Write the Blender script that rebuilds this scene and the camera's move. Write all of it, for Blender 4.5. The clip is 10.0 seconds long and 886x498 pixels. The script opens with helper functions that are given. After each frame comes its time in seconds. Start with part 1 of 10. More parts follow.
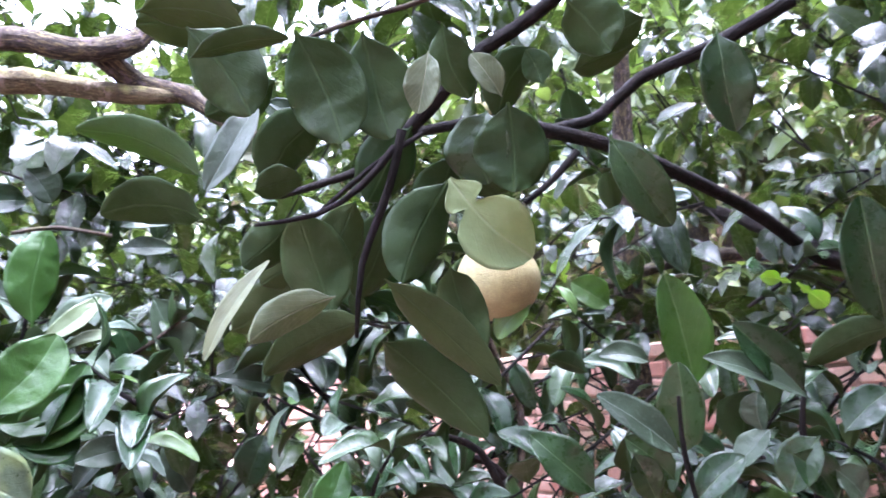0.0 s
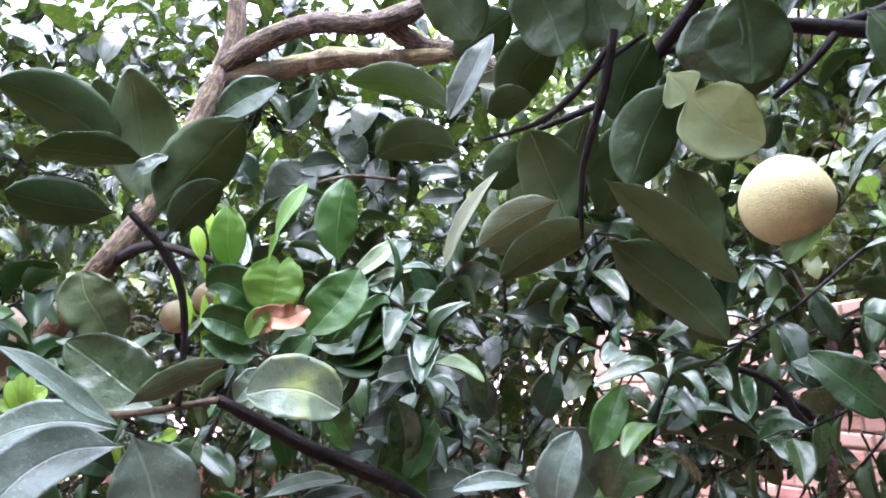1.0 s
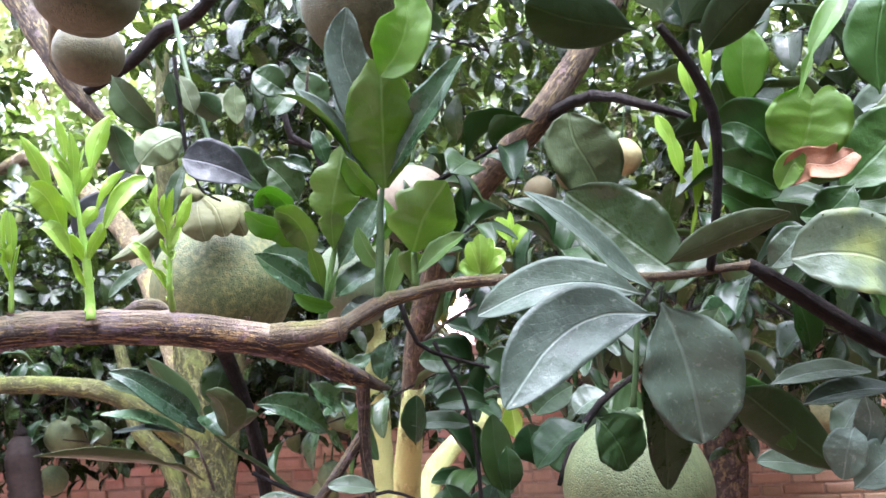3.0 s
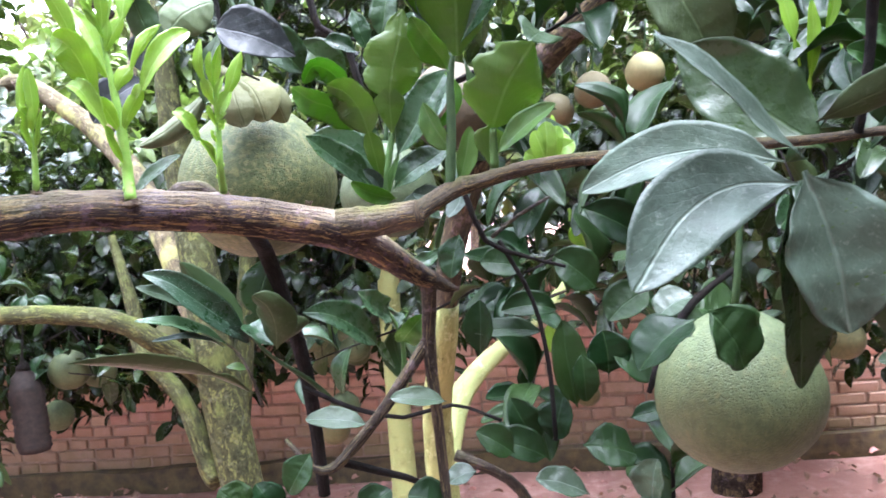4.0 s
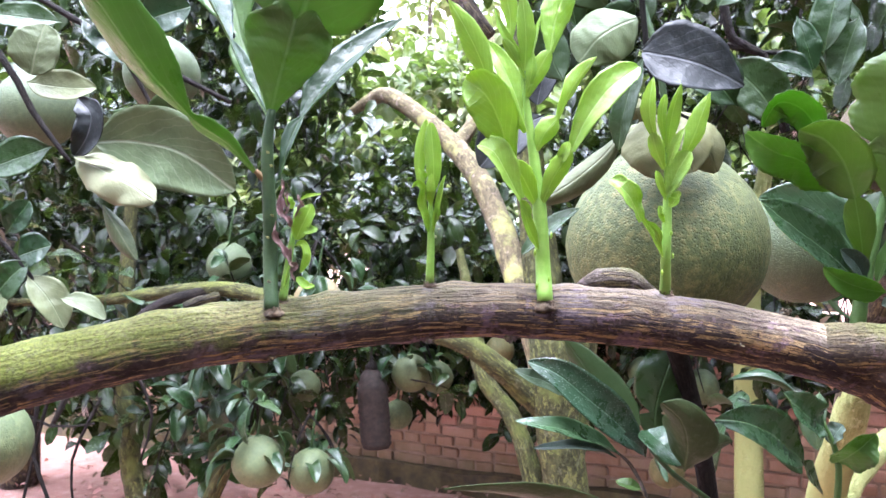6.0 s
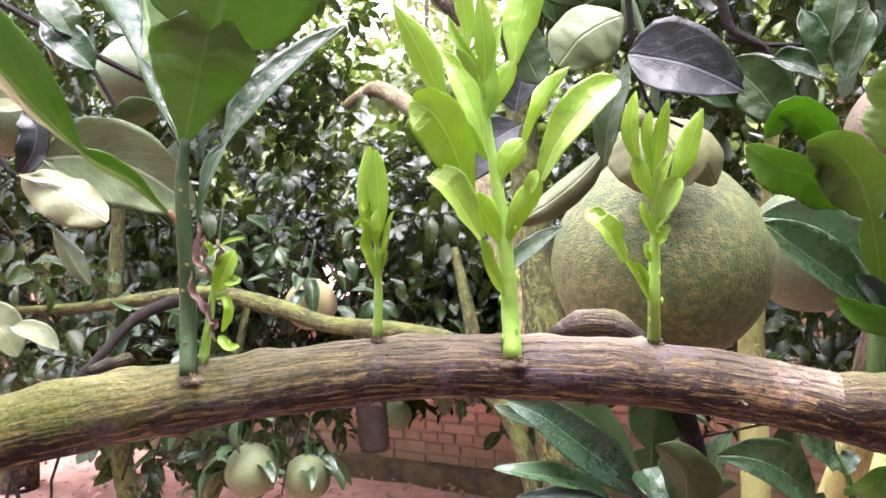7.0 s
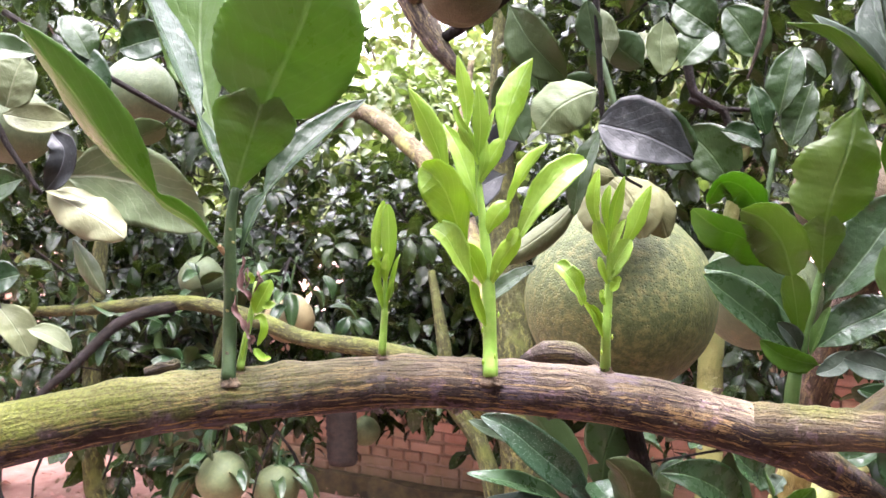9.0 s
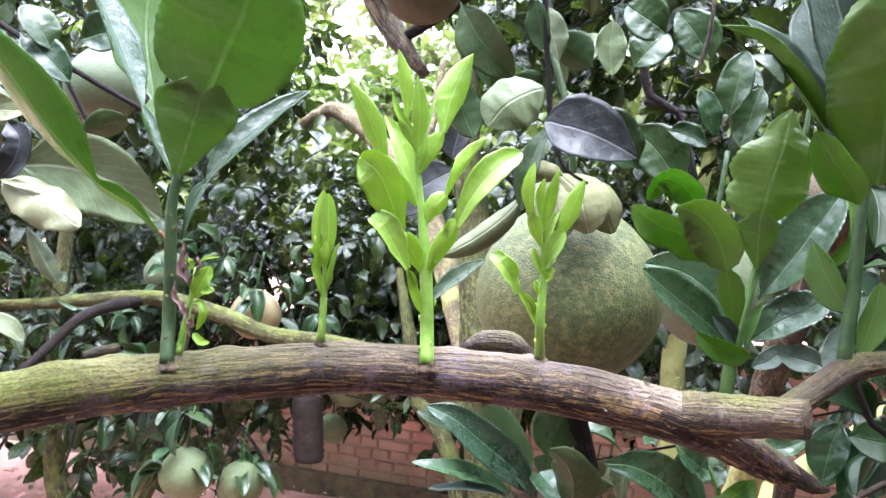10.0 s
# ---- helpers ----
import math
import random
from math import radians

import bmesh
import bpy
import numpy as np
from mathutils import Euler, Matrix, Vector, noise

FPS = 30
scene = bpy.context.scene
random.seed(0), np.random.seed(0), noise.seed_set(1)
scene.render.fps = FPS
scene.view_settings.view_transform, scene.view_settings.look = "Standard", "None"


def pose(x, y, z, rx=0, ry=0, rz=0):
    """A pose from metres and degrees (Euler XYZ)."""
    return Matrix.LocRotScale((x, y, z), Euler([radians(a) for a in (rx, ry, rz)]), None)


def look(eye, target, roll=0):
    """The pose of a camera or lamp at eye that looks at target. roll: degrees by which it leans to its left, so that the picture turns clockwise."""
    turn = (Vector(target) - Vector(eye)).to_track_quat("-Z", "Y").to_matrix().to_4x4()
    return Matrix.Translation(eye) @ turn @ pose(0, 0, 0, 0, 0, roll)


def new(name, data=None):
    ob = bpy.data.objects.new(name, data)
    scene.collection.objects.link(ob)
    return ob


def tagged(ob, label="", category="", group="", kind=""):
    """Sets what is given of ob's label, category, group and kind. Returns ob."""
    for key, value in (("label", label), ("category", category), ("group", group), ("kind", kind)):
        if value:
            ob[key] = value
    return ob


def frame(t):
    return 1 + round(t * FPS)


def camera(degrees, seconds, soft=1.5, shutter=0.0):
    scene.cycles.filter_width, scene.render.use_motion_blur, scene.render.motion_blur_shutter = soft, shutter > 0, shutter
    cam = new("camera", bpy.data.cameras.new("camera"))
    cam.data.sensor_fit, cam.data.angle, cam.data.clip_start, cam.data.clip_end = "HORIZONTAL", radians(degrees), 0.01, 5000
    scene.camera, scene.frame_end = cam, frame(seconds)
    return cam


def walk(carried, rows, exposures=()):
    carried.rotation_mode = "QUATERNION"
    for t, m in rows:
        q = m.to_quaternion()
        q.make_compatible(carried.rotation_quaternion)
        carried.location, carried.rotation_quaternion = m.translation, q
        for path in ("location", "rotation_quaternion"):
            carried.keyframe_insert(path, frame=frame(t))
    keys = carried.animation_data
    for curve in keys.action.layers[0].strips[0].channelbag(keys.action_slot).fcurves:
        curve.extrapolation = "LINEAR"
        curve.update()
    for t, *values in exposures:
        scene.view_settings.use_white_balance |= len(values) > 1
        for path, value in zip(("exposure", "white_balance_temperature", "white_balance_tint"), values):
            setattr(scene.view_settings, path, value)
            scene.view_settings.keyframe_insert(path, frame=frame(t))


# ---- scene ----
cam = camera(58.5, 10.0, shutter=0.15)
cam.data.dof.use_dof, cam.data.dof.focus_distance, cam.data.dof.aperture_fstop = True, 0.6, 30.0
PATH = [
    (0, (0.298, -0.503, 1.466), (1.948, 0.586, 1.769), -5.2),
    (0.5, (0.342, -0.56, 1.458), (1.673, 0.901, 1.765), -5.5),
    (1, (0.334, -0.565, 1.412), (1.419, 1.091, 1.692), -5.2),
    (1.5, (0.342, -0.542, 1.384), (1.285, 1.208, 1.605), -4.5),
    (2, (0.297, -0.505, 1.399), (0.977, 1.368, 1.576), -5.0),
    (2.5, (0.21, -0.423, 1.426), (0.639, 1.527, 1.551), -4.4),
    (2.7, (0.197, -0.364, 1.416), (0.566, 1.599, 1.517), -3.8),
    (3.8, (0.139, -0.186, 1.371), (0.575, 1.765, 1.3), -3.5),
    (4, (0.114, -0.164, 1.353), (0.511, 1.794, 1.253), -4.5),
    (4.2, (0.086, -0.148, 1.351), (0.412, 1.821, 1.22), -4.5),
    (4.5, (0.057, -0.122, 1.364), (0.212, 1.865, 1.209), -4.1),
    (4.9, (0.028, -0.09, 1.398), (-0.082, 1.903, 1.275), -3.6),
    (5, (0.031, -0.069, 1.401), (-0.149, 1.92, 1.297), -2.7),
    (5.5, (0.029, -0.004, 1.413), (-0.322, 1.964, 1.354), -1.5),
    (5.7, (0.031, 0.014, 1.415), (-0.35, 1.977, 1.372), -1.0),
    (6.8, (0.045, 0.102, 1.446), (-0.38, 2.054, 1.347), -2.0),
    (7, (0.048, 0.112, 1.448), (-0.357, 2.069, 1.369), -2.3),
    (7.5, (0.045, 0.115, 1.464), (-0.362, 2.071, 1.386), -2.7),
    (8, (0.047, 0.095, 1.467), (-0.359, 2.052, 1.405), -1.9),
    (8.5, (0.053, 0.054, 1.47), (-0.306, 2.02, 1.399), 0.0),
    (9, (0.053, 0.02, 1.463), (-0.286, 1.991, 1.432), 0.7),
    (9.5, (0.075, 0.015, 1.454), (-0.191, 1.996, 1.417), 0.5),
    (10, (0.077, 0.012, 1.457), (-0.199, 1.993, 1.428), 1.5),
]
EXPOSURES = [(0.0, 4.45, 5300, 29), (1.0, 4.18, 5450, 26), (2.0, 4.33, 5600, 27), (2.5, 4.1, 5650, 25), (4.0, 4.07, 5450, 17), (4.5, 4.17, 5400, 19), (5.5, 3.97, 5250, 18), (7.0, 3.97, 6250, 26), (8.0, 3.95, 6250, 26), (9.5, 4.0, 6200, 24), (10.0, 3.99, 5600, 18)]
walk(cam, [(t, look(eye, target, roll)) for t, eye, target, roll in PATH], EXPOSURES)

# ---- sky and light: bright overcast, sun veiled and high ----
SUN_UP, SUN_TURN = 80.0, 166.0
world = bpy.data.worlds.new("overcast_sky")
scene.world = world
world.use_nodes = True
wn = world.node_tree
wn.nodes.clear()
w_out = wn.nodes.new("ShaderNodeOutputWorld")
w_bg = wn.nodes.new("ShaderNodeBackground")
w_sky = wn.nodes.new("ShaderNodeTexSky")
w_sky.sky_type = "NISHITA"
w_sky.sun_disc = False
w_sky.sun_elevation, w_sky.sun_rotation = radians(SUN_UP), radians(SUN_TURN)
w_hsv = wn.nodes.new("ShaderNodeHueSaturation")
w_hsv.inputs["Saturation"].default_value = 0.18
w_mix = wn.nodes.new("ShaderNodeMix")
w_mix.data_type = "RGBA"
w_mix.inputs["Factor"].default_value = 0.6
w_mix.inputs["B"].default_value = (14.0, 14.2, 14.6, 1.0)
wn.links.new(w_sky.outputs["Color"], w_hsv.inputs["Color"])
wn.links.new(w_hsv.outputs["Color"], w_mix.inputs["A"])
# a veiled sky, brightest overhead and dull towards the horizon
w_where = wn.nodes.new("ShaderNodeTexCoord")
w_split = wn.nodes.new("ShaderNodeSeparateXYZ")
w_rise = wn.nodes.new("ShaderNodeMapRange")
w_rise.inputs["From Min"].default_value, w_rise.inputs["From Max"].default_value = 0.0, 1.0
w_rise.inputs["To Min"].default_value, w_rise.inputs["To Max"].default_value = 0.22, 1.6
w_scale = wn.nodes.new("ShaderNodeVectorMath")
w_scale.operation = "SCALE"
wn.links.new(w_where.outputs["Generated"], w_split.inputs["Vector"])
wn.links.new(w_split.outputs["Z"], w_rise.inputs["Value"])
wn.links.new(w_mix.outputs["Result"], w_scale.inputs[0])
wn.links.new(w_rise.outputs["Result"], w_scale.inputs["Scale"])
wn.links.new(w_scale.outputs["Vector"], w_bg.inputs["Color"])
w_bg.inputs["Strength"].default_value = 0.085
wn.links.new(w_bg.outputs["Background"], w_out.inputs["Surface"])

sun_data = bpy.data.lights.new("sun", "SUN")
sun_data.energy, sun_data.angle, sun_data.color = 1.5, radians(50), (1.0, 0.97, 0.92)
sun = new("sun", sun_data)
sun.matrix_world = look((8 * math.sin(radians(SUN_TURN)) * math.cos(radians(SUN_UP)), 8 * math.cos(radians(SUN_TURN)) * math.cos(radians(SUN_UP)), 8 * math.sin(radians(SUN_UP))), (0, 0, 0))


# ---- materials ----
def shader(name):
    mat = bpy.data.materials.new(name)
    mat.use_nodes = True
    tree = mat.node_tree
    tree.nodes.clear()
    return mat, tree, tree.nodes, tree.links


def node(tree, kind, **values):
    made = tree.nodes.new(kind)
    for key, value in values.items():
        made.inputs[key].default_value = value
    return made


def math_node(tree, op, a, b=None, c=None, clamp=False):
    made = tree.nodes.new("ShaderNodeMath")
    made.operation, made.use_clamp = op, clamp
    for n, value in enumerate((a, b, c)):
        if value is None:
            continue
        if isinstance(value, (int, float)):
            made.inputs[n].default_value = value
        else:
            tree.links.new(value, made.inputs[n])
    return made.outputs[0]


def mix_colour(tree, factor, a, b, blend="MIX"):
    made = tree.nodes.new("ShaderNodeMix")
    made.data_type, made.blend_type = "RGBA", blend
    for key, value in (("Factor", factor), ("A", a), ("B", b)):
        socket = made.inputs[key] if key == "Factor" else [s for s in made.inputs if s.name == key and s.type == "RGBA"][0]
        if isinstance(value, (int, float)):
            socket.default_value = value
        elif isinstance(value, tuple):
            socket.default_value = (*value, 1.0)
        else:
            tree.links.new(value, socket)
    return [s for s in made.outputs if s.type == "RGBA"][0]


def ramp(tree, source, low, high):
    made = node(tree, "ShaderNodeMapRange")
    made.inputs["From Min"].default_value, made.inputs["From Max"].default_value = low, high
    tree.links.new(source, made.inputs["Value"])
    return made.outputs["Result"]


def noise_tex(tree, vector, scale, detail=4.0, rough=0.55):
    made = node(tree, "ShaderNodeTexNoise", Scale=scale, Detail=detail, Roughness=rough)
    tree.links.new(vector, made.inputs["Vector"])
    return made.outputs["Fac"]


def node_colour(tree, vector, scale):
    ob = node(tree, "ShaderNodeTexNoise", Scale=scale, Detail=2.0)
    tree.links.new(vector, ob.inputs["Vector"])
    return ob.outputs["Color"]


def bump(tree, height, strength, distance):
    made = node(tree, "ShaderNodeBump", Strength=strength, Distance=distance)
    tree.links.new(height, made.inputs["Height"])
    return made.outputs["Normal"]


def finish(tree, surface):
    out = tree.nodes.new("ShaderNodeOutputMaterial")
    tree.links.new(surface, out.inputs["Surface"])


def leaf_material(name, base, vein, rough=0.38, through_light=0.25, glow=(0.20, 0.34, 0.03), vary=0.35, island=False, blotch=None, specks=0.0, drift=0.05, shine=0.45, dusty=0.16, veins=0.035):
    """Leaf skin: midrib and side veins from the leaf's own coordinates, mottling, gloss and light that passes through."""
    mat, tree, nodes, links = shader(name)
    uv = node(tree, "ShaderNodeUVMap")
    split = node(tree, "ShaderNodeSeparateXYZ")
    links.new(uv.outputs["UV"], split.inputs["Vector"])
    across = math_node(tree, "ABSOLUTE", math_node(tree, "SUBTRACT", split.outputs["X"], 0.5))
    rib = math_node(tree, "SUBTRACT", 1.0, ramp(tree, across, 0.006, 0.022))
    wavy = math_node(tree, "FRACT", math_node(tree, "MULTIPLY", math_node(tree, "ADD", math_node(tree, "SUBTRACT", split.outputs["Y"], math_node(tree, "POWER", across, 0.82)), math_node(tree, "MULTIPLY", noise_tex(tree, node(tree, "ShaderNodeNewGeometry").outputs["Position"], 45.0, 2.0), 0.16)), 8.0))
    side = math_node(tree, "SUBTRACT", 1.0, ramp(tree, math_node(tree, "ABSOLUTE", math_node(tree, "SUBTRACT", wavy, 0.5)), 0.02, 0.10))
    place = node(tree, "ShaderNodeNewGeometry")
    mottled = noise_tex(tree, place.outputs["Position"], 38.0)
    fine = noise_tex(tree, place.outputs["Position"], 260.0, 3.0)
    if island:
        chance = place.outputs["Random Per Island"]
    else:
        chance = node(tree, "ShaderNodeObjectInfo").outputs["Random"]
    hue = node(tree, "ShaderNodeHueSaturation")
    links.new(math_node(tree, "MULTIPLY_ADD", chance, -drift, 0.5 + drift * 0.4), hue.inputs["Hue"])
    shade = math_node(tree, "ADD", math_node(tree, "MULTIPLY_ADD", chance, vary * 1.6, 1.0 - vary * 0.8), math_node(tree, "MULTIPLY_ADD", mottled, 1.0, -0.5))
    links.new(shade, hue.inputs["Value"])
    hue.inputs["Color"].default_value = (*base, 1.0)
    colour = mix_colour(tree, math_node(tree, "MULTIPLY", math_node(tree, "ADD", rib, math_node(tree, "MULTIPLY", side, veins), clamp=True), 0.7), hue.outputs["Color"], vein)
    if blotch:
        spot = ramp(tree, noise_tex(tree, place.outputs["Position"], 16.0, 2.0), 0.46, 0.68)
        colour = mix_colour(tree, spot, colour, blotch)
    dust = ramp(tree, noise_tex(tree, place.outputs["Position"], 130.0, 6.0, 0.75), 0.56, 0.74)
    colour = mix_colour(tree, math_node(tree, "MULTIPLY", dust, dusty), colour, (0.30, 0.33, 0.27))
    if specks:
        dots = node(tree, "ShaderNodeTexVoronoi", Scale=620.0)
        links.new(place.outputs["Position"], dots.inputs["Vector"])
        dot = math_node(tree, "SUBTRACT", 1.0, ramp(tree, dots.outputs["Distance"], 0.10, 0.24))
        colour = mix_colour(tree, math_node(tree, "MULTIPLY", dot, specks), colour, (0.55, 0.62, 0.52))
    skin = node(tree, "ShaderNodeBsdfPrincipled")
    links.new(colour, skin.inputs["Base Color"])
    patch = noise_tex(tree, place.outputs["Position"], 85.0, 5.0, 0.7)
    links.new(math_node(tree, "ADD", math_node(tree, "MULTIPLY_ADD", mottled, 0.24, rough - 0.32), math_node(tree, "MULTIPLY", patch, 0.42)), skin.inputs["Roughness"])
    skin.inputs["Specular IOR Level"].default_value = shine
    relief = math_node(tree, "ADD", math_node(tree, "MULTIPLY", math_node(tree, "ADD", rib, math_node(tree, "MULTIPLY", side, 0.12)), -1.0), math_node(tree, "ADD", math_node(tree, "MULTIPLY", fine, 0.3), math_node(tree, "MULTIPLY_ADD", mottled, 2.4, math_node(tree, "MULTIPLY", noise_tex(tree, place.outputs["Position"], 110.0, 3.0), 1.1))))
    links.new(bump(tree, relief, 0.55, 0.0013), skin.inputs["Normal"])
    lit = node(tree, "ShaderNodeBsdfTranslucent")
    links.new(mix_colour(tree, 0.65, colour, glow), lit.inputs["Color"])
    both = node(tree, "ShaderNodeMixShader", Fac=through_light)
    links.new(skin.outputs["BSDF"], both.inputs[1])
    links.new(lit.outputs["BSDF"], both.inputs[2])
    finish(tree, both.outputs["Shader"])
    return mat


def bark_material(name, base, dark, streak, moss=None, moss_amount=0.5, lime=None, lime_amount=0.0, ridges=26.0, moss_from=None, lichen_toplight=None):
    """Bark: fissures that run along the limb (uv: round, along), flakes, lichen, moss on top, light from above put into
    the colour.
    """
    mat, tree, nodes, links = shader(name)
    uv = node(tree, "ShaderNodeUVMap")
    place = node(tree, "ShaderNodeNewGeometry")
    stretch = node(tree, "ShaderNodeMapping")
    stretch.inputs["Scale"].default_value = (ridges, 30.0, 1.0)
    links.new(uv.outputs["UV"], stretch.inputs["Vector"])
    fissure = noise_tex(tree, stretch.outputs["Vector"], 1.0, 12.0, 0.74)
    cracks_at = node(tree, "ShaderNodeMapping")
    cracks_at.inputs["Scale"].default_value = (ridges * 2.6, 120.0, 1.0)
    links.new(uv.outputs["UV"], cracks_at.inputs["Vector"])
    cracks = noise_tex(tree, cracks_at.outputs["Vector"], 1.0, 4.0, 0.6)
    blotchy = noise_tex(tree, place.outputs["Position"], 26.0, 4.0)
    fine = noise_tex(tree, place.outputs["Position"], 210.0, 4.0, 0.65)
    bent = node(tree, "ShaderNodeMapping")  # long threads that flow round the knots
    bent.inputs["Scale"].default_value = (ridges * 1.0, 24.0, 1.0)
    links.new(mix_colour(tree, 0.07, uv.outputs["UV"], node_colour(tree, place.outputs["Position"], 42.0)), bent.inputs["Vector"])
    thread = noise_tex(tree, bent.outputs["Vector"], 1.0, 6.0, 0.62)
    spots = noise_tex(tree, place.outputs["Position"], 95.0, 5.0, 0.65)
    where = ramp(tree, noise_tex(tree, place.outputs["Position"], 13.0, 2.0), 0.36, 0.52)
    colour = mix_colour(tree, ramp(tree, math_node(tree, "ADD", math_node(tree, "MULTIPLY", blotchy, 0.55), math_node(tree, "MULTIPLY", spots, 0.45)), 0.40, 0.60), base, dark)
    colour = mix_colour(tree, math_node(tree, "MULTIPLY", math_node(tree, "MULTIPLY", ramp(tree, fissure, 0.555, 0.58), where), 0.95), colour, streak)
    colour = mix_colour(tree, math_node(tree, "MULTIPLY", math_node(tree, "MULTIPLY", ramp(tree, thread, 0.555, 0.575), ramp(tree, spots, 0.36, 0.50)), 0.95), colour, streak)
    colour = mix_colour(tree, math_node(tree, "MULTIPLY", math_node(tree, "MULTIPLY", ramp(tree, thread, 0.43, 0.39), where), 0.7), colour, tuple(c * 0.5 for c in dark))
    colour = mix_colour(tree, math_node(tree, "MULTIPLY", math_node(tree, "MULTIPLY", ramp(tree, fissure, 0.42, 0.395), where), 0.85), colour, tuple(c * 0.4 for c in dark))
    colour = mix_colour(tree, math_node(tree, "MULTIPLY", ramp(tree, noise_tex(tree, place.outputs["Position"], 48.0, 5.0, 0.7), 0.60, 0.66), 0.6), colour, tuple(min(0.4, c * 1.8) for c in base))
    lilac = math_node(tree, "MULTIPLY", ramp(tree, noise_tex(tree, place.outputs["Position"], 34.0, 7.0, 0.75), 0.56, 0.60), 0.6)
    colour = mix_colour(tree, lilac, colour, (base[0] * 2.3, base[1] * 2.2, base[2] * 3.2))
    colour = mix_colour(tree, math_node(tree, "MULTIPLY", math_node(tree, "MULTIPLY", ramp(tree, cracks, 0.38, 0.35), where), 0.5), colour, tuple(c * 0.35 for c in dark))
    grain = node(tree, "ShaderNodeHueSaturation")
    links.new(math_node(tree, "MULTIPLY_ADD", noise_tex(tree, place.outputs["Position"], 520.0, 3.0, 0.7), 1.5, 0.25), grain.inputs["Value"])
    links.new(colour, grain.inputs["Color"])
    colour = grain.outputs["Color"]
    if lime:
        patch = ramp(tree, noise_tex(tree, place.outputs["Position"], 9.0, 4.0), 0.62 - 0.4 * lime_amount, 0.74 - 0.4 * lime_amount)
        colour = mix_colour(tree, patch, colour, mix_colour(tree, fine, tuple(c * 0.7 for c in lime), lime))
    if lichen_toplight:  # light from above painted on the upper side; paler lichen patches, dark pores
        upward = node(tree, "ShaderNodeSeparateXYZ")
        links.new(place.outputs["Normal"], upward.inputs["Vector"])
        lit_top = ramp(tree, math_node(tree, "ADD", upward.outputs["Z"], math_node(tree, "MULTIPLY_ADD", spots, 1.6, -0.8)), 0.05, 0.55)
        colour = mix_colour(tree, math_node(tree, "MULTIPLY", math_node(tree, "MULTIPLY", lit_top, ramp(tree, thread, 0.36, 0.50)), 0.75), colour, mix_colour(tree, where, lichen_toplight, tuple(c * 0.6 for c in lichen_toplight)))
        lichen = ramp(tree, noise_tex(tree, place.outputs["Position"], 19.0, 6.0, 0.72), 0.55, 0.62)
        colour = mix_colour(tree, math_node(tree, "MULTIPLY", math_node(tree, "MULTIPLY", lichen, ramp(tree, thread, 0.58, 0.46)), 0.6), colour, mix_colour(tree, spots, (lichen_toplight[0] * 0.5, lichen_toplight[1] * 0.5, lichen_toplight[2] * 0.9), (lichen_toplight[0] * 1.0, lichen_toplight[1] * 1.0, lichen_toplight[2] * 1.6)))
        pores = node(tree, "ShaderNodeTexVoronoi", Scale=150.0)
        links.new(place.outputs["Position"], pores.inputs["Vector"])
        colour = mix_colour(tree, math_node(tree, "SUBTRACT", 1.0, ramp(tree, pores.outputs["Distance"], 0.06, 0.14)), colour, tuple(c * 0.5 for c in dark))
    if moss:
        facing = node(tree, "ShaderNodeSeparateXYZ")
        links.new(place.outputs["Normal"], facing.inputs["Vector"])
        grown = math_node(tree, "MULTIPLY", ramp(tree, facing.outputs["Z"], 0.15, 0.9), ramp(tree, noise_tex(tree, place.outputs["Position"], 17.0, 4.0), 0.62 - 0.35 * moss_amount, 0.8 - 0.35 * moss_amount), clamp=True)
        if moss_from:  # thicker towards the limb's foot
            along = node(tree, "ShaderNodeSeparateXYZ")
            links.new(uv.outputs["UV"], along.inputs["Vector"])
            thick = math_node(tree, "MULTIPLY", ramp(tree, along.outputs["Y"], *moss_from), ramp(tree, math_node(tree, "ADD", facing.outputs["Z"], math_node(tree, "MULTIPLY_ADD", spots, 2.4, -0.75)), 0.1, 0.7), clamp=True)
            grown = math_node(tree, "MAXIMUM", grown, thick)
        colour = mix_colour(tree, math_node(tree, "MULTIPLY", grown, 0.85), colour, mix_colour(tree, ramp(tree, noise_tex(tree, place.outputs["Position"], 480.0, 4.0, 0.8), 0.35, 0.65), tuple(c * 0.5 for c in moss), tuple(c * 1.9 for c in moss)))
    skin = node(tree, "ShaderNodeBsdfPrincipled", Roughness=0.85)
    skin.inputs["Specular IOR Level"].default_value = 0.14
    links.new(colour, skin.inputs["Base Color"])
    links.new(bump(tree, math_node(tree, "ADD", math_node(tree, "MULTIPLY", math_node(tree, "ADD", math_node(tree, "MULTIPLY", fissure, where), math_node(tree, "MULTIPLY", thread, 0.7)), 1.2), math_node(tree, "ADD", math_node(tree, "MULTIPLY", spots, 1.1), math_node(tree, "ADD", math_node(tree, "MULTIPLY", fine, 0.5), math_node(tree, "MULTIPLY", ramp(tree, cracks, 0.34, 0.42), 0.3)))), 0.95, 0.0060), skin.inputs["Normal"])
    finish(tree, skin.outputs["BSDF"])
    return mat


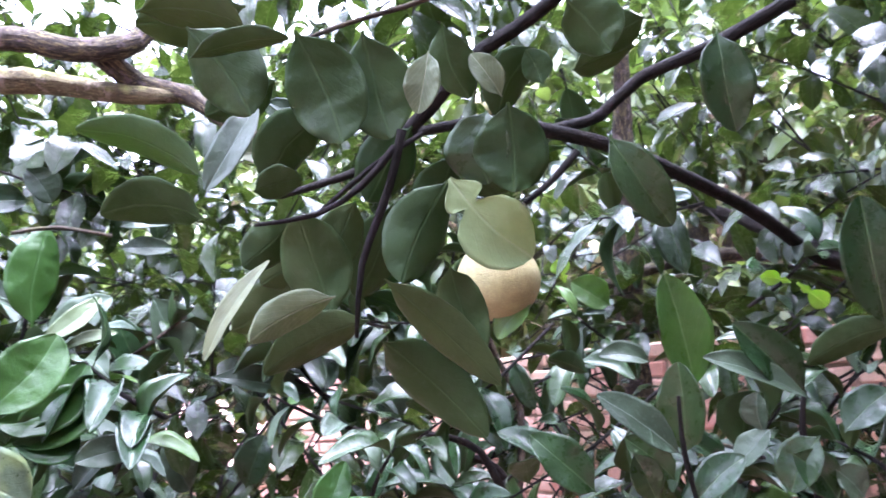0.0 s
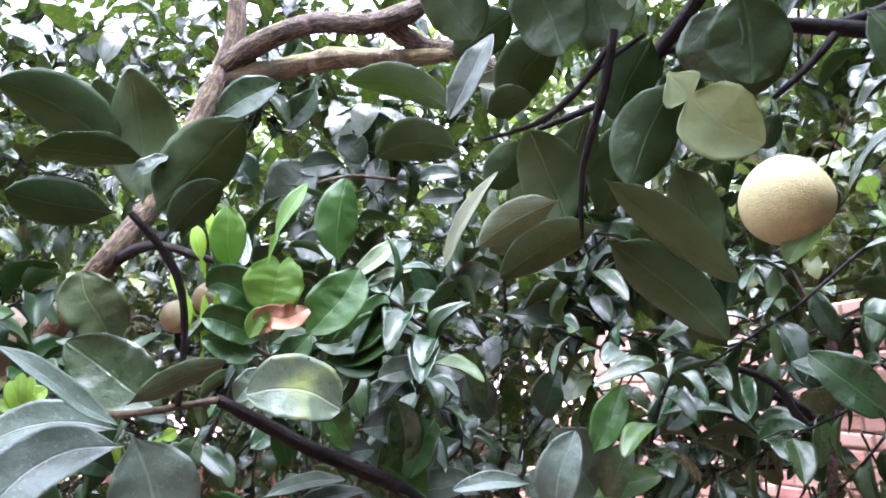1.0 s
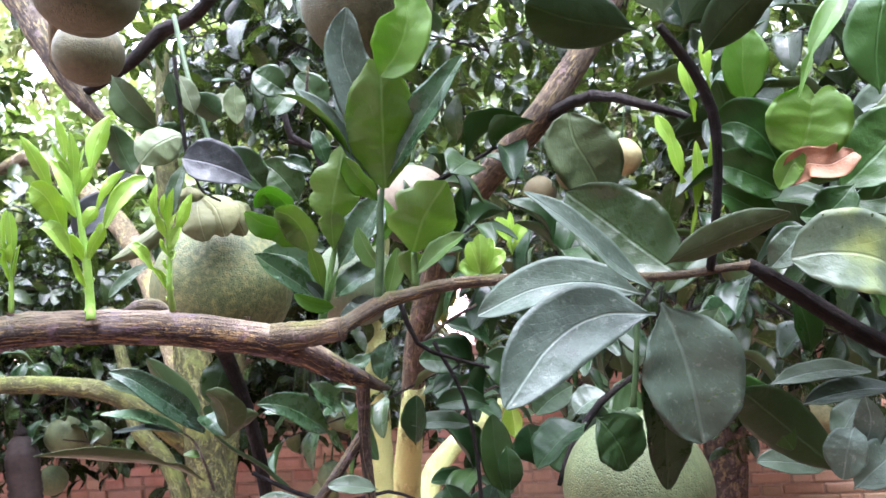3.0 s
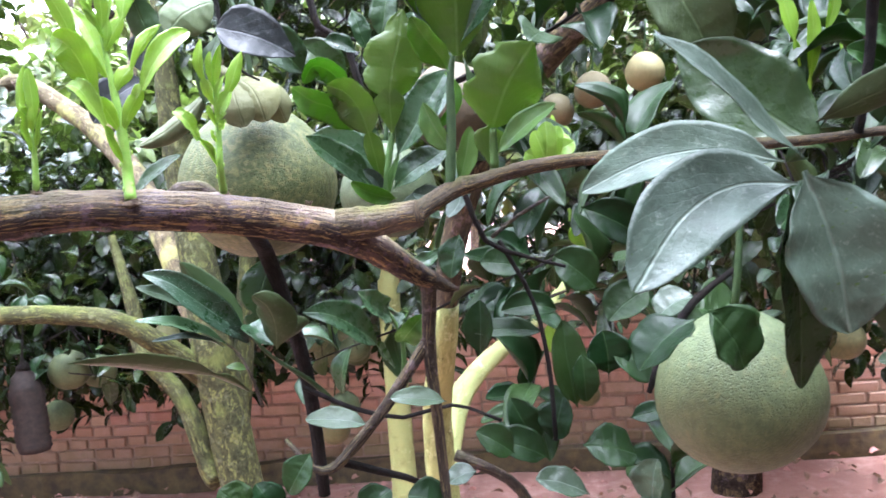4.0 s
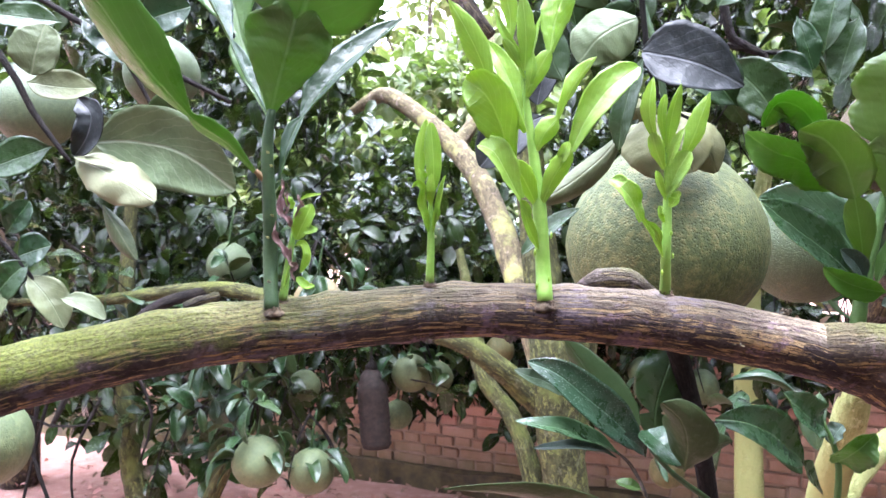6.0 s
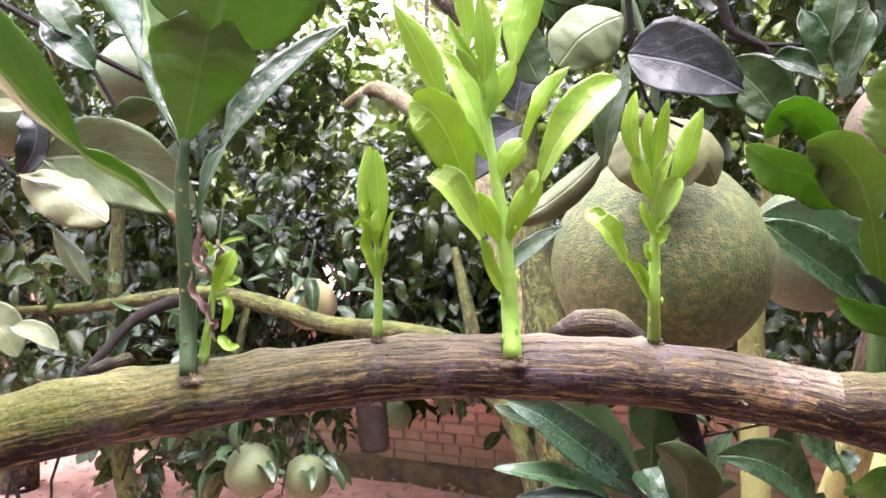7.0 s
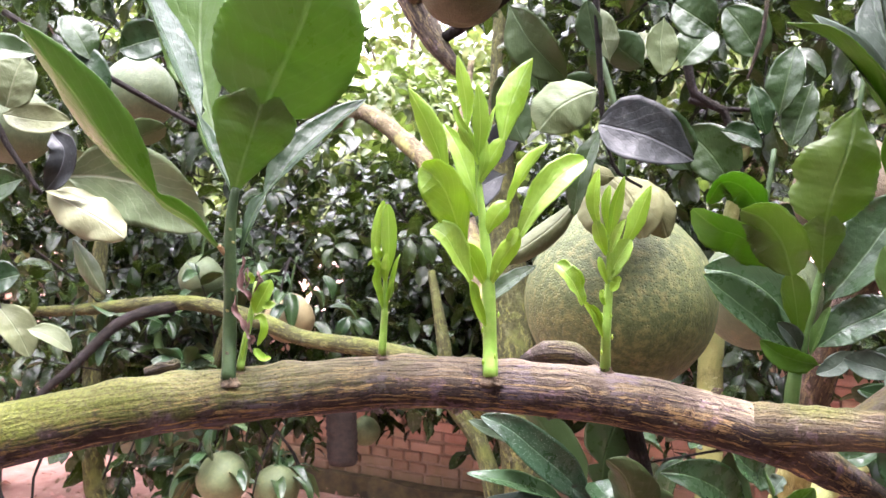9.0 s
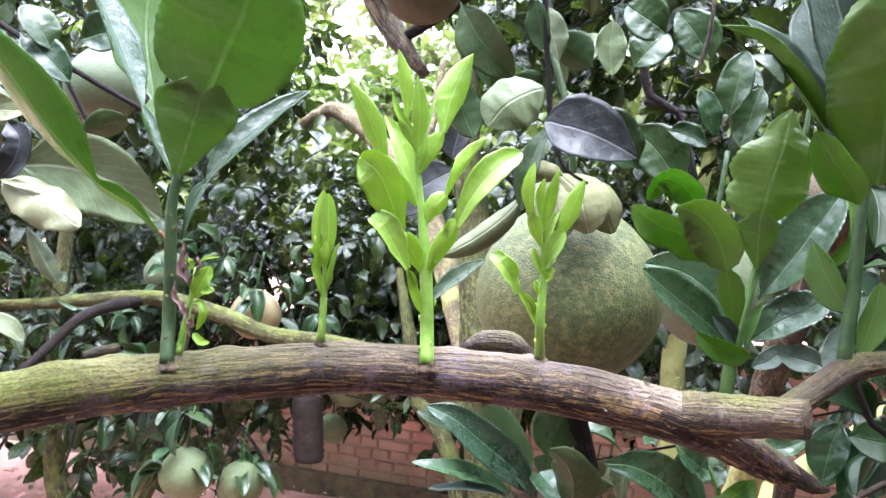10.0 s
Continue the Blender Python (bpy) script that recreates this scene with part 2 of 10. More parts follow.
def peel_material(name, base, ripe, ripe_amount, patches=0.3, scar=(0.16, 0.11, 0.05)):
    """Pomelo peel: oil-gland dimples, green to yellow mottling, brown scuffs."""
    mat, tree, nodes, links = shader(name)
    place = node(tree, "ShaderNodeTexCoord")
    where = place.outputs["Object"]
    chance = node(tree, "ShaderNodeObjectInfo").outputs["Random"]
    glands = node(tree, "ShaderNodeTexVoronoi", Scale=360.0)
    links.new(where, glands.inputs["Vector"])
    broad = noise_tex(tree, where, 13.0, 3.0)
    mid = noise_tex(tree, where, 55.0, 4.0)
    tint = math_node(tree, "ADD", math_node(tree, "MULTIPLY", broad, 1.0), math_node(tree, "MULTIPLY_ADD", chance, 0.25, ripe_amount - 0.62), clamp=True)
    colour = mix_colour(tree, tint, base, ripe)
    colour = mix_colour(tree, math_node(tree, "MULTIPLY", ramp(tree, mid, 0.5, 0.75), 0.45), colour, tuple(min(1.0, c * 1.7) for c in base))
    colour = mix_colour(tree, math_node(tree, "MULTIPLY", ramp(tree, noise_tex(tree, where, 30.0, 6.0, 0.7), 0.62, 0.72), 0.55), colour, scar)
    patchy = noise_tex(tree, where, 120.0, 5.0, 0.7)
    colour = mix_colour(tree, math_node(tree, "MULTIPLY", ramp(tree, patchy, 0.5, 0.62), patches), colour, tuple(min(1.0, c * 1.35) for c in ripe))
    colour = mix_colour(tree, math_node(tree, "MULTIPLY", ramp(tree, patchy, 0.47, 0.36), patches), colour, tuple(c * 0.5 for c in base))
    freckle = ramp(tree, noise_tex(tree, where, 330.0, 2.0, 0.6), 0.52, 0.66)
    colour = mix_colour(tree, math_node(tree, "MULTIPLY", freckle, 0.3), colour, tuple(min(1.0, c * 1.7) for c in base))
    pit = ramp(tree, glands.outputs["Distance"], 0.0, 0.45)
    colour = mix_colour(tree, math_node(tree, "MULTIPLY", math_node(tree, "SUBTRACT", 1.0, pit), 0.3), colour, tuple(c * 0.45 for c in base))
    skin = node(tree, "ShaderNodeBsdfPrincipled", Roughness=0.55)
    skin.inputs["Specular IOR Level"].default_value = 0.22
    links.new(colour, skin.inputs["Base Color"])
    links.new(bump(tree, math_node(tree, "ADD", pit, math_node(tree, "MULTIPLY", patchy, 1.3)), 0.55, 0.0018), skin.inputs["Normal"])
    finish(tree, skin.outputs["BSDF"])
    return mat


def earth_material():
    mat, tree, nodes, links = shader("red_earth")
    place = node(tree, "ShaderNodeNewGeometry").outputs["Position"]
    broad, clods, grain = noise_tex(tree, place, 1.3, 4.0), noise_tex(tree, place, 14.0, 5.0, 0.6), noise_tex(tree, place, 120.0, 4.0, 0.7)
    colour = mix_colour(tree, ramp(tree, broad, 0.35, 0.65), (0.46, 0.25, 0.20), (0.35, 0.18, 0.145))
    colour = mix_colour(tree, math_node(tree, "MULTIPLY", ramp(tree, clods, 0.5, 0.7), 0.6), colour, (0.58, 0.38, 0.32))
    colour = mix_colour(tree, math_node(tree, "MULTIPLY", ramp(tree, clods, 0.42, 0.30), 0.6), colour, (0.28, 0.13, 0.10))
    skin = node(tree, "ShaderNodeBsdfPrincipled", Roughness=0.95)
    links.new(colour, skin.inputs["Base Color"])
    links.new(bump(tree, math_node(tree, "ADD", clods, math_node(tree, "MULTIPLY", grain, 0.4)), 0.9, 0.02), skin.inputs["Normal"])
    finish(tree, skin.outputs["BSDF"])
    return mat


def brick_material(name, island):
    mat, tree, nodes, links = shader(name)
    geo = node(tree, "ShaderNodeNewGeometry")
    place = geo.outputs["Position"]
    chance = geo.outputs["Random Per Island"] if island else node(tree, "ShaderNodeObjectInfo").outputs["Random"]
    colours = node(tree, "ShaderNodeValToRGB")
    stops = colours.color_ramp
    stops.elements[0].color, stops.elements[1].color = (0.44, 0.20, 0.16, 1), (0.55, 0.40, 0.28, 1)
    stops.elements[0].position, stops.elements[1].position = 0.0, 1.0
    for at, c in ((0.25, (0.52, 0.28, 0.21, 1)), (0.5, (0.57, 0.35, 0.26, 1)), (0.75, (0.47, 0.30, 0.22, 1))):
        stops.elements.new(at).color = c
    links.new(chance, colours.inputs["Fac"])
    height = node(tree, "ShaderNodeSeparateXYZ")
    links.new(place, height.inputs["Vector"])
    worn, grain = noise_tex(tree, place, 9.0, 5.0, 0.6), noise_tex(tree, place, 90.0, 4.0, 0.7)
    colour = mix_colour(tree, math_node(tree, "MULTIPLY", ramp(tree, worn, 0.45, 0.65), 0.6), colours.outputs["Color"], (0.50, 0.33, 0.28))
    stain = noise_tex(tree, place, 3.2, 6.0, 0.7)
    colour = mix_colour(tree, math_node(tree, "MULTIPLY", ramp(tree, stain, 0.50, 0.66), 0.3), colour, (0.16, 0.12, 0.07))
    colour = mix_colour(tree, math_node(tree, "MULTIPLY", ramp(tree, grain, 0.50, 0.66), 0.2), colour, (0.16, 0.09, 0.07))
    damp = math_node(tree, "MULTIPLY", ramp(tree, math_node(tree, "ADD", height.outputs["Z"], math_node(tree, "MULTIPLY", worn, 0.35)), 0.72, 0.30), 0.8)
    colour = mix_colour(tree, damp, colour, mix_colour(tree, grain, (0.085, 0.070, 0.034), (0.22, 0.175, 0.075)))
    skin = node(tree, "ShaderNodeBsdfPrincipled", Roughness=0.9)
    links.new(colour, skin.inputs["Base Color"])
    links.new(bump(tree, math_node(tree, "ADD", grain, worn), 0.7, 0.006), skin.inputs["Normal"])
    finish(tree, skin.outputs["BSDF"])
    return mat


def plain_material(name, base, other, scale, rough, relief=0.4):
    mat, tree, nodes, links = shader(name)
    place = node(tree, "ShaderNodeNewGeometry").outputs["Position"]
    broad, fine = noise_tex(tree, place, scale, 5.0, 0.6), noise_tex(tree, place, scale * 7, 3.0)
    colour = mix_colour(tree, ramp(tree, broad, 0.35, 0.65), base, other)
    colour = mix_colour(tree, math_node(tree, "MULTIPLY", fine, 0.35), colour, tuple(c * 0.5 for c in base))
    skin = node(tree, "ShaderNodeBsdfPrincipled", Roughness=rough)
    skin.inputs["Specular IOR Level"].default_value = 0.25
    links.new(colour, skin.inputs["Base Color"])
    links.new(bump(tree, math_node(tree, "ADD", broad, math_node(tree, "MULTIPLY", fine, 0.5)), relief, 0.003), skin.inputs["Normal"])
    finish(tree, skin.outputs["BSDF"])
    return mat


LEAF_TOP = leaf_material("leaf_upper_side", (0.013, 0.032, 0.009), (0.05, 0.085, 0.03), 0.30, 0.14, (0.13, 0.23, 0.02), shine=0.34, dusty=0.06)
LEAF_UNDER = leaf_material("leaf_underside", (0.027, 0.049, 0.016), (0.05, 0.085, 0.03), 0.44, 0.22, (0.11, 0.21, 0.015), shine=0.16, dusty=0.05)
LEAF_UNDER2 = leaf_material("olive_leaf_underside", (0.036, 0.056, 0.018), (0.07, 0.10, 0.04), 0.5, 0.12, (0.13, 0.2, 0.03), 0.2, drift=0.02, shine=0.25, veins=0.2)
LEAF_PALE = leaf_material("pale_leaf_underside", (0.074, 0.092, 0.042), (0.17, 0.19, 0.11), 0.55, 0.12, (0.24, 0.34, 0.08), 0.2, shine=0.3, veins=0.3)
LEAF_MID = leaf_material("half_grown_leaf", (0.060, 0.118, 0.026), (0.16, 0.23, 0.10), 0.32, 0.42, (0.22, 0.38, 0.06), 0.25, drift=0.02, veins=0.2, dusty=0.10, shine=0.36)
LEAF_SHEEN = leaf_material("glossy_young_leaf", (0.023, 0.052, 0.021), (0.09, 0.15, 0.07), 0.28, 0.14, (0.15, 0.28, 0.04), 0.2, drift=0.02, shine=0.48, veins=0.12, dusty=0.12)
LEAF_PALE2 = leaf_material("light_leaf_underside", (0.090, 0.125, 0.058), (0.18, 0.23, 0.12), 0.5, 0.22, (0.22, 0.36, 0.07), 0.12, drift=0.02, shine=0.3, veins=0.15)
LEAF_MID2 = leaf_material("light_half_grown_leaf", (0.070, 0.115, 0.024), (0.17, 0.24, 0.09), 0.34, 0.46, (0.30, 0.46, 0.08), 0.15, drift=0.01, veins=0.14, dusty=0.08, shine=0.4)
# darker copy of the leaf skin: shade is put into its colour
LEAF_SHADED = leaf_material("leaf_in_painted_shade", (0.009, 0.024, 0.006), (0.03, 0.06, 0.02), 0.36, 0.22, (0.10, 0.22, 0.02), vary=0.5, shine=0.16, dusty=0.03)
LEAF_LUSH = leaf_material("lush_dark_leaf", (0.017, 0.050, 0.008), (0.05, 0.11, 0.03), 0.34, 0.26, (0.10, 0.25, 0.01), 0.35, drift=0.02, shine=0.22, dusty=0.04, veins=0.12)
LEAF_LIME = leaf_material("lime_leaf_underside", (0.165, 0.225, 0.100), (0.24, 0.30, 0.16), 0.5, 0.25, (0.26, 0.36, 0.09), 0.1, drift=0.01, shine=0.3)
# greyed copy of the leaf skin: dust plus painted reflection of the sky
LEAF_SKY_SHEEN = leaf_material("sky_sheen_leaf", (0.042, 0.062, 0.044), (0.10, 0.13, 0.10), 0.46, 0.05, (0.1, 0.2, 0.05), 0.2, drift=0.02, shine=0.24, dusty=0.35, veins=0.12)
LEAF_SAGE = leaf_material("withered_sage_leaf", (0.118, 0.158, 0.078), (0.29, 0.32, 0.23), 0.6, 0.15, (0.33, 0.38, 0.22), 0.12, drift=0.01, shine=0.25, veins=0.3)
LEAF_DRAPED = leaf_material("draped_withered_leaf", (0.108, 0.112, 0.048), (0.15, 0.155, 0.08), 0.65, 0.1, (0.28, 0.32, 0.18), 0.1, drift=0.01, shine=0.2, veins=0.15)
LEAF_LIGHT = leaf_material("light_green_leaf", (0.070, 0.150, 0.018), (0.15, 0.25, 0.06), 0.40, 0.44, (0.24, 0.46, 0.03), 0.2, drift=0.02, veins=0.25, shine=0.35, dusty=0.05)
LEAF_YOUNG = leaf_material("young_leaf", (0.195, 0.335, 0.035), (0.42, 0.55, 0.15), 0.36, 0.46, (0.44, 0.60, 0.06), 0.14, drift=0.012, veins=0.25, shine=0.5, dusty=0.04)
LEAF_YOUNG_SHEEN = leaf_material("glossy_tender_leaf", (0.215, 0.355, 0.055), (0.44, 0.56, 0.20), 0.30, 0.40, (0.42, 0.60, 0.05), 0.1, drift=0.01, shine=0.55, veins=0.25, dusty=0.0)
# fainter copy, reflected sky again mixed into the base colour
LEAF_FAINT_SHEEN = leaf_material("faint_sky_sheen_leaf", (0.030, 0.048, 0.026), (0.09, 0.12, 0.09), 0.40, 0.06, drift=0.02, shine=0.3, dusty=0.2)
LEAF_SPECK = leaf_material("speckled_leaf", (0.016, 0.042, 0.019), (0.06, 0.11, 0.06), 0.30, 0.1, specks=0.6)
LEAF_BLACK = leaf_material("sooty_leaf", (0.022, 0.025, 0.026), (0.08, 0.085, 0.09), 0.42, 0.04, shine=0.2)
LEAF_YELLOWED = leaf_material("yellowing_leaf", (0.070, 0.100, 0.060), (0.16, 0.20, 0.13), 0.42, 0.15, blotch=(0.21, 0.26, 0.075), shine=0.3)
LEAF_DRY = leaf_material("dry_leaf", (0.22, 0.115, 0.052), (0.36, 0.20, 0.14), 0.7, 0.12, (0.4, 0.2, 0.08))
LEAF_WITHER = leaf_material("withered_shoot_leaf", (0.17, 0.105, 0.092), (0.24, 0.16, 0.145), 0.7, 0.1, (0.3, 0.15, 0.1), 0.3)
LEAF_CREAM = leaf_material("bleached_leaf", (0.17, 0.185, 0.10), (0.34, 0.35, 0.24), 0.6, 0.15, (0.5, 0.5, 0.2), 0.15)
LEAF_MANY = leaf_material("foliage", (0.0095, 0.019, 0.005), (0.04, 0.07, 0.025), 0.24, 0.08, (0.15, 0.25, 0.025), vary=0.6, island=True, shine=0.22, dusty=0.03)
# lighter foliage copies: stronger light, then haze, are put into the leaf colour
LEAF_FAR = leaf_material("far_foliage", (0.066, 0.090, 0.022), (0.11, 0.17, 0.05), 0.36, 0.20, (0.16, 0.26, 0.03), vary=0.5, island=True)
LEAF_HAZE_TINT = leaf_material("haze_tinted_foliage", (0.13, 0.165, 0.055), (0.15, 0.2, 0.07), 0.45, 0.3, (0.22, 0.30, 0.06), vary=0.4, island=True)
LITTER = leaf_material("fallen_leaves", (0.40, 0.24, 0.18), (0.45, 0.32, 0.24), 0.75, 0.1, (0.4, 0.2, 0.1), vary=0.7, island=True, shine=0.2)
SHOOT_GREEN = plain_material("green_shoot_skin", (0.150, 0.275, 0.040), (0.20, 0.33, 0.065), 160.0, 0.42, 0.15)
SHOOT_MID = plain_material("half_grown_shoot_skin", (0.040, 0.085, 0.020), (0.065, 0.12, 0.03), 70.0, 0.45, 0.3)
SHOOT_DARK = plain_material("older_shoot_skin", (0.014, 0.034, 0.009), (0.032, 0.060, 0.016), 90.0, 0.62, 0.3)
# in these two the last colour paints the upper side lit from above
BARK_NEAR = bark_material("near_bark", (0.078, 0.054, 0.046), (0.026, 0.018, 0.018), (0.36, 0.24, 0.105), (0.100, 0.118, 0.016), 0.3, ridges=44.0, moss_from=(0.66, 0.42), lichen_toplight=(0.25, 0.205, 0.145))
BARK_STUB = bark_material("stub_bark", (0.088, 0.068, 0.049), (0.040, 0.029, 0.024), (0.28, 0.20, 0.085), (0.075, 0.080, 0.022), 0.5, ridges=40.0, lichen_toplight=(0.115, 0.092, 0.056))
BARK_CRUMB = plain_material("crumbled_bud_scales", (0.070, 0.052, 0.038), (0.20, 0.15, 0.095), 260.0, 0.9, 0.9)
BARK_BROWN = bark_material("brown_bark", (0.070, 0.055, 0.042), (0.032, 0.025, 0.022), (0.17, 0.135, 0.07), (0.10, 0.11, 0.035), 0.35)
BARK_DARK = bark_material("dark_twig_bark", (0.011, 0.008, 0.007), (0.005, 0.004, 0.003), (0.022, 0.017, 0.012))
BARK_LIME = bark_material("lichened_bark", (0.046, 0.047, 0.018), (0.024, 0.024, 0.011), (0.11, 0.11, 0.034), (0.075, 0.088, 0.018), 0.6, (0.095, 0.108, 0.028), 0.1)
BARK_WASH = bark_material("lime_washed_bark", (0.30, 0.32, 0.12), (0.21, 0.22, 0.075), (0.36, 0.38, 0.16), None, 0.0, (0.37, 0.40, 0.15), 0.6)
BARK_OLIVE = bark_material("olive_brown_bark", (0.088, 0.066, 0.042), (0.040, 0.030, 0.023), (0.16, 0.125, 0.06), (0.11, 0.11, 0.04), 0.3)
BARK_TAN = bark_material("tan_bark", (0.130, 0.104, 0.060), (0.080, 0.064, 0.040), (0.19, 0.16, 0.085), (0.22, 0.24, 0.06), 0.3, (0.36, 0.35, 0.12), 0.2)
PEEL_GREEN = peel_material("green_peel", (0.062, 0.082, 0.037), (0.095, 0.104, 0.044), 0.10)
PEEL_BIG = peel_material("pitted_green_peel", (0.068, 0.086, 0.032), (0.130, 0.122, 0.050), 0.14, 0.65)
PEEL_DULL = peel_material("dull_green_peel", (0.100, 0.105, 0.045), (0.155, 0.135, 0.058), 0.35)
# two darkened peels: shade on the fruit is put into their colours
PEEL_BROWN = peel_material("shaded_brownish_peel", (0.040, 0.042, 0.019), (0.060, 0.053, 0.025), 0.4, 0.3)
PEEL_SHADE = peel_material("shaded_green_peel", (0.040, 0.058, 0.027), (0.062, 0.074, 0.034), 0.3, 0.3)
PEEL_YELLOW = peel_material("yellowing_peel", (0.115, 0.100, 0.050), (0.155, 0.125, 0.062), 0.45, 0.15)
PEEL_TAN = peel_material("tan_peel", (0.072, 0.058, 0.036), (0.095, 0.072, 0.044), 0.4, 0.2)
PEEL_RIPE = peel_material("ripe_peel", (0.215, 0.195, 0.085), (0.26, 0.225, 0.11), 0.5, 0.1)
EARTH = earth_material()
BRICK_ONE = brick_material("brick_face", False)
BRICK_MANY = brick_material("brick_faces", True)
MORTAR = plain_material("lime_mortar", (0.36, 0.26, 0.20), (0.22, 0.16, 0.11), 18.0, 0.95, 0.8)
PLINTH = plain_material("damp_plinth", (0.075, 0.056, 0.040), (0.15, 0.12, 0.055), 16.0, 0.95, 0.9)
WRAP = plain_material("brown_wrapping", (0.026, 0.017, 0.013), (0.008, 0.006, 0.005), 60.0, 0.8, 0.8)


# ---- making meshes ----
def mesh_from(name, verts, faces, material, uvs=None, smooth=True, materials=None, slots=None):
    me = bpy.data.meshes.new(name)
    me.from_pydata([tuple(v) for v in verts], [], [tuple(f) for f in faces])
    for m in materials or [material]:
        me.materials.append(m)
    if slots is not None:
        me.polygons.foreach_set("material_index", slots)
    if uvs is not None:
        layer = me.uv_layers.new(name="UVMap")
        loops = np.zeros(len(me.loops), dtype=np.int32)
        me.loops.foreach_get("vertex_index", loops)
        layer.data.foreach_set("uv", np.asarray(uvs, dtype=np.float32)[loops].ravel())
    me.polygons.foreach_set("use_smooth", [smooth] * len(me.polygons))
    me.update()
    return me


def child(name, data, parent, m=None, label=""):
    ob = new(name, data)
    ob.parent = parent
    if m is not None:
        ob.matrix_basis = m
    return tagged(ob, label)


def part(name, bm, material, parent, label=""):
    me = bpy.data.meshes.new(name)
    bm.to_mesh(me)
    bm.free()
    me.materials.append(material)
    return child(name, me, parent, None, label)


def glide(points, radii, step):
    """A smooth line through the points, with its radii, in steps of about the given length."""
    p = np.array([points[0] * 2 - points[1], *points, points[-1] * 2 - points[-2]]) if isinstance(points, np.ndarray) else None
    if p is None:
        q = np.array(points, float)
        p = np.vstack([2 * q[0] - q[1], q, 2 * q[-1] - q[-2]])
    r = np.array([radii[0], *radii, radii[-1]], float)
    out, rad = [], []
    for n in range(1, len(p) - 2):
        count = max(2, int(np.linalg.norm(p[n + 1] - p[n]) / step))
        for s in np.arange(count) / count:
            w = np.array([-s**3 + 2 * s**2 - s, 3 * s**3 - 5 * s**2 + 2, -3 * s**3 + 4 * s**2 + s, s**3 - s**2]) / 2
            out.append(w @ p[n - 1 : n + 3])
            rad.append(r[n] + (r[n + 1] - r[n]) * s)
    out.append(p[-2])
    rad.append(r[-2])
    return np.array(out), np.array(rad)


def limb_mesh(name, points, radii, material, sides=12, step=0.03, rough=0.05, knots=(), close=True, seed=0):
    """A tapered, uneven limb. knots: (share of its length, angle, height, spread)."""
    line, rad = glide(points, radii, step)
    ahead = np.gradient(line, axis=0)
    ahead /= np.linalg.norm(ahead, axis=1)[:, None]
    up = np.array([0.0, 0.0, 1.0]) if abs(ahead[0][2]) < 0.9 else np.array([0.0, -1.0, 0.0])
    along = np.r_[0, np.cumsum(np.linalg.norm(np.diff(line, axis=0), axis=1))]
    verts, uvs, faces = [], [], []
    for n, (p, r, a) in enumerate(zip(line, rad, ahead)):
        up = up - a * (up @ a)
        up /= np.linalg.norm(up)
        right = np.cross(a, up)
        for k in range(sides + 1):
            turn = 2 * math.pi * k / sides
            d = right * math.cos(turn) + up * math.sin(turn)
            q = p + d * r
            swell = rough * (noise.noise(Vector(q) * (0.35 / r) + Vector((seed, 0, 0))) + 0.5 * noise.noise(Vector(q) * (1.1 / r)))
            for share, angle, height, spread in knots:
                off = math.atan2(math.sin(turn - angle), math.cos(turn - angle))
                reach = ((along[n] - share * along[-1]) / spread) ** 2 + (off * r / spread) ** 2
                swell += height / r * math.exp(-reach)
            verts.append(p + d * r * (1 + swell))
            uvs.append((k / sides, along[n]))
    ring = sides + 1
    for n in range(len(line) - 1):
        for k in range(sides):
            a = n * ring + k
            faces.append((a, a + 1, a + ring + 1, a + ring))
    if close:
        for end, order in ((0, -1), (len(line) - 1, 1)):
            verts.append(line[end] + ahead[end] * (0.12 * rad[end] * order))
            uvs.append((0.5, along[end]))
            tip = len(verts) - 1
            for k in range(sides):
                a = end * ring + k
                faces.append((a, a + 1, tip) if order > 0 else (a + 1, a, tip))
    return mesh_from(name, verts, faces, material, uvs)


def limb(name, parent, points, radii, material, label="", **more):
    return child(name, limb_mesh(name, points, radii, material, **more), parent, None, label)


# ---- leaves: length 1 along y, full width 1 along x, upper side towards z ----
def outline(kind, s):
    """Half the width at the share s of the leaf's length."""
    def blade(u, middle):
        u = min(1.0, max(0.0, u))
        if u < middle:
            return 0.5 * math.sin(math.pi / 2 * u / middle) ** 0.85
        return 0.5 * max(0.0, 1 - ((u - middle) / (1 - middle)) ** 2.2) ** 0.66
    if kind in ("winged", "winged_broad"):
        share = 0.30 if kind == "winged" else 0.335
        if s < share:
            u, wing = s / share, 0.24 if kind == "winged" else 0.335
            spread = math.sin(math.pi / 2 * u / 0.70) ** 0.95 if u < 0.70 else max(0.0, 1 - ((u - 0.70) / 0.30) ** 2.0) ** 0.5
            return 0.014 + wing * spread
        return 0.016 + 0.97 * blade((s - share) / (1 - share), 0.36) ** 0.9 * 0.5**0.1
    if kind == "young":
        return 0.045 + 0.95 * blade((s - 0.17) / 0.83, 0.55) if s > 0.17 else 0.045 + 0.05 * math.sin(math.pi * s / 0.17)
    if kind == "round":
        return 0.018 + blade((s - 0.03) / 0.97, 0.46) ** 0.85 * 0.5**0.15
    if kind == "notched":
        bite = 0.17 * math.exp(-((s - 0.60) / 0.05) ** 2) + 0.10 * math.exp(-((s - 0.84) / 0.04) ** 2)
        return max(0.06, 0.018 + blade((s - 0.06) / 0.94, 0.58) - bite) if s > 0.06 else 0.03
    if kind == "narrow":
        return 0.02 + blade((s - 0.05) / 0.95, 0.44) ** 1.15
    return 0.014 + blade((s - 0.05) / 0.95, 0.47) if s > 0.05 else 0.022


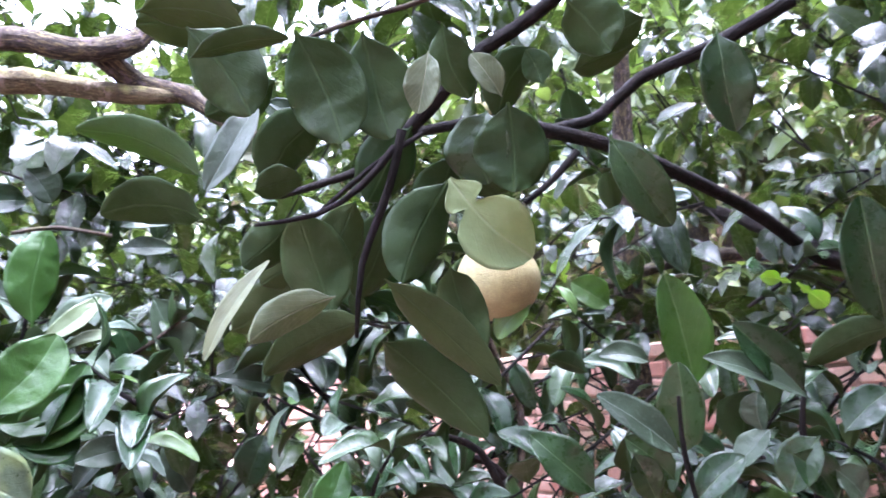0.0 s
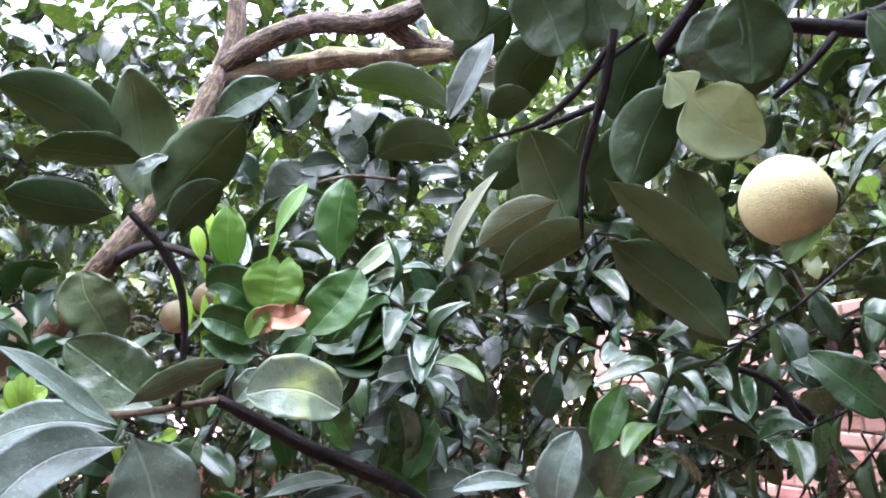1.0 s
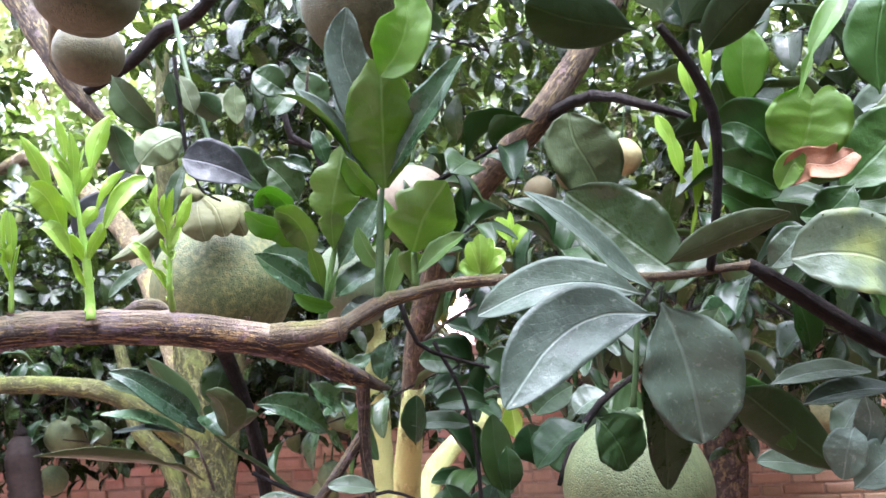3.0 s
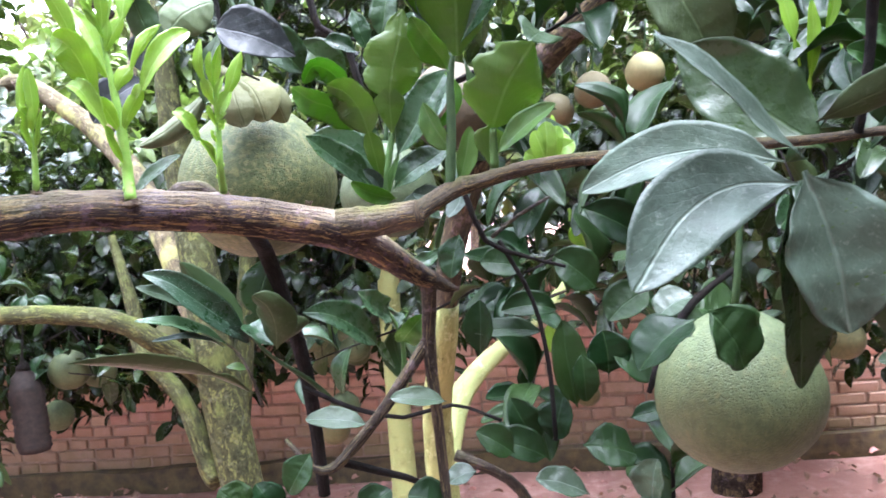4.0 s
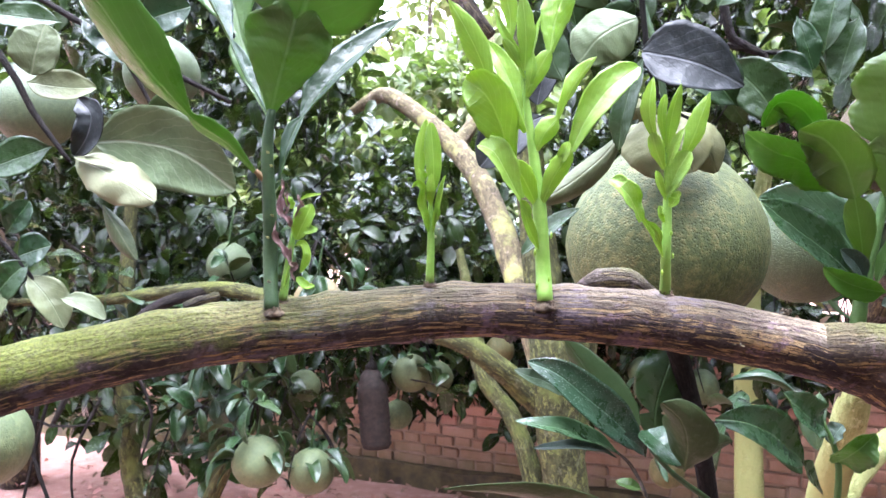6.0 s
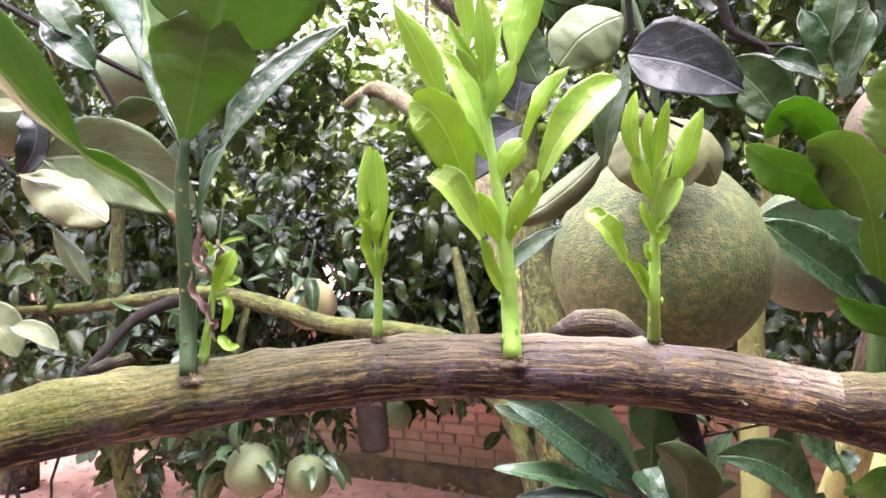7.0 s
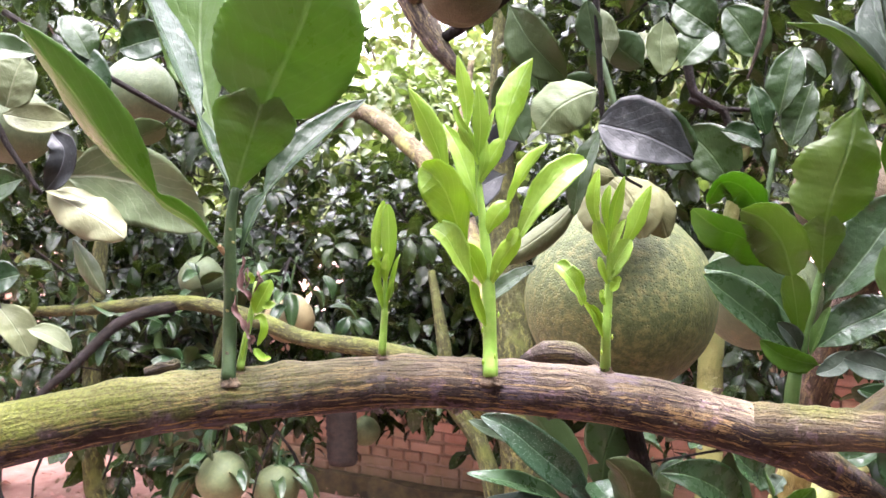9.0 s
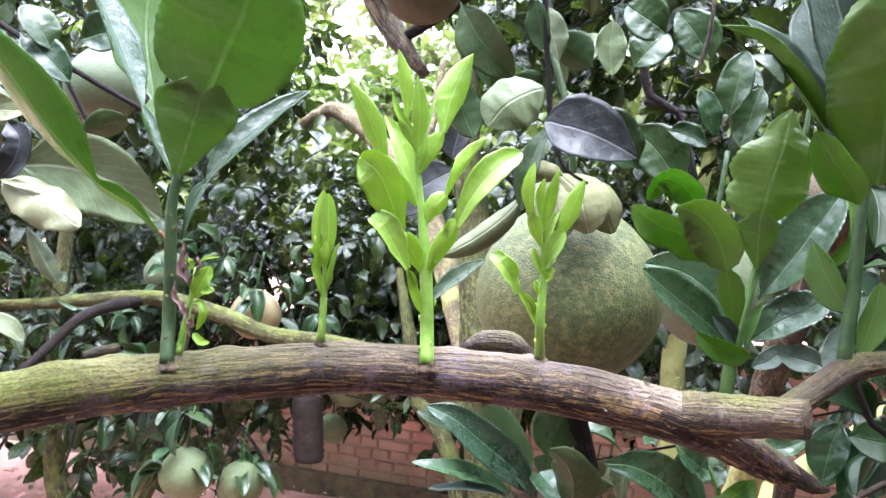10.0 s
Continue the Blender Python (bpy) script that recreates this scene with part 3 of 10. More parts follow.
SHAPES = {  # fold, droop, edge wave, twist
    "plain": (0.17, 0.13, 0.012, 0.06), "flat": (0.03, 0.03, 0.008, 0.0), "folded": (0.34, 0.12, 0.012, 0.1),
    "winged": (0.12, 0.12, 0.012, 0.0), "winged_broad": (0.06, 0.06, 0.012, 0.0), "young": (0.17, -0.10, 0.034, 0.12), "round": (0.06, 0.08, 0.012, 0.0),
    "notched": (0.10, 0.14, 0.03, 0.1), "narrow": (0.20, 0.16, 0.014, 0.2), "curled": (0.26, 0.42, 0.03, 0.3), "crumpled": (0.18, 0.30, 0.09, 0.4),
}


def leaf_arrays(kind, seed, rows, cols, two_sided):
    fold, droop, wave, twist = SHAPES[kind]
    lot = random.Random(seed)
    phase, lean = lot.uniform(0, 6), lot.uniform(-0.12, 0.12)
    droop *= lot.uniform(0.3, 2.0)
    wave *= lot.uniform(0.5, 1.6)
    twist += lot.uniform(-0.25, 0.25) if kind not in ("flat", "round") else 0.0
    fold *= lot.uniform(0.5, 1.7)
    arch = lot.uniform(0.02, 0.13) if kind not in ("flat", "round", "winged_broad", "young") else 0.02
    top, uvs = [], []
    for i in range(rows + 1):
        s = 0.55 * i / rows + 0.45 * (0.5 - 0.5 * math.cos(math.pi * i / rows))
        half = outline(kind, s) if 0 < i < rows else (0.014 if i == 0 else 0.02)
        for j in range(-cols, cols + 1):
            u = j / cols
            edge = 1 + 0.018 * math.sin(s * 23 + phase + (j > 0) * 1.7) * (abs(u) > 0.9)
            x = u * half * edge
            z = fold * (0.35 * abs(x) + 1.9 * x * x) - droop * s * s + arch * math.sin(math.pi * s) + wave * math.sin(s * 13 + phase + 2.1 * (u > 0)) * abs(u) ** 1.5
            z += 0.008 * math.sin(7 * s + 5 * u + phase)
            x2 = x * math.cos(twist * s) - z * math.sin(twist * s) + lean * s * s
            top.append((x2, s, z * math.cos(twist * s) + x * math.sin(twist * s)))
            uvs.append((0.5 + x * 0.9, s))
    wide = 2 * cols + 1
    faces = [(i * wide + j, i * wide + j + 1, (i + 1) * wide + j + 1, (i + 1) * wide + j) for i in range(rows) for j in range(2 * cols)]
    slots = [0] * len(faces)
    if two_sided:
        n = len(top)
        top += [(x, y, z - 0.006) for x, y, z in top]
        uvs += uvs
        under = [tuple(k + n for k in reversed(f)) for f in faces]
        rim = []
        for i in range(rows):
            a, b = i * wide, (i + 1) * wide
            rim += [(a, b, b + n, a + n), (b + wide - 1, a + wide - 1, a + wide - 1 + n, b + wide - 1 + n)]
        faces += under + rim
        slots += [1] * (len(under) + len(rim))
    return top, faces, uvs, slots


MADE = {}


def leaf_mesh(kind, upper, lower, seed=0):
    key = (kind, upper.name, lower.name, seed)
    if key not in MADE:
        v, f, uv, slots = leaf_arrays(kind, seed, 30 if "winged" in kind or kind == "notched" else 20, 4, True)
        MADE[key] = mesh_from("leaf", v, f, None, uv, materials=[upper, lower], slots=slots)
    return MADE[key]


def leaf_pose(base, tip, width, facing):
    """Leaf from base to tip, of that width, its upper side towards facing."""
    a, b = Vector(base), Vector(tip)
    along = b - a
    length = along.length
    along.normalize()
    normal = Vector(facing)
    normal = (normal - along * normal.dot(along)).normalized()
    across = along.cross(normal)
    m = Matrix((across, along, normal)).transposed().to_4x4()
    return Matrix.Translation(a) @ m @ Matrix.Diagonal((width, length, length * 0.9, 1))


COUNT = [0]


def leaf(parent, base, tip, width, facing, kind="plain", upper=None, lower=None, label="", seed=None, name="leaf"):
    COUNT[0] += 1
    me = leaf_mesh(kind, upper or LEAF_TOP, lower or LEAF_UNDER, (COUNT[0] % 13) if seed is None else seed)
    return child(name, me, parent, leaf_pose(base, tip, width, facing), label)


OUTLINES = {  # (share of the length, half the width)
    "mature": ((0, 0.025), (0.04, 0.025), (0.08, 0.10), (0.2, 0.33), (0.35, 0.46), (0.5, 0.5), (0.65, 0.47), (0.8, 0.37), (0.92, 0.22), (0.98, 0.10), (1, 0.02)),
    "heart": ((0, 0.03), (0.05, 0.06), (0.12, 0.18), (0.19, 0.28), (0.25, 0.31), (0.28, 0.24), (0.295, 0.03), (0.31, 0.06), (0.33, 0.22), (0.42, 0.42), (0.55, 0.5), (0.7, 0.47), (0.84, 0.34), (0.95, 0.16), (1, 0.02)),
    "winged": ((0, 0.03), (0.08, 0.08), (0.18, 0.18), (0.25, 0.20), (0.29, 0.12), (0.305, 0.03), (0.34, 0.14), (0.45, 0.40), (0.58, 0.5), (0.72, 0.46), (0.86, 0.32), (0.95, 0.15), (1, 0.02)),
    "young": ((0, 0.07), (0.1, 0.08), (0.19, 0.15), (0.27, 0.22), (0.31, 0.17), (0.345, 0.08), (0.37, 0.10), (0.44, 0.27), (0.54, 0.42), (0.66, 0.5), (0.79, 0.46), (0.9, 0.31), (0.97, 0.15), (1, 0.03)),
    "spear": ((0, 0.12), (0.2, 0.3), (0.45, 0.5), (0.7, 0.42), (0.9, 0.19), (1, 0.02)),
    "ovate": ((0, 0.04), (0.05, 0.22), (0.15, 0.41), (0.3, 0.5), (0.5, 0.47), (0.7, 0.35), (0.85, 0.2), (0.95, 0.08), (1, 0.02)),
    "round": ((0, 0.05), (0.08, 0.25), (0.25, 0.45), (0.5, 0.5), (0.75, 0.44), (0.92, 0.27), (1, 0.05)),
    "lobed": ((0, 0.05), (0.08, 0.16), (0.2, 0.36), (0.4, 0.47), (0.65, 0.5), (0.85, 0.45), (0.96, 0.36), (1, 0.28)),
    "wing": ((0, 0.05), (0.12, 0.11), (0.3, 0.24), (0.55, 0.40), (0.75, 0.49), (0.88, 0.5), (0.96, 0.44), (1, 0.36)),
    "cordate": ((0, 0.10), (0.02, 0.22), (0.06, 0.33), (0.14, 0.42), (0.28, 0.49), (0.42, 0.5), (0.6, 0.44), (0.8, 0.28), (0.93, 0.12), (1, 0.02)),
    "slim": ((0, 0.12), (0.2, 0.26), (0.45, 0.46), (0.7, 0.5), (0.88, 0.38), (0.97, 0.2), (1, 0.08)),
    "narrow": ((0, 0.04), (0.1, 0.2), (0.3, 0.42), (0.5, 0.5), (0.75, 0.42), (0.92, 0.24), (1, 0.06)),
}


def half_widths(kind, shares):
    fine = np.linspace(0, 1, 241)
    at, wide = zip(*OUTLINES[kind])
    shape = np.convolve(np.pad(np.interp(fine, at, wide), 3, mode="edge"), np.ones(7) / 7, mode="valid")
    return np.interp(shares, fine, shape)


def blade(parent, spine, width, facing, kind, upper, lower, cup=0.5, cup_far=None, wave=0.03, tooth=0.0, bites=(), twist=0.0, label=""):
    """A leaf of its own form: it follows a bent spine, is cupped across, rippled and toothed at its edge. bites: (share, side, depth, spread)."""
    COUNT[0] += 1
    seed = COUNT[0]
    origin = parent.matrix_world.translation.copy()
    rows, cols = (100 if tooth else 34), 6
    dense, _ = glide(spine, [1] * len(spine), 0.004)
    run = np.r_[0, np.cumsum(np.linalg.norm(np.diff(dense, axis=0), axis=1))]
    shares = np.linspace(0, 1, rows + 1)
    line = np.stack([np.interp(shares * run[-1], run, dense[:, k]) for k in range(3)], axis=1)
    ahead = np.gradient(line, axis=0)
    ahead /= np.linalg.norm(ahead, axis=1)[:, None]
    half = half_widths(kind, shares)
    teeth = run[-1] / 0.0058
    face = np.array(facing, float)
    verts, under, uvs = [], [], []
    for s, p, a, h in zip(shares, line, ahead, half):
        n = face - a * (face @ a)
        n /= np.linalg.norm(n)
        b = np.cross(a, n)
        turn = twist * (s - 0.3)
        n, b = n * math.cos(turn) + b * math.sin(turn), b * math.cos(turn) - n * math.sin(turn)
        for j in range(-cols, cols + 1):
            u = j / cols
            bend = cup if u < 0 or cup_far is None else cup_far
            reach = h
            for share, flank, deep, spread in bites:
                if flank * u > 0:
                    reach -= deep * h * math.exp(-(((s - share) / spread) ** 2)) * abs(u)
            if tooth and abs(j) == cols:
                reach *= 1 + tooth * math.sin(teeth * 6.283 * s)
            x = math.sin(bend * u) / bend * reach
            z = (1 - math.cos(bend * u)) / bend * reach
            z += 0.12 * abs(x) * (1 if bend > 0 else -1)
            z += wave * math.sin(s * 15 + seed + 2.3 * (u > 0)) * abs(u) ** 1.6 * min(1.0, h * 4)
            z += 0.018 * noise.noise(Vector((s * 9, u * 2.2, seed * 1.7))) + 0.010 * noise.noise(Vector((s * 24, u * 5, seed * 2.9)))
            ahead_by = 0.0
            if kind in ("lobed", "wing"):  # two lobes beside a notched tip
                ahead_by = 0.15 * math.sin(math.pi * min(1.0, abs(u) * 1.1)) * s ** 3
            elif kind == "cordate":  # rounded lobes beside the stalk
                ahead_by = -0.05 * math.sin(math.pi * min(1.0, abs(u) * 1.1)) * max(0.0, 1 - s / 0.3)
            q = p + (b * x + n * z) * width + a * (ahead_by * run[-1]) - np.array(origin)
            verts.append(q)
            under.append(q - n * 0.00035)
            uvs.append((0.5 + 0.9 * u * h, s))
    wide = 2 * cols + 1
    faces = [(i * wide + j, i * wide + j + 1, (i + 1) * wide + j + 1, (i + 1) * wide + j) for i in range(rows) for j in range(2 * cols)]
    count, total = len(faces), len(verts)
    faces += [tuple(k + total for k in reversed(f)) for f in faces]
    for i in range(rows):
        a, c = i * wide, (i + 1) * wide
        faces += [(a, c, c + total, a + total), (c + wide - 1, a + wide - 1, a + wide - 1 + total, c + wide - 1 + total)]
    slots = [0] * count + [1] * (len(faces) - count)
    return child("leaf", mesh_from("leaf", verts + under, faces, None, uvs + uvs, materials=[upper, lower], slots=slots), parent, None, label)


FORMS = {"plain": "mature", "flat": "mature", "folded": "mature", "winged": "winged", "winged_broad": "heart", "young": "young", "round": "round", "notched": "mature", "narrow": "narrow", "curled": "mature", "crumpled": "round"}


def fine_leaf(parent, base, tip, width, facing, kind="plain", upper=None, lower=None, label=""):
    """A leaf seen from near: its spine arches and sways, its halves are cupped, each one differently."""
    lot = random.Random(COUNT[0] * 7 + 1)
    a, b, n = np.array(base), np.array(tip), np.array(facing, float)
    long = np.linalg.norm(b - a)
    way = (b - a) / long
    n = n - way * (n @ way)
    n /= np.linalg.norm(n)
    side = np.cross(way, n)
    arch = lot.uniform(0.03, 0.12) + (0.16 if kind in ("curled", "crumpled") else 0.0)
    sway = lot.uniform(-0.06, 0.06)
    spine = [a, a + (b - a) * 0.3 + (n * arch * 0.85 + side * sway * 0.8) * long, a + (b - a) * 0.65 + (n * arch * 0.9 + side * sway) * long, b]
    cup = lot.uniform(0.2, 0.65) if kind not in ("flat", "round") else lot.uniform(0.05, 0.3)
    bites = ((0.60, 1, 0.45, 0.05), (0.84, -1, 0.35, 0.04), (0.45, -1, 0.25, 0.03)) if kind == "notched" else ()
    return blade(parent, [tuple(p) for p in spine], width, tuple(n), FORMS[kind], upper or LEAF_TOP, lower or LEAF_UNDER, cup=cup, cup_far=cup * lot.uniform(0.5, 1.3), wave={"crumpled": 0.09, "curled": 0.05, "notched": 0.05}.get(kind, lot.uniform(0.01, 0.035)), bites=bites, twist=lot.uniform(-0.25, 0.25), label=label)


def many_leaves(name, matrices, material, kind="plain", parent=None, label=""):
    """Leaves past counting, joined: one mesh."""
    stock = [leaf_arrays(kind, s, 5, 1, False) for s in range(5)]
    verts, faces, uvs, start = [], [], [], 0
    for n, m in enumerate(matrices):
        v, f, uv, _ = stock[n % 5]
        a = np.array(v) @ np.array(m.to_3x3()).T + np.array(m.translation)
        verts.append(a)
        faces.append(np.array(f) + start)
        uvs.append(uv)
        start += len(v)
    v, f, uv = np.concatenate(verts), np.concatenate(faces), np.concatenate(uvs)
    ob = new(name, mesh_from(name, v, f.tolist(), material, uv))
    ob.parent = parent
    return tagged(ob, label, kind="stuff")


def twig_leaves(lot, base, way, length, count, size):
    """The leaves round a twig, and the twig's end."""
    way = Vector(way).normalized()
    side = way.orthogonal().normalized()
    out = []
    for n in range(count):
        s = 0.25 + 0.75 * n / max(1, count - 1)
        turn = n * 2.4 + lot.uniform(-0.5, 0.5)
        spoke = (side * math.cos(turn) + way.cross(side) * math.sin(turn)).normalized()
        point = Vector(base) + way * (length * s)
        aim = (spoke * lot.uniform(0.7, 1.2) + way * lot.uniform(0.2, 0.9) + Vector((0, 0, lot.uniform(-0.55, 0.15)))).normalized()
        long = size * lot.uniform(0.65, 1.2)
        face = (Vector((0, 0, 1)) + way * 0.3 + Vector((lot.uniform(-0.6, 0.6), lot.uniform(-0.6, 0.6), 0)))
        if abs(face.normalized().dot(aim)) > 0.97:
            face += spoke
        out.append(leaf_pose(point, point + aim * long, long * lot.uniform(0.36, 0.52), face))
    return out


HERO_ROOM = [((0.75, 0.62, 0.5), (1.5, 2.6, 1.17)), ((-0.85, -0.9, 0.7), (0.42, 0.72, 2.2)), ((-0.3, -1.2, 0.7), (1.00, 0.45, 2.2)), ((-0.55, 0.5, 1.0), (0.30, 1.25, 1.75)), ((-0.6, 0.5, 0.2), (0.38, 2.0, 1.12)),
             ((-1.3, 0.6, 0.1), (-0.1, 2.0, 1.2)), ((-1.0, 1.9, 0.0), (0.9, 4.3, 0.66)), ((-0.7, 0.9, 1.05), (-0.15, 2.6, 1.8)), ((0.3, -0.9, 1.3), (1.1, 0.7, 2.0)), ((0.45, 0.8, 1.42), (0.88, 1.6, 1.66)), ((0.72, 1.3, 1.50), (1.6, 2.7, 1.95)),
             ((-0.2, -2.5, 0.6), (0.6, 0.5, 2.4)), ((-0.5, -0.6, 0.6), (0.5, 0.6, 2.4)), ((0.9, -0.3, 1.45), (1.5, 0.35, 1.80)), ((-1.0, 2.3, 1.55), (-0.2, 3.4, 2.02)), ((-1.05, 2.5, 1.85), (-0.3, 4.2, 2.8))]


def free_place(p, margin=0.0):
    return not any(all(a - margin < c < b + margin for c, a, b in zip(p, low, high)) for low, high in HERO_ROOM)


def crown_leaves(lot, middle, size, twigs, leaf_size, per_twig=9, keep=True, hollow=0.35):
    """Leaf poses of a ragged crown: twigs that point outwards and hang, denser towards the outside."""
    out, stems = [], []
    for _ in range(twigs):
        while True:
            d = Vector((lot.gauss(0, 1), lot.gauss(0, 1), lot.gauss(0, 1))).normalized()
            r = (hollow + (1 - hollow) * lot.random()) ** 0.6
            p = Vector(middle) + Vector((d.x * size[0] * r, d.y * size[1] * r, d.z * size[2] * r))
            if noise.noise(p * 1.7) > -0.28:
                break
        if keep and not free_place(p, 0.06):
            continue
        way = (d + Vector((0, 0, lot.uniform(-0.7, 0.25))) + Vector((lot.uniform(-0.5, 0.5), lot.uniform(-0.5, 0.5), 0))).normalized()
        length = lot.uniform(0.16, 0.34)
        stems.append((p - way * 0.05, p + way * length))
        out += twig_leaves(lot, p, way, length, per_twig, leaf_size)
    return out, stems


def stems_mesh(name, stems, material, radius=0.0035):
    verts, faces, uvs = [], [], []
    for a, b in stems:
        w = (b - a).normalized()
        s = w.orthogonal().normalized()
        t = w.cross(s)
        mid = (a + b) / 2 + s * 0.012
        start = len(verts)
        for point, r in ((a, radius), (mid, radius * 0.85), (b, radius * 0.45)):
            for k in range(4):
                d = s * math.cos(k * math.pi / 2) + t * math.sin(k * math.pi / 2)
                verts.append(point + d * r)
                uvs.append((k / 4, point.z))
        for ring in (0, 4):
            for k in range(4):
                faces.append((start + ring + k, start + ring + (k + 1) % 4, start + ring + 4 + (k + 1) % 4, start + ring + 4 + k))
    return mesh_from(name, verts, faces, material, uvs)


# ---- pomelo fruit ----
def pomelo_mesh(seed, pear, neck_high=0.0, rows=40, sides=34):
    lot = random.Random(seed)
    verts, faces, uvs = [], [], []
    bumps = [Vector((lot.uniform(-1, 1), lot.uniform(-1, 1), lot.uniform(-1, 1))) * 3 for _ in range(2)]
    for i in range(rows + 1):
        a = math.pi * i / rows
        z = math.cos(a)
        neck = 1 - pear * max(0.0, z) ** 1.5 - 0.9 * max(0.0, pear - 0.15) * max(0.0, z - 0.55)
        r = math.sin(a) * neck
        z = z * (1 + 0.16 * pear) if z > 0 else z * 0.96
        if neck_high and z > 0.88:  # a thick short neck on the shoulder
            rise = min(1.0, (z - 0.88) / (0.12 + 0.16 * pear))
            r = 0.45 * (1 - rise ** 7) ** 0.5 * (0.84 + 0.16 * min(1.0, rise * 2.5)) if rise < 0.999 else 0.0
            z = 0.88 + (0.12 + 0.16 * pear) * rise + neck_high * rise
        if a < 0.16:
            z -= 0.03 * (1 - a / 0.16)
        if a > math.pi - 0.25:
            z += 0.05 * (1 - (math.pi - a) / 0.25)
        for k in range(sides):
            t = 2 * math.pi * k / sides
            p = Vector((r * math.cos(t), r * math.sin(t), z))
            p *= 1 + 0.018 * noise.noise(p * 1.6 + bumps[0]) + 0.006 * noise.noise(p * 6 + bumps[1])
            verts.append(p * 0.5)
            uvs.append((k / sides, i / rows))
    for i in range(rows):
        for k in range(sides):
            j = (k + 1) % sides
            faces.append((i * sides + k, (i + 1) * sides + k, (i + 1) * sides + j, i * sides + j))
    return verts, faces, uvs


FRUIT = {}


def pomelo(middle, wide, peel, label, stalk=((0.01, 0.0, 0.06), (0.02, 0.01, 0.12)), pear=0.12, seed=0, squash=1.0, lean=(0, 0), neck=0.0, group="pomelos on the trees"):
    key = (round(pear, 2), seed % 3, peel.name, wide, squash, neck)
    if key not in FRUIT:
        v, f, uv = pomelo_mesh(seed % 3, pear, neck)
        FRUIT[key] = mesh_from("pomelo", [(x * wide, y * wide, z * wide * squash) for x, y, z in v], f, peel, uv)
    ob = tagged(new("pomelo", FRUIT[key]), label, "pomelo", group)
    ob.matrix_basis = pose(*middle, lean[0], lean[1], (seed * 67) % 360)
    top = wide * squash * (0.5 + 0.08 * pear + 0.5 * neck) - 0.012 * wide
    turn = ob.matrix_basis.to_3x3().inverted()
    crown = Vector((0, 0, top))
    line = [crown - Vector((0, 0, 0.004))] + [crown + turn @ Vector(s) for s in stalk]
    limb("stalk", ob, [tuple(p) for p in line], [0.0045] + [0.0035] * len(stalk), SHOOT_DARK, sides=8, step=0.02)
    star = bmesh.new()
    bmesh.ops.create_cone(star, cap_ends=True, segments=10, radius1=0.011, radius2=0.005, depth=0.006)
    for v in star.verts:
        v.co.z += top + 0.003
        v.co.x *= 1 + 0.25 * math.sin(5 * math.atan2(v.co.y, v.co.x))
    part("calyx", star, SHOOT_DARK, ob)
    return ob


def crumbs(parent, at, radius, seed):
    """A dry crumbled bud scar on the bark."""
    lot = random.Random(seed)
    bm = bmesh.new()
    for _ in range(26):
        turn, r = lot.uniform(0, 6.28), radius * lot.uniform(0.3, 1.35)
        size = radius * lot.uniform(0.25, 0.6)
        m = Matrix.Translation(Vector(at) + Vector((r * math.cos(turn), r * math.sin(turn), lot.uniform(-0.6, 0.5) * radius))) @ pose(0, 0, 0, lot.uniform(0, 360), lot.uniform(0, 360), 0) @ Matrix.Diagonal((size, size * 0.6, size * 0.35, 1))
        bmesh.ops.create_icosphere(bm, subdivisions=1, radius=1.0, matrix=m)
    return part("bud_scar", bm, BARK_STUB, parent, "crumbled brown bud scales")


def scar(parent, at, radius, seed):
    """The swollen cushion at the foot of a shoot, with the crumbled brown ring of bud scales on it."""
    lot = random.Random(seed)
    bm = bmesh.new()
    made = bmesh.ops.create_icosphere(bm, subdivisions=4, radius=1.0)
    for v in made["verts"]:
        lump = 1 + 0.16 * noise.noise(v.co * 2.2 + Vector((seed, 0, 0))) + 0.10 * noise.noise(v.co * 6.0)
        wide = 1.15 + 0.7 * max(0.0, 0.45 - v.co.z)
        v.co = Vector(at) + Vector((v.co.x * wide, v.co.y * wide + 0.45, v.co.z * 0.9 - 0.35)) * (radius * lump)
    for _ in range(34):
        turn, r = lot.uniform(0, 6.28), radius * lot.uniform(0.95, 1.3)
        size = radius * lot.uniform(0.12, 0.34)
        m = Matrix.Translation(Vector(at) + Vector((r * math.cos(turn), r * math.sin(turn), lot.uniform(-0.45, 0.3) * radius))) @ pose(0, 0, 0, lot.uniform(0, 360), lot.uniform(0, 360), 0) @ Matrix.Diagonal((size, size * 0.6, size * 0.45, 1))
        bmesh.ops.create_icosphere(bm, subdivisions=1, radius=1.0, matrix=m)
    return part("bud_scar", bm, BARK_CRUMB, parent, "crumbled brown bud scales")


# ---- ground and walls ----
def ground():
    lines = np.unique(np.r_[-300, -120, -60, -30, -15, np.linspace(-7, 8, 76), 15, 30, 60, 120, 300])
    verts = [(x, y + 2, 0.022 * noise.noise(Vector((x * 1.4, y * 1.4, 0))) + 0.010 * noise.noise(Vector((x * 5, y * 5, 3))) if abs(x) < 9 and abs(y) < 9 else 0.0) for y in lines for x in lines]
    n = len(lines)
    faces = [(i * n + j, i * n + j + 1, (i + 1) * n + j + 1, (i + 1) * n + j) for i in range(n - 1) for j in range(n - 1)]
    return tagged(new("ground", mesh_from("ground", verts, faces, EARTH)), "bare reddish earth strewn with fallen leaves", "ground", kind="structure")


def wall_frame(a, b):
    a, b = Vector((*a, 0)), Vector((*b, 0))
    along = (b - a).normalized()
    m = Matrix((along, Vector((0, 0, 1)).cross(along), Vector((0, 0, 1)))).transposed().to_4x4()
    return Matrix.Translation(a) @ m, (b - a).length


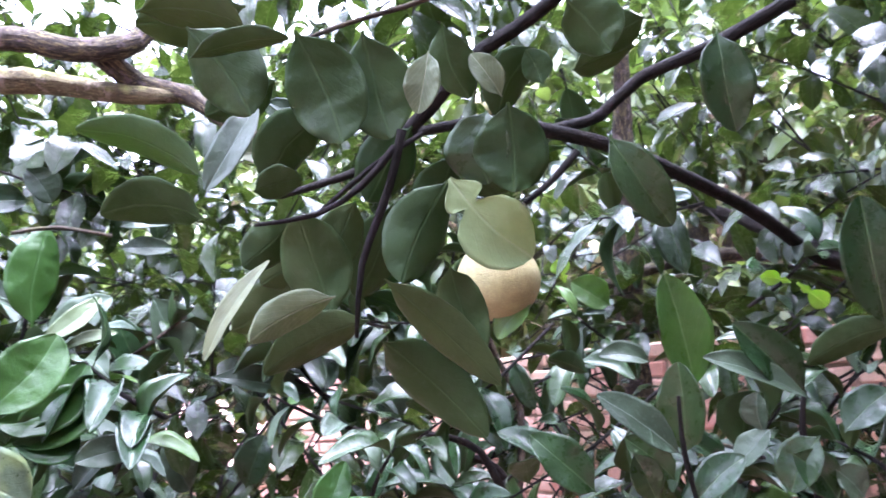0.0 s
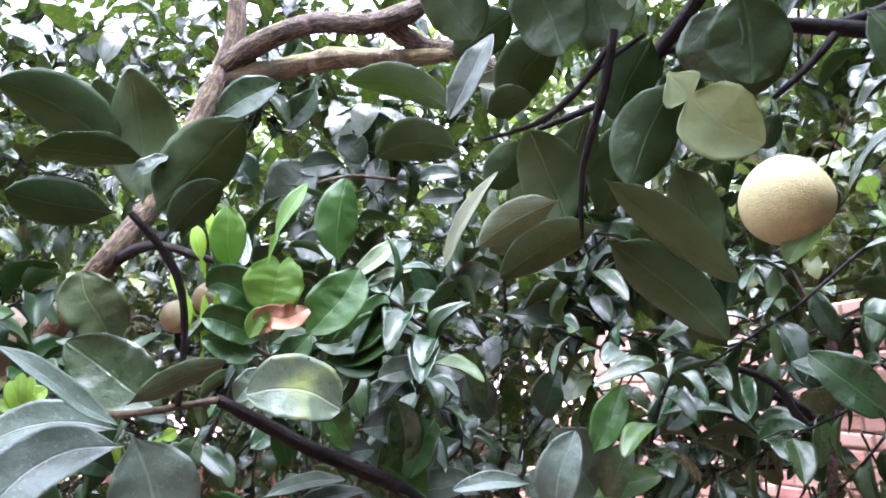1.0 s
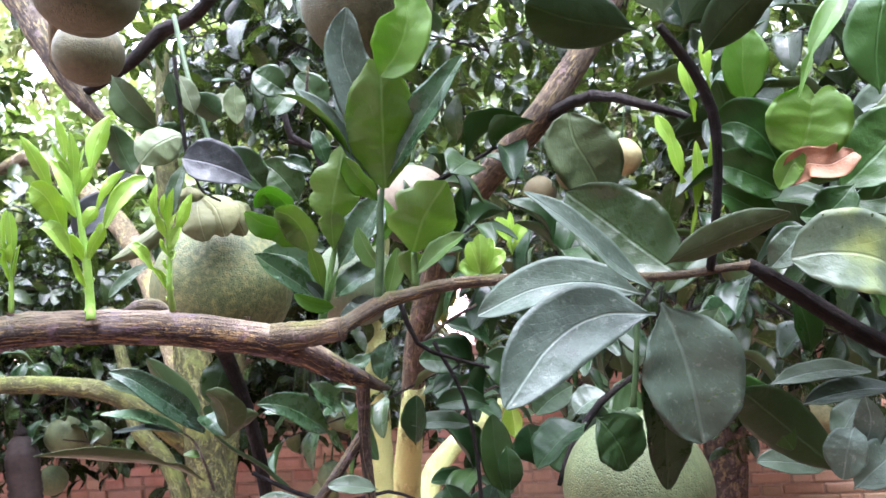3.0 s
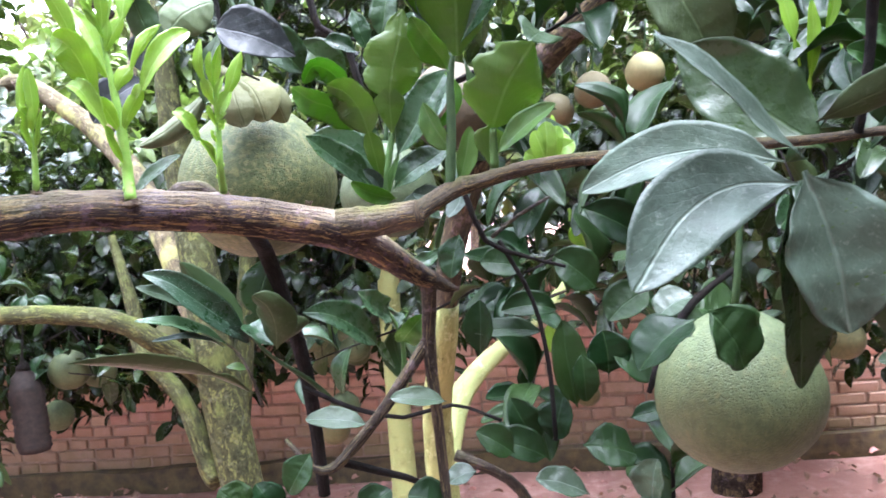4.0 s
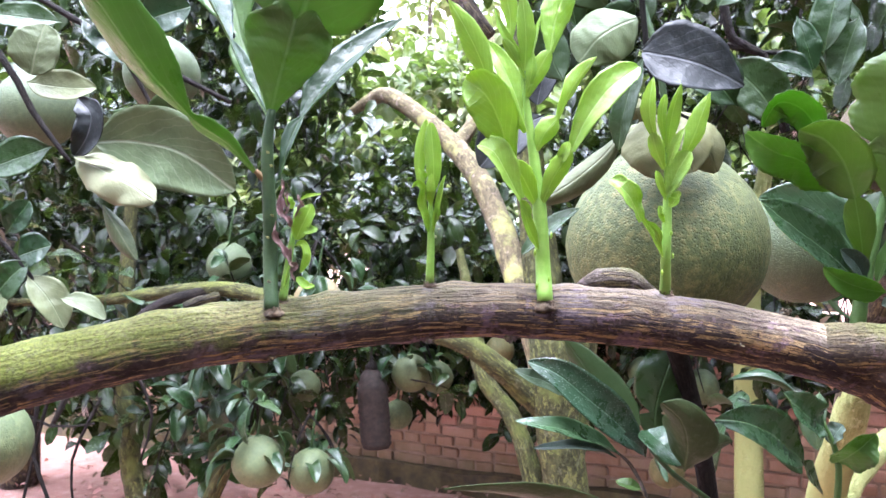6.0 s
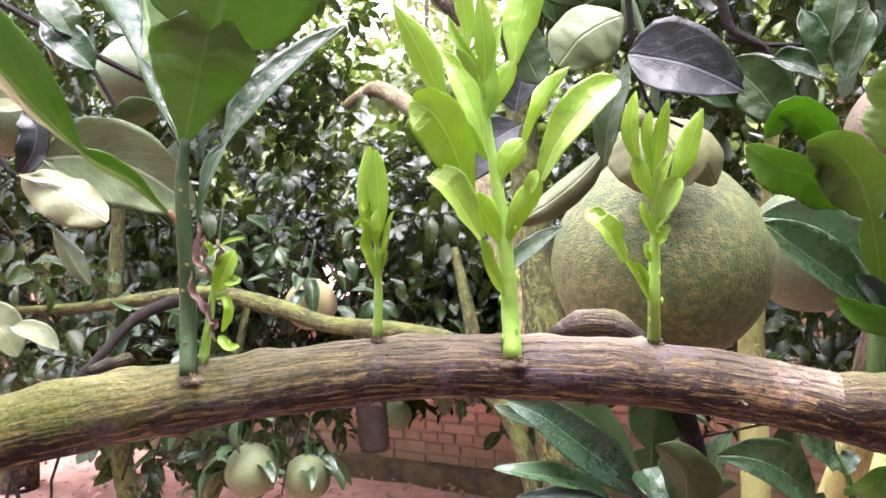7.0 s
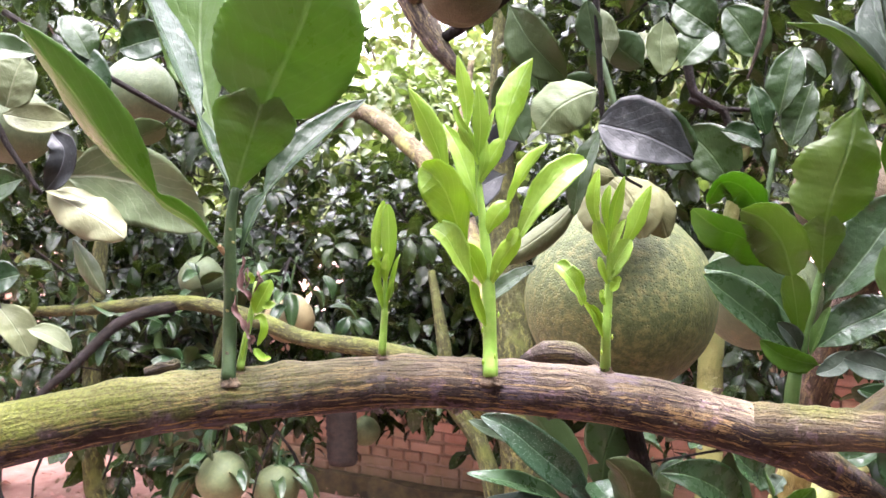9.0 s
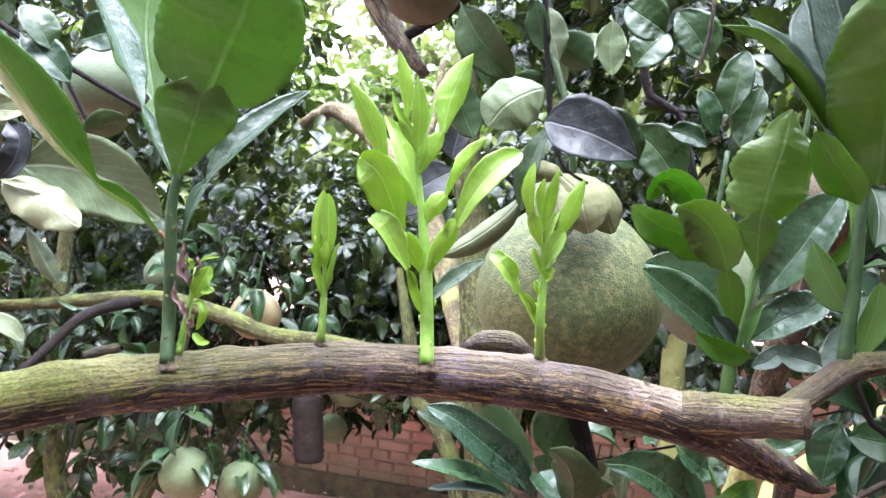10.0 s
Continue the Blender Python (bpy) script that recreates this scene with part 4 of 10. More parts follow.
def sprig(parent, base, tip, count, size, seed, shaded=False):
    """A leafy twig end: leaves spiral up it, broad sides to the sky, the last ones round its tip."""
    lot = random.Random(seed)
    origin = parent.matrix_world.translation.copy() if parent.parent else Vector(parent.location)
    a, b = Vector(base) - origin, Vector(tip) - origin
    way = (b - a).normalized()
    side = way.orthogonal().normalized()
    twig = limb("twig", parent, [tuple(a), tuple((a + b) / 2 + side * 0.012), tuple(b)], [0.0042, 0.0034, 0.0018], BARK_DARK if seed % 3 else BARK_BROWN, sides=7, step=0.02, rough=0.15)
    for n in range(count):
        s = 0.15 + 0.85 * (n / (count - 1)) ** 0.8
        turn = n * 2.4 + lot.uniform(-0.4, 0.4)
        spoke = side * math.cos(turn) + way.cross(side) * math.sin(turn)
        p = a + (b - a) * s
        aim = (spoke * lot.uniform(0.7, 1.1) + way * lot.uniform(0.3, 0.9) + Vector((0, 0, lot.uniform(-0.45, 0.2)))).normalized()
        long = size * lot.uniform(0.65, 1.15)
        face = Vector((lot.uniform(-0.35, 0.35), lot.uniform(-0.35, 0.35), 1)) + way * 0.4
        if abs(face.normalized().dot(aim)) > 0.95:
            face += spoke
        # shaded twigs take the leaf colour that already holds the shade
        skin = lot.choice((LEAF_TOP, LEAF_TOP, LEAF_TOP, LEAF_FAINT_SHEEN, LEAF_TOP, LEAF_MID, LEAF_SKY_SHEEN)) if not shaded else LEAF_SHADED
        leaf(twig, tuple(p), tuple(p + aim * long), long * lot.uniform(0.36, 0.5), tuple(face), lot.choice(("plain", "plain", "folded", "curled")), upper=skin, lower=LEAF_SHADED if shaded else None)


BRICK_HIGH, COURSE, BRICK_DEEP = 0.050, 0.060, 0.10


def brick_mesh(long, seed, material):
    lot = random.Random(seed)
    bm = bmesh.new()
    bmesh.ops.create_cube(bm, size=1.0)
    for v in bm.verts:
        v.co = Vector((v.co.x * long, v.co.y * BRICK_DEEP, v.co.z * BRICK_HIGH)) + Vector([lot.uniform(-0.003, 0.003) for _ in range(3)])
    bmesh.ops.bevel(bm, geom=list(bm.edges), offset=0.006, segments=1, affect="EDGES")
    me = bpy.data.meshes.new("brick")
    bm.to_mesh(me)
    bm.free()
    me.materials.append(material)
    return me


def brick_wall(name, label, a, b, high, near_from, near_to, seed):
    """A wall of single bricks proud of a mortar core; those within the near stretch are pieces of their own, the rest is joined."""
    lot = random.Random(seed)
    m, long = wall_frame(a, b)
    core = bmesh.new()
    bmesh.ops.create_cube(core, size=1.0)
    for v in core.verts:
        v.co = Vector(((v.co.x + 0.5) * long, v.co.y * 0.17, (v.co.z + 0.5) * (high - 0.006) - 0.05))
    me = bpy.data.meshes.new(name)
    core.to_mesh(me)
    core.free()
    me.materials.append(MORTAR)
    wall = tagged(new(name, me), label, "wall", kind="structure")
    wall.matrix_basis = m
    plinth = bmesh.new()
    bmesh.ops.create_cube(plinth, size=1.0)
    bmesh.ops.subdivide_edges(plinth, edges=[e for e in plinth.edges if abs(e.verts[0].co.x - e.verts[1].co.x) > 0.5], cuts=90)
    bmesh.ops.subdivide_edges(plinth, edges=[e for e in plinth.edges if abs(e.verts[0].co.x - e.verts[1].co.x) < 0.001], cuts=3, use_grid_fill=True)
    for v in plinth.verts:
        v.co = Vector(((v.co.x + 0.5) * long, v.co.y * 0.30, (v.co.z + 0.5) * 0.17 - 0.05))
        v.co += Vector((0, 0.03 * noise.noise(v.co * 5), 0.022 * noise.noise(v.co * 4)))
    part("plinth", plinth, PLINTH, wall, "dark damp plinth")
    stock = {size: [brick_mesh(size, s + seed, BRICK_ONE) for s in range(4)] for size in (0.095, 0.19)}
    verts, faces, total, single = [], [], 0, 0
    for row in range(int((high - 0.12) / COURSE)):
        x = -lot.uniform(0, 0.1)
        z = 0.12 + COURSE * (row + 0.5)
        while x < long:
            size = 0.19 if lot.random() < 0.45 else 0.095
            at = Matrix.Translation((x + size / 2, -0.045 + lot.uniform(-0.006, 0.004), z + lot.uniform(-0.003, 0.003))) @ pose(0, 0, 0, lot.uniform(-1.5, 1.5), lot.uniform(-1, 1), lot.uniform(-1.5, 1.5))
            mesh = lot.choice(stock[size])
            if near_from < x < near_to and single < 300 and row < 14:
                child("brick", mesh, wall, at)
                single += 1
            elif 0 < x < long - size:
                v = [at @ p.co for p in mesh.vertices]
                faces += [[k + total for k in f.vertices] for f in mesh.polygons]
                verts += v
                total += len(v)
            x += size + 0.010
    rest = child("brickwork", mesh_from("brickwork", verts, faces, BRICK_MANY, smooth=False), wall, None, "weathered red bricks")
    tagged(rest, kind="stuff")
    return wall


ground()
brick_wall("wall_back", "low red brick garden wall, mossy and damp at its foot", (-7.5, 6.18), (3.8, 3.016), 1.02, 4.6, 8.3, 5)
brick_wall("wall_side", "red brick garden wall seen through leaves", (3.8, 3.016), (1.84, -3.98), 1.55, 0.6, 3.2, 9)
# ---- trees ----
LOT = random.Random(11)


def tree(label, at, group="pomelo trees"):
    ob = tagged(new("pomelo_tree"), label, "tree", group)
    ob.location = (*at, 0)
    ob.empty_display_size = 0.2
    return ob


def rooted(parent, name, points, radii, material, label="", **more):
    """A limb given in the world's metres, under a tree that stands somewhere."""
    base = Vector(parent.location)
    return limb(name, parent, [tuple(Vector(p) - base) for p in points], radii, material, label, **more)


def clothe(parent, blobs, single=0, near=(0.3, 0.9, 1.4), material=None, leaf_size=0.105, stems=True):
    """Gives a tree its leaves: the ones by the near place as pieces, the rest as one crown."""
    poses, sticks = [], []
    base = Matrix.Translation(-Vector(parent.location))
    for middle, size, twigs in blobs:
        a, b = crown_leaves(LOT, middle, size, twigs, leaf_size)
        poses += a
        sticks += b
    poses.sort(key=lambda m: (m.translation - Vector(near)).length)
    for n, m in enumerate(poses[:single]):
        child("leaf", leaf_mesh("plain", LEAF_TOP, LEAF_UNDER, n % 7), parent, base @ m)
    many_leaves("crown", [base @ m for m in poses[single:]], material or LEAF_MANY, parent=parent, label="dense glossy green foliage")
    if stems and sticks:
        off = Vector(parent.location)
        tagged(child("fine_twig", stems_mesh("fine_twig", [(a - off, b - off) for a, b in sticks], BARK_DARK), parent), "thin dark twigs", kind="stuff")


# the tree with the forked, lime-washed trunk in the middle
mid_tree = tree("pomelo tree with a yellowish lichen-covered forked trunk", (0.0, 2.15))
rooted(mid_tree, "trunk", [(0.03, 2.15, -0.03), (-0.01, 2.16, 0.3), (-0.045, 2.17, 0.5), (-0.09, 2.19, 0.84), (-0.107, 2.196, 1.03), (-0.125, 2.25, 1.21), (-0.146, 2.30, 1.37), (-0.163, 2.353, 1.52), (-0.19, 2.40, 1.8), (-0.2, 2.5, 2.2)],
       [0.076, 0.064, 0.060, 0.060, 0.060, 0.056, 0.051, 0.048, 0.035, 0.02], BARK_LIME, sides=18, step=0.04, rough=0.10)
rooted(mid_tree, "limb", [(-0.12, 2.24, 0.86), (-0.149, 2.341, 1.036), (-0.225, 2.486, 1.246), (-0.317, 2.679, 1.466), (-0.441, 2.866, 1.66), (-0.612, 3.044, 1.824), (-0.825, 3.214, 1.973), (-0.92, 3.25, 1.96), (-1.05, 3.29, 1.90)],
       [0.038, 0.040, 0.043, 0.042, 0.040, 0.038, 0.036, 0.026, 0.014], BARK_TAN, "pale tan limb", sides=14, rough=0.09)
rooted(mid_tree, "limb", [(-0.50, 2.95, 1.72), (-0.44, 3.05, 1.83), (-0.416, 3.185, 1.957), (-0.40, 3.3, 2.2)], [0.030, 0.027, 0.022, 0.012], BARK_TAN)
rooted(mid_tree, "limb", [(-0.11, 2.21, 0.90), (-0.178, 2.181, 0.975), (-0.255, 2.125, 1.056), (-0.344, 2.11, 1.12), (-0.492, 2.135, 1.15), (-0.728, 2.20, 1.166), (-0.88, 2.24, 1.207), (-1.072, 2.265, 1.248), (-1.242, 2.25, 1.247), (-1.563, 2.254, 1.215), (-1.9, 2.2, 1.22)],
       [0.040, 0.036, 0.031, 0.028, 0.026, 0.024, 0.025, 0.024, 0.021, 0.017, 0.008], BARK_LIME, "long low greenish limb", sides=14, rough=0.10)
rooted(mid_tree, "limb", [(-1.15, 2.26, 1.247), (-1.267, 2.143, 1.202), (-1.345, 2.03, 1.083), (-1.402, 1.97, 1.013), (-1.45, 1.93, 0.9)], [0.019, 0.017, 0.013, 0.011, 0.006], BARK_DARK)
rooted(mid_tree, "limb", [(-0.13, 2.25, 0.60), (-0.153, 2.277, 0.634), (-0.195, 2.324, 0.769), (-0.24, 2.37, 0.859), (-0.33, 2.408, 0.973), (-0.36, 2.458, 1.125), (-0.42, 2.55, 1.35)], [0.034, 0.032, 0.029, 0.028, 0.026, 0.022, 0.012], BARK_LIME, sides=12, rough=0.16)
rooted(mid_tree, "limb", [(-0.07, 2.27, 0.7), (-0.03, 2.33, 0.95), (0.0, 2.40, 1.2), (0.05, 2.5, 1.6)], [0.036, 0.030, 0.028, 0.015], BARK_LIME)
# blobs centred above z 2.4 are added overhead to shade what lies below
clothe(mid_tree, [((-0.45, 3.0, 2.5), (1.0, 0.8, 0.35), 190), ((-0.3, 3.55, 1.30), (0.8, 0.35, 0.55), 230), ((-0.3, 2.9, 2.9), (1.0, 0.8, 0.5), 90), ((-0.4, 0.5, 2.95), (1.9, 1.1, 0.35), 70)], 40)

# the slim lime-washed tree
slim_tree = tree("slim pomelo tree with a lime-washed yellow trunk", (0.48, 2.68))
rooted(slim_tree, "trunk", [(0.478, 2.68, -0.03), (0.48, 2.69, 0.5), (0.482, 2.70, 0.83), (0.484, 2.709, 1.09), (0.52, 2.75, 1.4), (0.6, 2.8, 1.8)], [0.050, 0.045, 0.043, 0.040, 0.03, 0.018], BARK_WASH, sides=16, step=0.05, rough=0.06)
rooted(slim_tree, "limb", [(0.49, 2.71, 1.1), (0.42, 2.8, 1.35), (0.3, 2.95, 1.7)], [0.025, 0.02, 0.01], BARK_LIME)
# the blob at z 2.5 is added to darken the foliage under it
clothe(slim_tree, [((0.75, 3.1, 1.40), (0.8, 0.5, 0.48), 200), ((0.7, 2.9, 2.5), (0.9, 0.8, 0.35), 150), ((0.3, 3.75, 1.1), (0.8, 0.25, 0.4), 160)], 40)

# the tree whose limb climbs across to the fork overhead
fork_tree = tree("pomelo tree with a leaning brown limb that forks overhead", (0.50, 1.75))
rooted(fork_tree, "trunk", [(0.50, 1.75, -0.03), (0.46, 1.72, 0.45), (0.43, 1.62, 0.85), (0.43, 1.48, 1.05), (0.436, 1.42, 1.16)], [0.056, 0.042, 0.034, 0.029, 0.024], BARK_WASH, "lime-washed yellow lower trunk", sides=16, rough=0.07)
rooted(fork_tree, "limb", [(0.43, 1.50, 1.03), (0.444, 1.36, 1.28), (0.50, 1.26, 1.47), (0.552, 1.10, 1.572), (0.59, 0.95, 1.632), (0.65, 0.93, 1.71), (0.712, 0.93, 1.80), (0.78, 0.926, 1.934), (0.837, 0.925, 2.054), (0.858, 0.923, 2.146), (0.878, 0.927, 2.4)],
       [0.026, 0.026, 0.025, 0.025, 0.024, 0.022, 0.022, 0.024, 0.025, 0.020, 0.012], BARK_OLIVE, sides=16, rough=0.07)
rooted(fork_tree, "limb", [(0.825, 0.925, 2.03), (0.882, 0.845, 2.066), (0.95, 0.74, 2.07), (1.013, 0.665, 2.045), (1.075, 0.63, 2.06), (1.13, 0.62, 2.11), (1.2, 0.6, 2.3)], [0.024, 0.022, 0.020, 0.021, 0.022, 0.018, 0.010], BARK_BROWN, sides=14, rough=0.10)
rooted(fork_tree, "limb", [(1.06, 0.66, 2.05), (1.13, 0.65, 2.01), (1.18, 0.585, 1.985), (1.205, 0.53, 1.93), (1.24, 0.45, 1.88)], [0.021, 0.019, 0.017, 0.012, 0.006], BARK_BROWN)
rooted(fork_tree, "limb", [(0.83, 0.925, 2.01), (0.94, 0.842, 2.02), (1.026, 0.762, 2.018), (1.108, 0.66, 1.99), (1.17, 0.60, 1.985)], [0.021, 0.021, 0.020, 0.018, 0.012], BARK_TAN, knots=((0.45, 1.4, 0.008, 0.02),))
rooted(fork_tree, "limb", [(0.43, 1.70, 0.62), (0.50, 1.80, 0.80), (0.569, 1.87, 0.89), (0.70, 1.96, 0.96), (0.9, 2.1, 1.05), (1.1, 2.3, 1.2)], [0.038, 0.034, 0.030, 0.025, 0.02, 0.01], BARK_WASH, "lime-washed yellow limb", sides=14, rough=0.1)
rooted(fork_tree, "limb", [(0.60, 0.94, 1.64), (0.66, 0.86, 1.66), (0.72, 0.80, 1.63), (0.80, 0.78, 1.60)], [0.012, 0.009, 0.007, 0.004], BARK_DARK)
clothe(fork_tree, [((1.15, 1.55, 1.75), (0.6, 0.6, 0.55), 120), ((1.2, 1.5, 2.5), (0.7, 0.6, 0.3), 45), ((1.2, 1.4, 1.35), (0.6, 0.6, 0.3), 14), ((1.7, 2.4, 1.55), (0.6, 0.6, 0.5), 130), ((1.45, 0.95, 1.45), (0.4, 0.45, 0.4), 40), ((0.88, 1.3, 1.2), (0.45, 0.4, 0.3), 18), ((0.55, 2.2, 2.05), (0.6, 0.5, 0.4), 80), ((1.5, 2.0, 2.2), (0.7, 0.7, 0.5), 110)], 260)

# the tree beyond the long limb
left_tree = tree("pomelo tree with a yellowed lower trunk beside the wall", (-1.52, 2.44))
rooted(left_tree, "trunk", [(-1.50, 2.44, -0.03), (-1.516, 2.436, 0.476), (-1.541, 2.436, 0.631), (-1.557, 2.44, 0.747), (-1.59, 2.487, 0.95), (-1.6, 2.55, 1.4), (-1.55, 2.6, 2.0)], [0.055, 0.042, 0.038, 0.033, 0.030, 0.025, 0.012], BARK_LIME, sides=14, rough=0.12)
rooted(left_tree, "limb", [(-1.45, 2.43, 0.2), (-1.219, 2.39, 0.579), (-1.171, 2.403, 0.707), (-1.149, 2.412, 0.874), (-1.1, 2.5, 1.2)], [0.032, 0.027, 0.023, 0.018, 0.01], BARK_LIME)
# the last blob, at z 2.45, is added as shade for the background
clothe(left_tree, [((-1.35, 3.3, 1.40), (1.0, 0.55, 0.70), 330), ((-1.15, 2.65, 0.95), (0.6, 0.4, 0.22), 55), ((-2.2, 2.4, 1.6), (0.7, 0.9, 0.9), 120), ((-2.6, 3.9, 1.15), (0.9, 0.5, 0.6), 200), ((-1.2, 3.95, 1.1), (0.9, 0.3, 0.45), 220), ((-1.4, 3.2, 2.45), (1.1, 0.8, 0.35), 260)], 220, near=(-1.0, 2.3, 1.1))

# the tree that hangs in from the side wall, and the one at the left hand
side_tree = tree("pomelo tree in front of the side wall", (2.6, 0.3))
rooted(side_tree, "trunk", [(2.62, 0.3, -0.03), (2.6, 0.32, 0.6), (2.52, 0.34, 1.2), (2.45, 0.3, 1.7), (2.35, 0.2, 2.3)], [0.07, 0.06, 0.05, 0.04, 0.02], BARK_BROWN, sides=14, rough=0.1)
rooted(side_tree, "limb", [(2.36, 0.33, 1.66), (2.482, 0.161, 1.71), (2.568, 0.029, 1.712), (2.657, -0.099, 1.69), (2.75, -0.22, 1.62)], [0.014, 0.018, 0.02, 0.021, 0.018], BARK_BROWN)
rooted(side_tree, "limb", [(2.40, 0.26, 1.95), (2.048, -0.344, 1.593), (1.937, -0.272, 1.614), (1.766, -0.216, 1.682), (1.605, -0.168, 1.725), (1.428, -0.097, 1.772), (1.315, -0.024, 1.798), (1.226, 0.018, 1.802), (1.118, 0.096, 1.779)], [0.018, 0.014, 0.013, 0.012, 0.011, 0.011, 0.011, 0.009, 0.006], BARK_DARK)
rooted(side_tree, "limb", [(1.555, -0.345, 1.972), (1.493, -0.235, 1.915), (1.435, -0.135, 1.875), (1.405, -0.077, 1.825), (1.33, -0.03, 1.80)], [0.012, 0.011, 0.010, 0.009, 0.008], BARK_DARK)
# blobs at z 2.55 and y -1.2 are added to shade the side wall
clothe(side_tree, [((2.3, 0.9, 1.45), (0.6, 0.7, 0.7), 150), ((2.5, -0.6, 1.6), (0.6, 0.7, 0.7), 130), ((2.0, 0.2, 2.4), (0.9, 0.9, 0.45), 90), ((2.8, 0.7, 2.55), (0.7, 1.5, 0.35), 120), ((2.4, -1.2, 2.4), (0.8, 0.8, 0.4), 180), ((1.9, -0.1, 1.5), (0.4, 0.7, 0.35), 45), ((1.7, 0.75, 1.45), (0.4, 0.4, 0.3), 22)], 260, near=(1.6, 0.3, 1.5))

# trees beyond the walls and round about
def plain_tree(at, high, crown, twigs, material, label="leafy tree beyond the garden wall", leaf_size=0.13):
    ob = tree(label, at, "trees round the garden")
    x, y = at
    rooted(ob, "trunk", [(x, y, -0.03), (x + 0.06, y, high * 0.4), (x - 0.04, y + 0.05, high * 0.8), (x, y, high * 1.1)], [0.11, 0.09, 0.06, 0.03], BARK_BROWN, sides=10, step=0.2)
    for k in range(4):
        a = k * 1.7 + x
        rooted(ob, "limb", [(x, y, high * 0.6), (x + 0.35 * math.cos(a), y + 0.35 * math.sin(a), high * 0.8), (x + 0.8 * math.cos(a), y + 0.8 * math.sin(a), high)], [0.05, 0.035, 0.012], BARK_BROWN, sides=8, step=0.1)
    clothe(ob, [((x, y, high), crown, twigs), ((x + 0.4, y - 0.3, high * 0.7), (crown[0] * 0.8, crown[1] * 0.8, crown[2] * 0.6), twigs // 2)], 0, material=material, leaf_size=leaf_size, stems=False)
    return ob


plain_tree((-3.3, 4.0), 1.9, (1.0, 0.9, 1.0), 260, LEAF_MANY)
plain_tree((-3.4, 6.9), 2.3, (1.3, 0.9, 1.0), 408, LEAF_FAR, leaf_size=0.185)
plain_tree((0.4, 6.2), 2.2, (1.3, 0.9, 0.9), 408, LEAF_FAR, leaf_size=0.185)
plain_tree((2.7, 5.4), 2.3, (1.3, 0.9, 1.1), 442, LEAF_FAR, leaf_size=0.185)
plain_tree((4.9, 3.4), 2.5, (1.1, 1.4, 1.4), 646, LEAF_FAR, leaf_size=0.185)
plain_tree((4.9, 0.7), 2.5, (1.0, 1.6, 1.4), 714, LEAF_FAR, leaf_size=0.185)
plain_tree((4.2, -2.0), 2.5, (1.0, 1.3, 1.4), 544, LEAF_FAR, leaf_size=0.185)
plain_tree((-3.6, 1.2), 2.2, (1.1, 1.2, 1.1), 220, LEAF_MANY)
plain_tree((2.0, 3.0), 1.7, (0.7, 0.5, 0.8), 150, LEAF_MANY, "pomelo tree against the garden wall")
# next four stand out of view, added to block light from the low sky
plain_tree((-1.5, -2.2), 2.0, (1.4, 1.2, 1.3), 420, LEAF_MANY, "unseen pomelo tree added to block low sky light")
plain_tree((1.0, -2.3), 2.0, (1.3, 1.2, 1.3), 420, LEAF_MANY, "unseen pomelo tree added to block low sky light")
plain_tree((3.0, -1.9), 2.0, (1.0, 1.0, 1.3), 300, LEAF_MANY, "unseen pomelo tree added to block low sky light")
plain_tree((-2.3, -0.6), 2.0, (0.9, 1.2, 1.3), 300, LEAF_MANY, "unseen pomelo tree added to block low sky light")
# unseen crown behind the camera, added to hold off light from that side
light_block_tree = plain_tree((0.2, -2.3), 2.75, (2.4, 1.3, 0.8), 800, LEAF_MANY, "unseen pomelo tree behind, added to block sky light", 0.12)
# never in view: added to absorb light bounced up off the ground
bounce_shade_bush = tagged(new("bounce_shade_bush"), "unseen low bush added to soak up ground bounce", "bush")
bounce_shade_bush.location = (0.2, -0.3, 0.0)
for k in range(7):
    rooted(bounce_shade_bush, "stem", [(0.2, -0.3, -0.02), (0.2 + 0.3 * math.cos(k * 0.9), -0.3 + 0.3 * math.sin(k * 0.9), 0.25), (0.2 + 0.7 * math.cos(k * 0.9), -0.3 + 0.7 * math.sin(k * 0.9), 0.48)], [0.02, 0.014, 0.006], BARK_BROWN, sides=8, step=0.05)
clothe(bounce_shade_bush, [((0.15, -0.25, 0.42), (0.95, 0.85, 0.18), 420)], 0)
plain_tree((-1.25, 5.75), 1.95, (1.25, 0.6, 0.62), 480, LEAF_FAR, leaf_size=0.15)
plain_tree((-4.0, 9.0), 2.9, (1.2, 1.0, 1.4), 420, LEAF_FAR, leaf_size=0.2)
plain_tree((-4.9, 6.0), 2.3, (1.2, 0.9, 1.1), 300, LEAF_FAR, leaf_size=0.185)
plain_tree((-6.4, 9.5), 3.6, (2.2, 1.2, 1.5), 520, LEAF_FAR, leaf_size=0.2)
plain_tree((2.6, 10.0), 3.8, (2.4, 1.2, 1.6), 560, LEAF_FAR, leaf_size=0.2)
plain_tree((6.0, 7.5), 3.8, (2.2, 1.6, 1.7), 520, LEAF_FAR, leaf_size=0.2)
plain_tree((-2.4, 11.5), 4.3, (2.0, 1.2, 1.7), 330, LEAF_HAZE_TINT, leaf_size=0.22)
plain_tree((0.9, 12.5), 4.4, (2.0, 1.2, 1.7), 330, LEAF_HAZE_TINT, leaf_size=0.22)
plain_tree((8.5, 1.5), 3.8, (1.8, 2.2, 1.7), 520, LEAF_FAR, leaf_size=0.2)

# more unseen foliage above and behind the camera, added to cut the front fill
clothe(light_block_tree, [((0.3, -1.05, 2.75), (1.8, 1.0, 0.4), 480), ((0.2, -2.3, 1.6), (2.2, 0.9, 0.8), 420)], 0, stems=False)

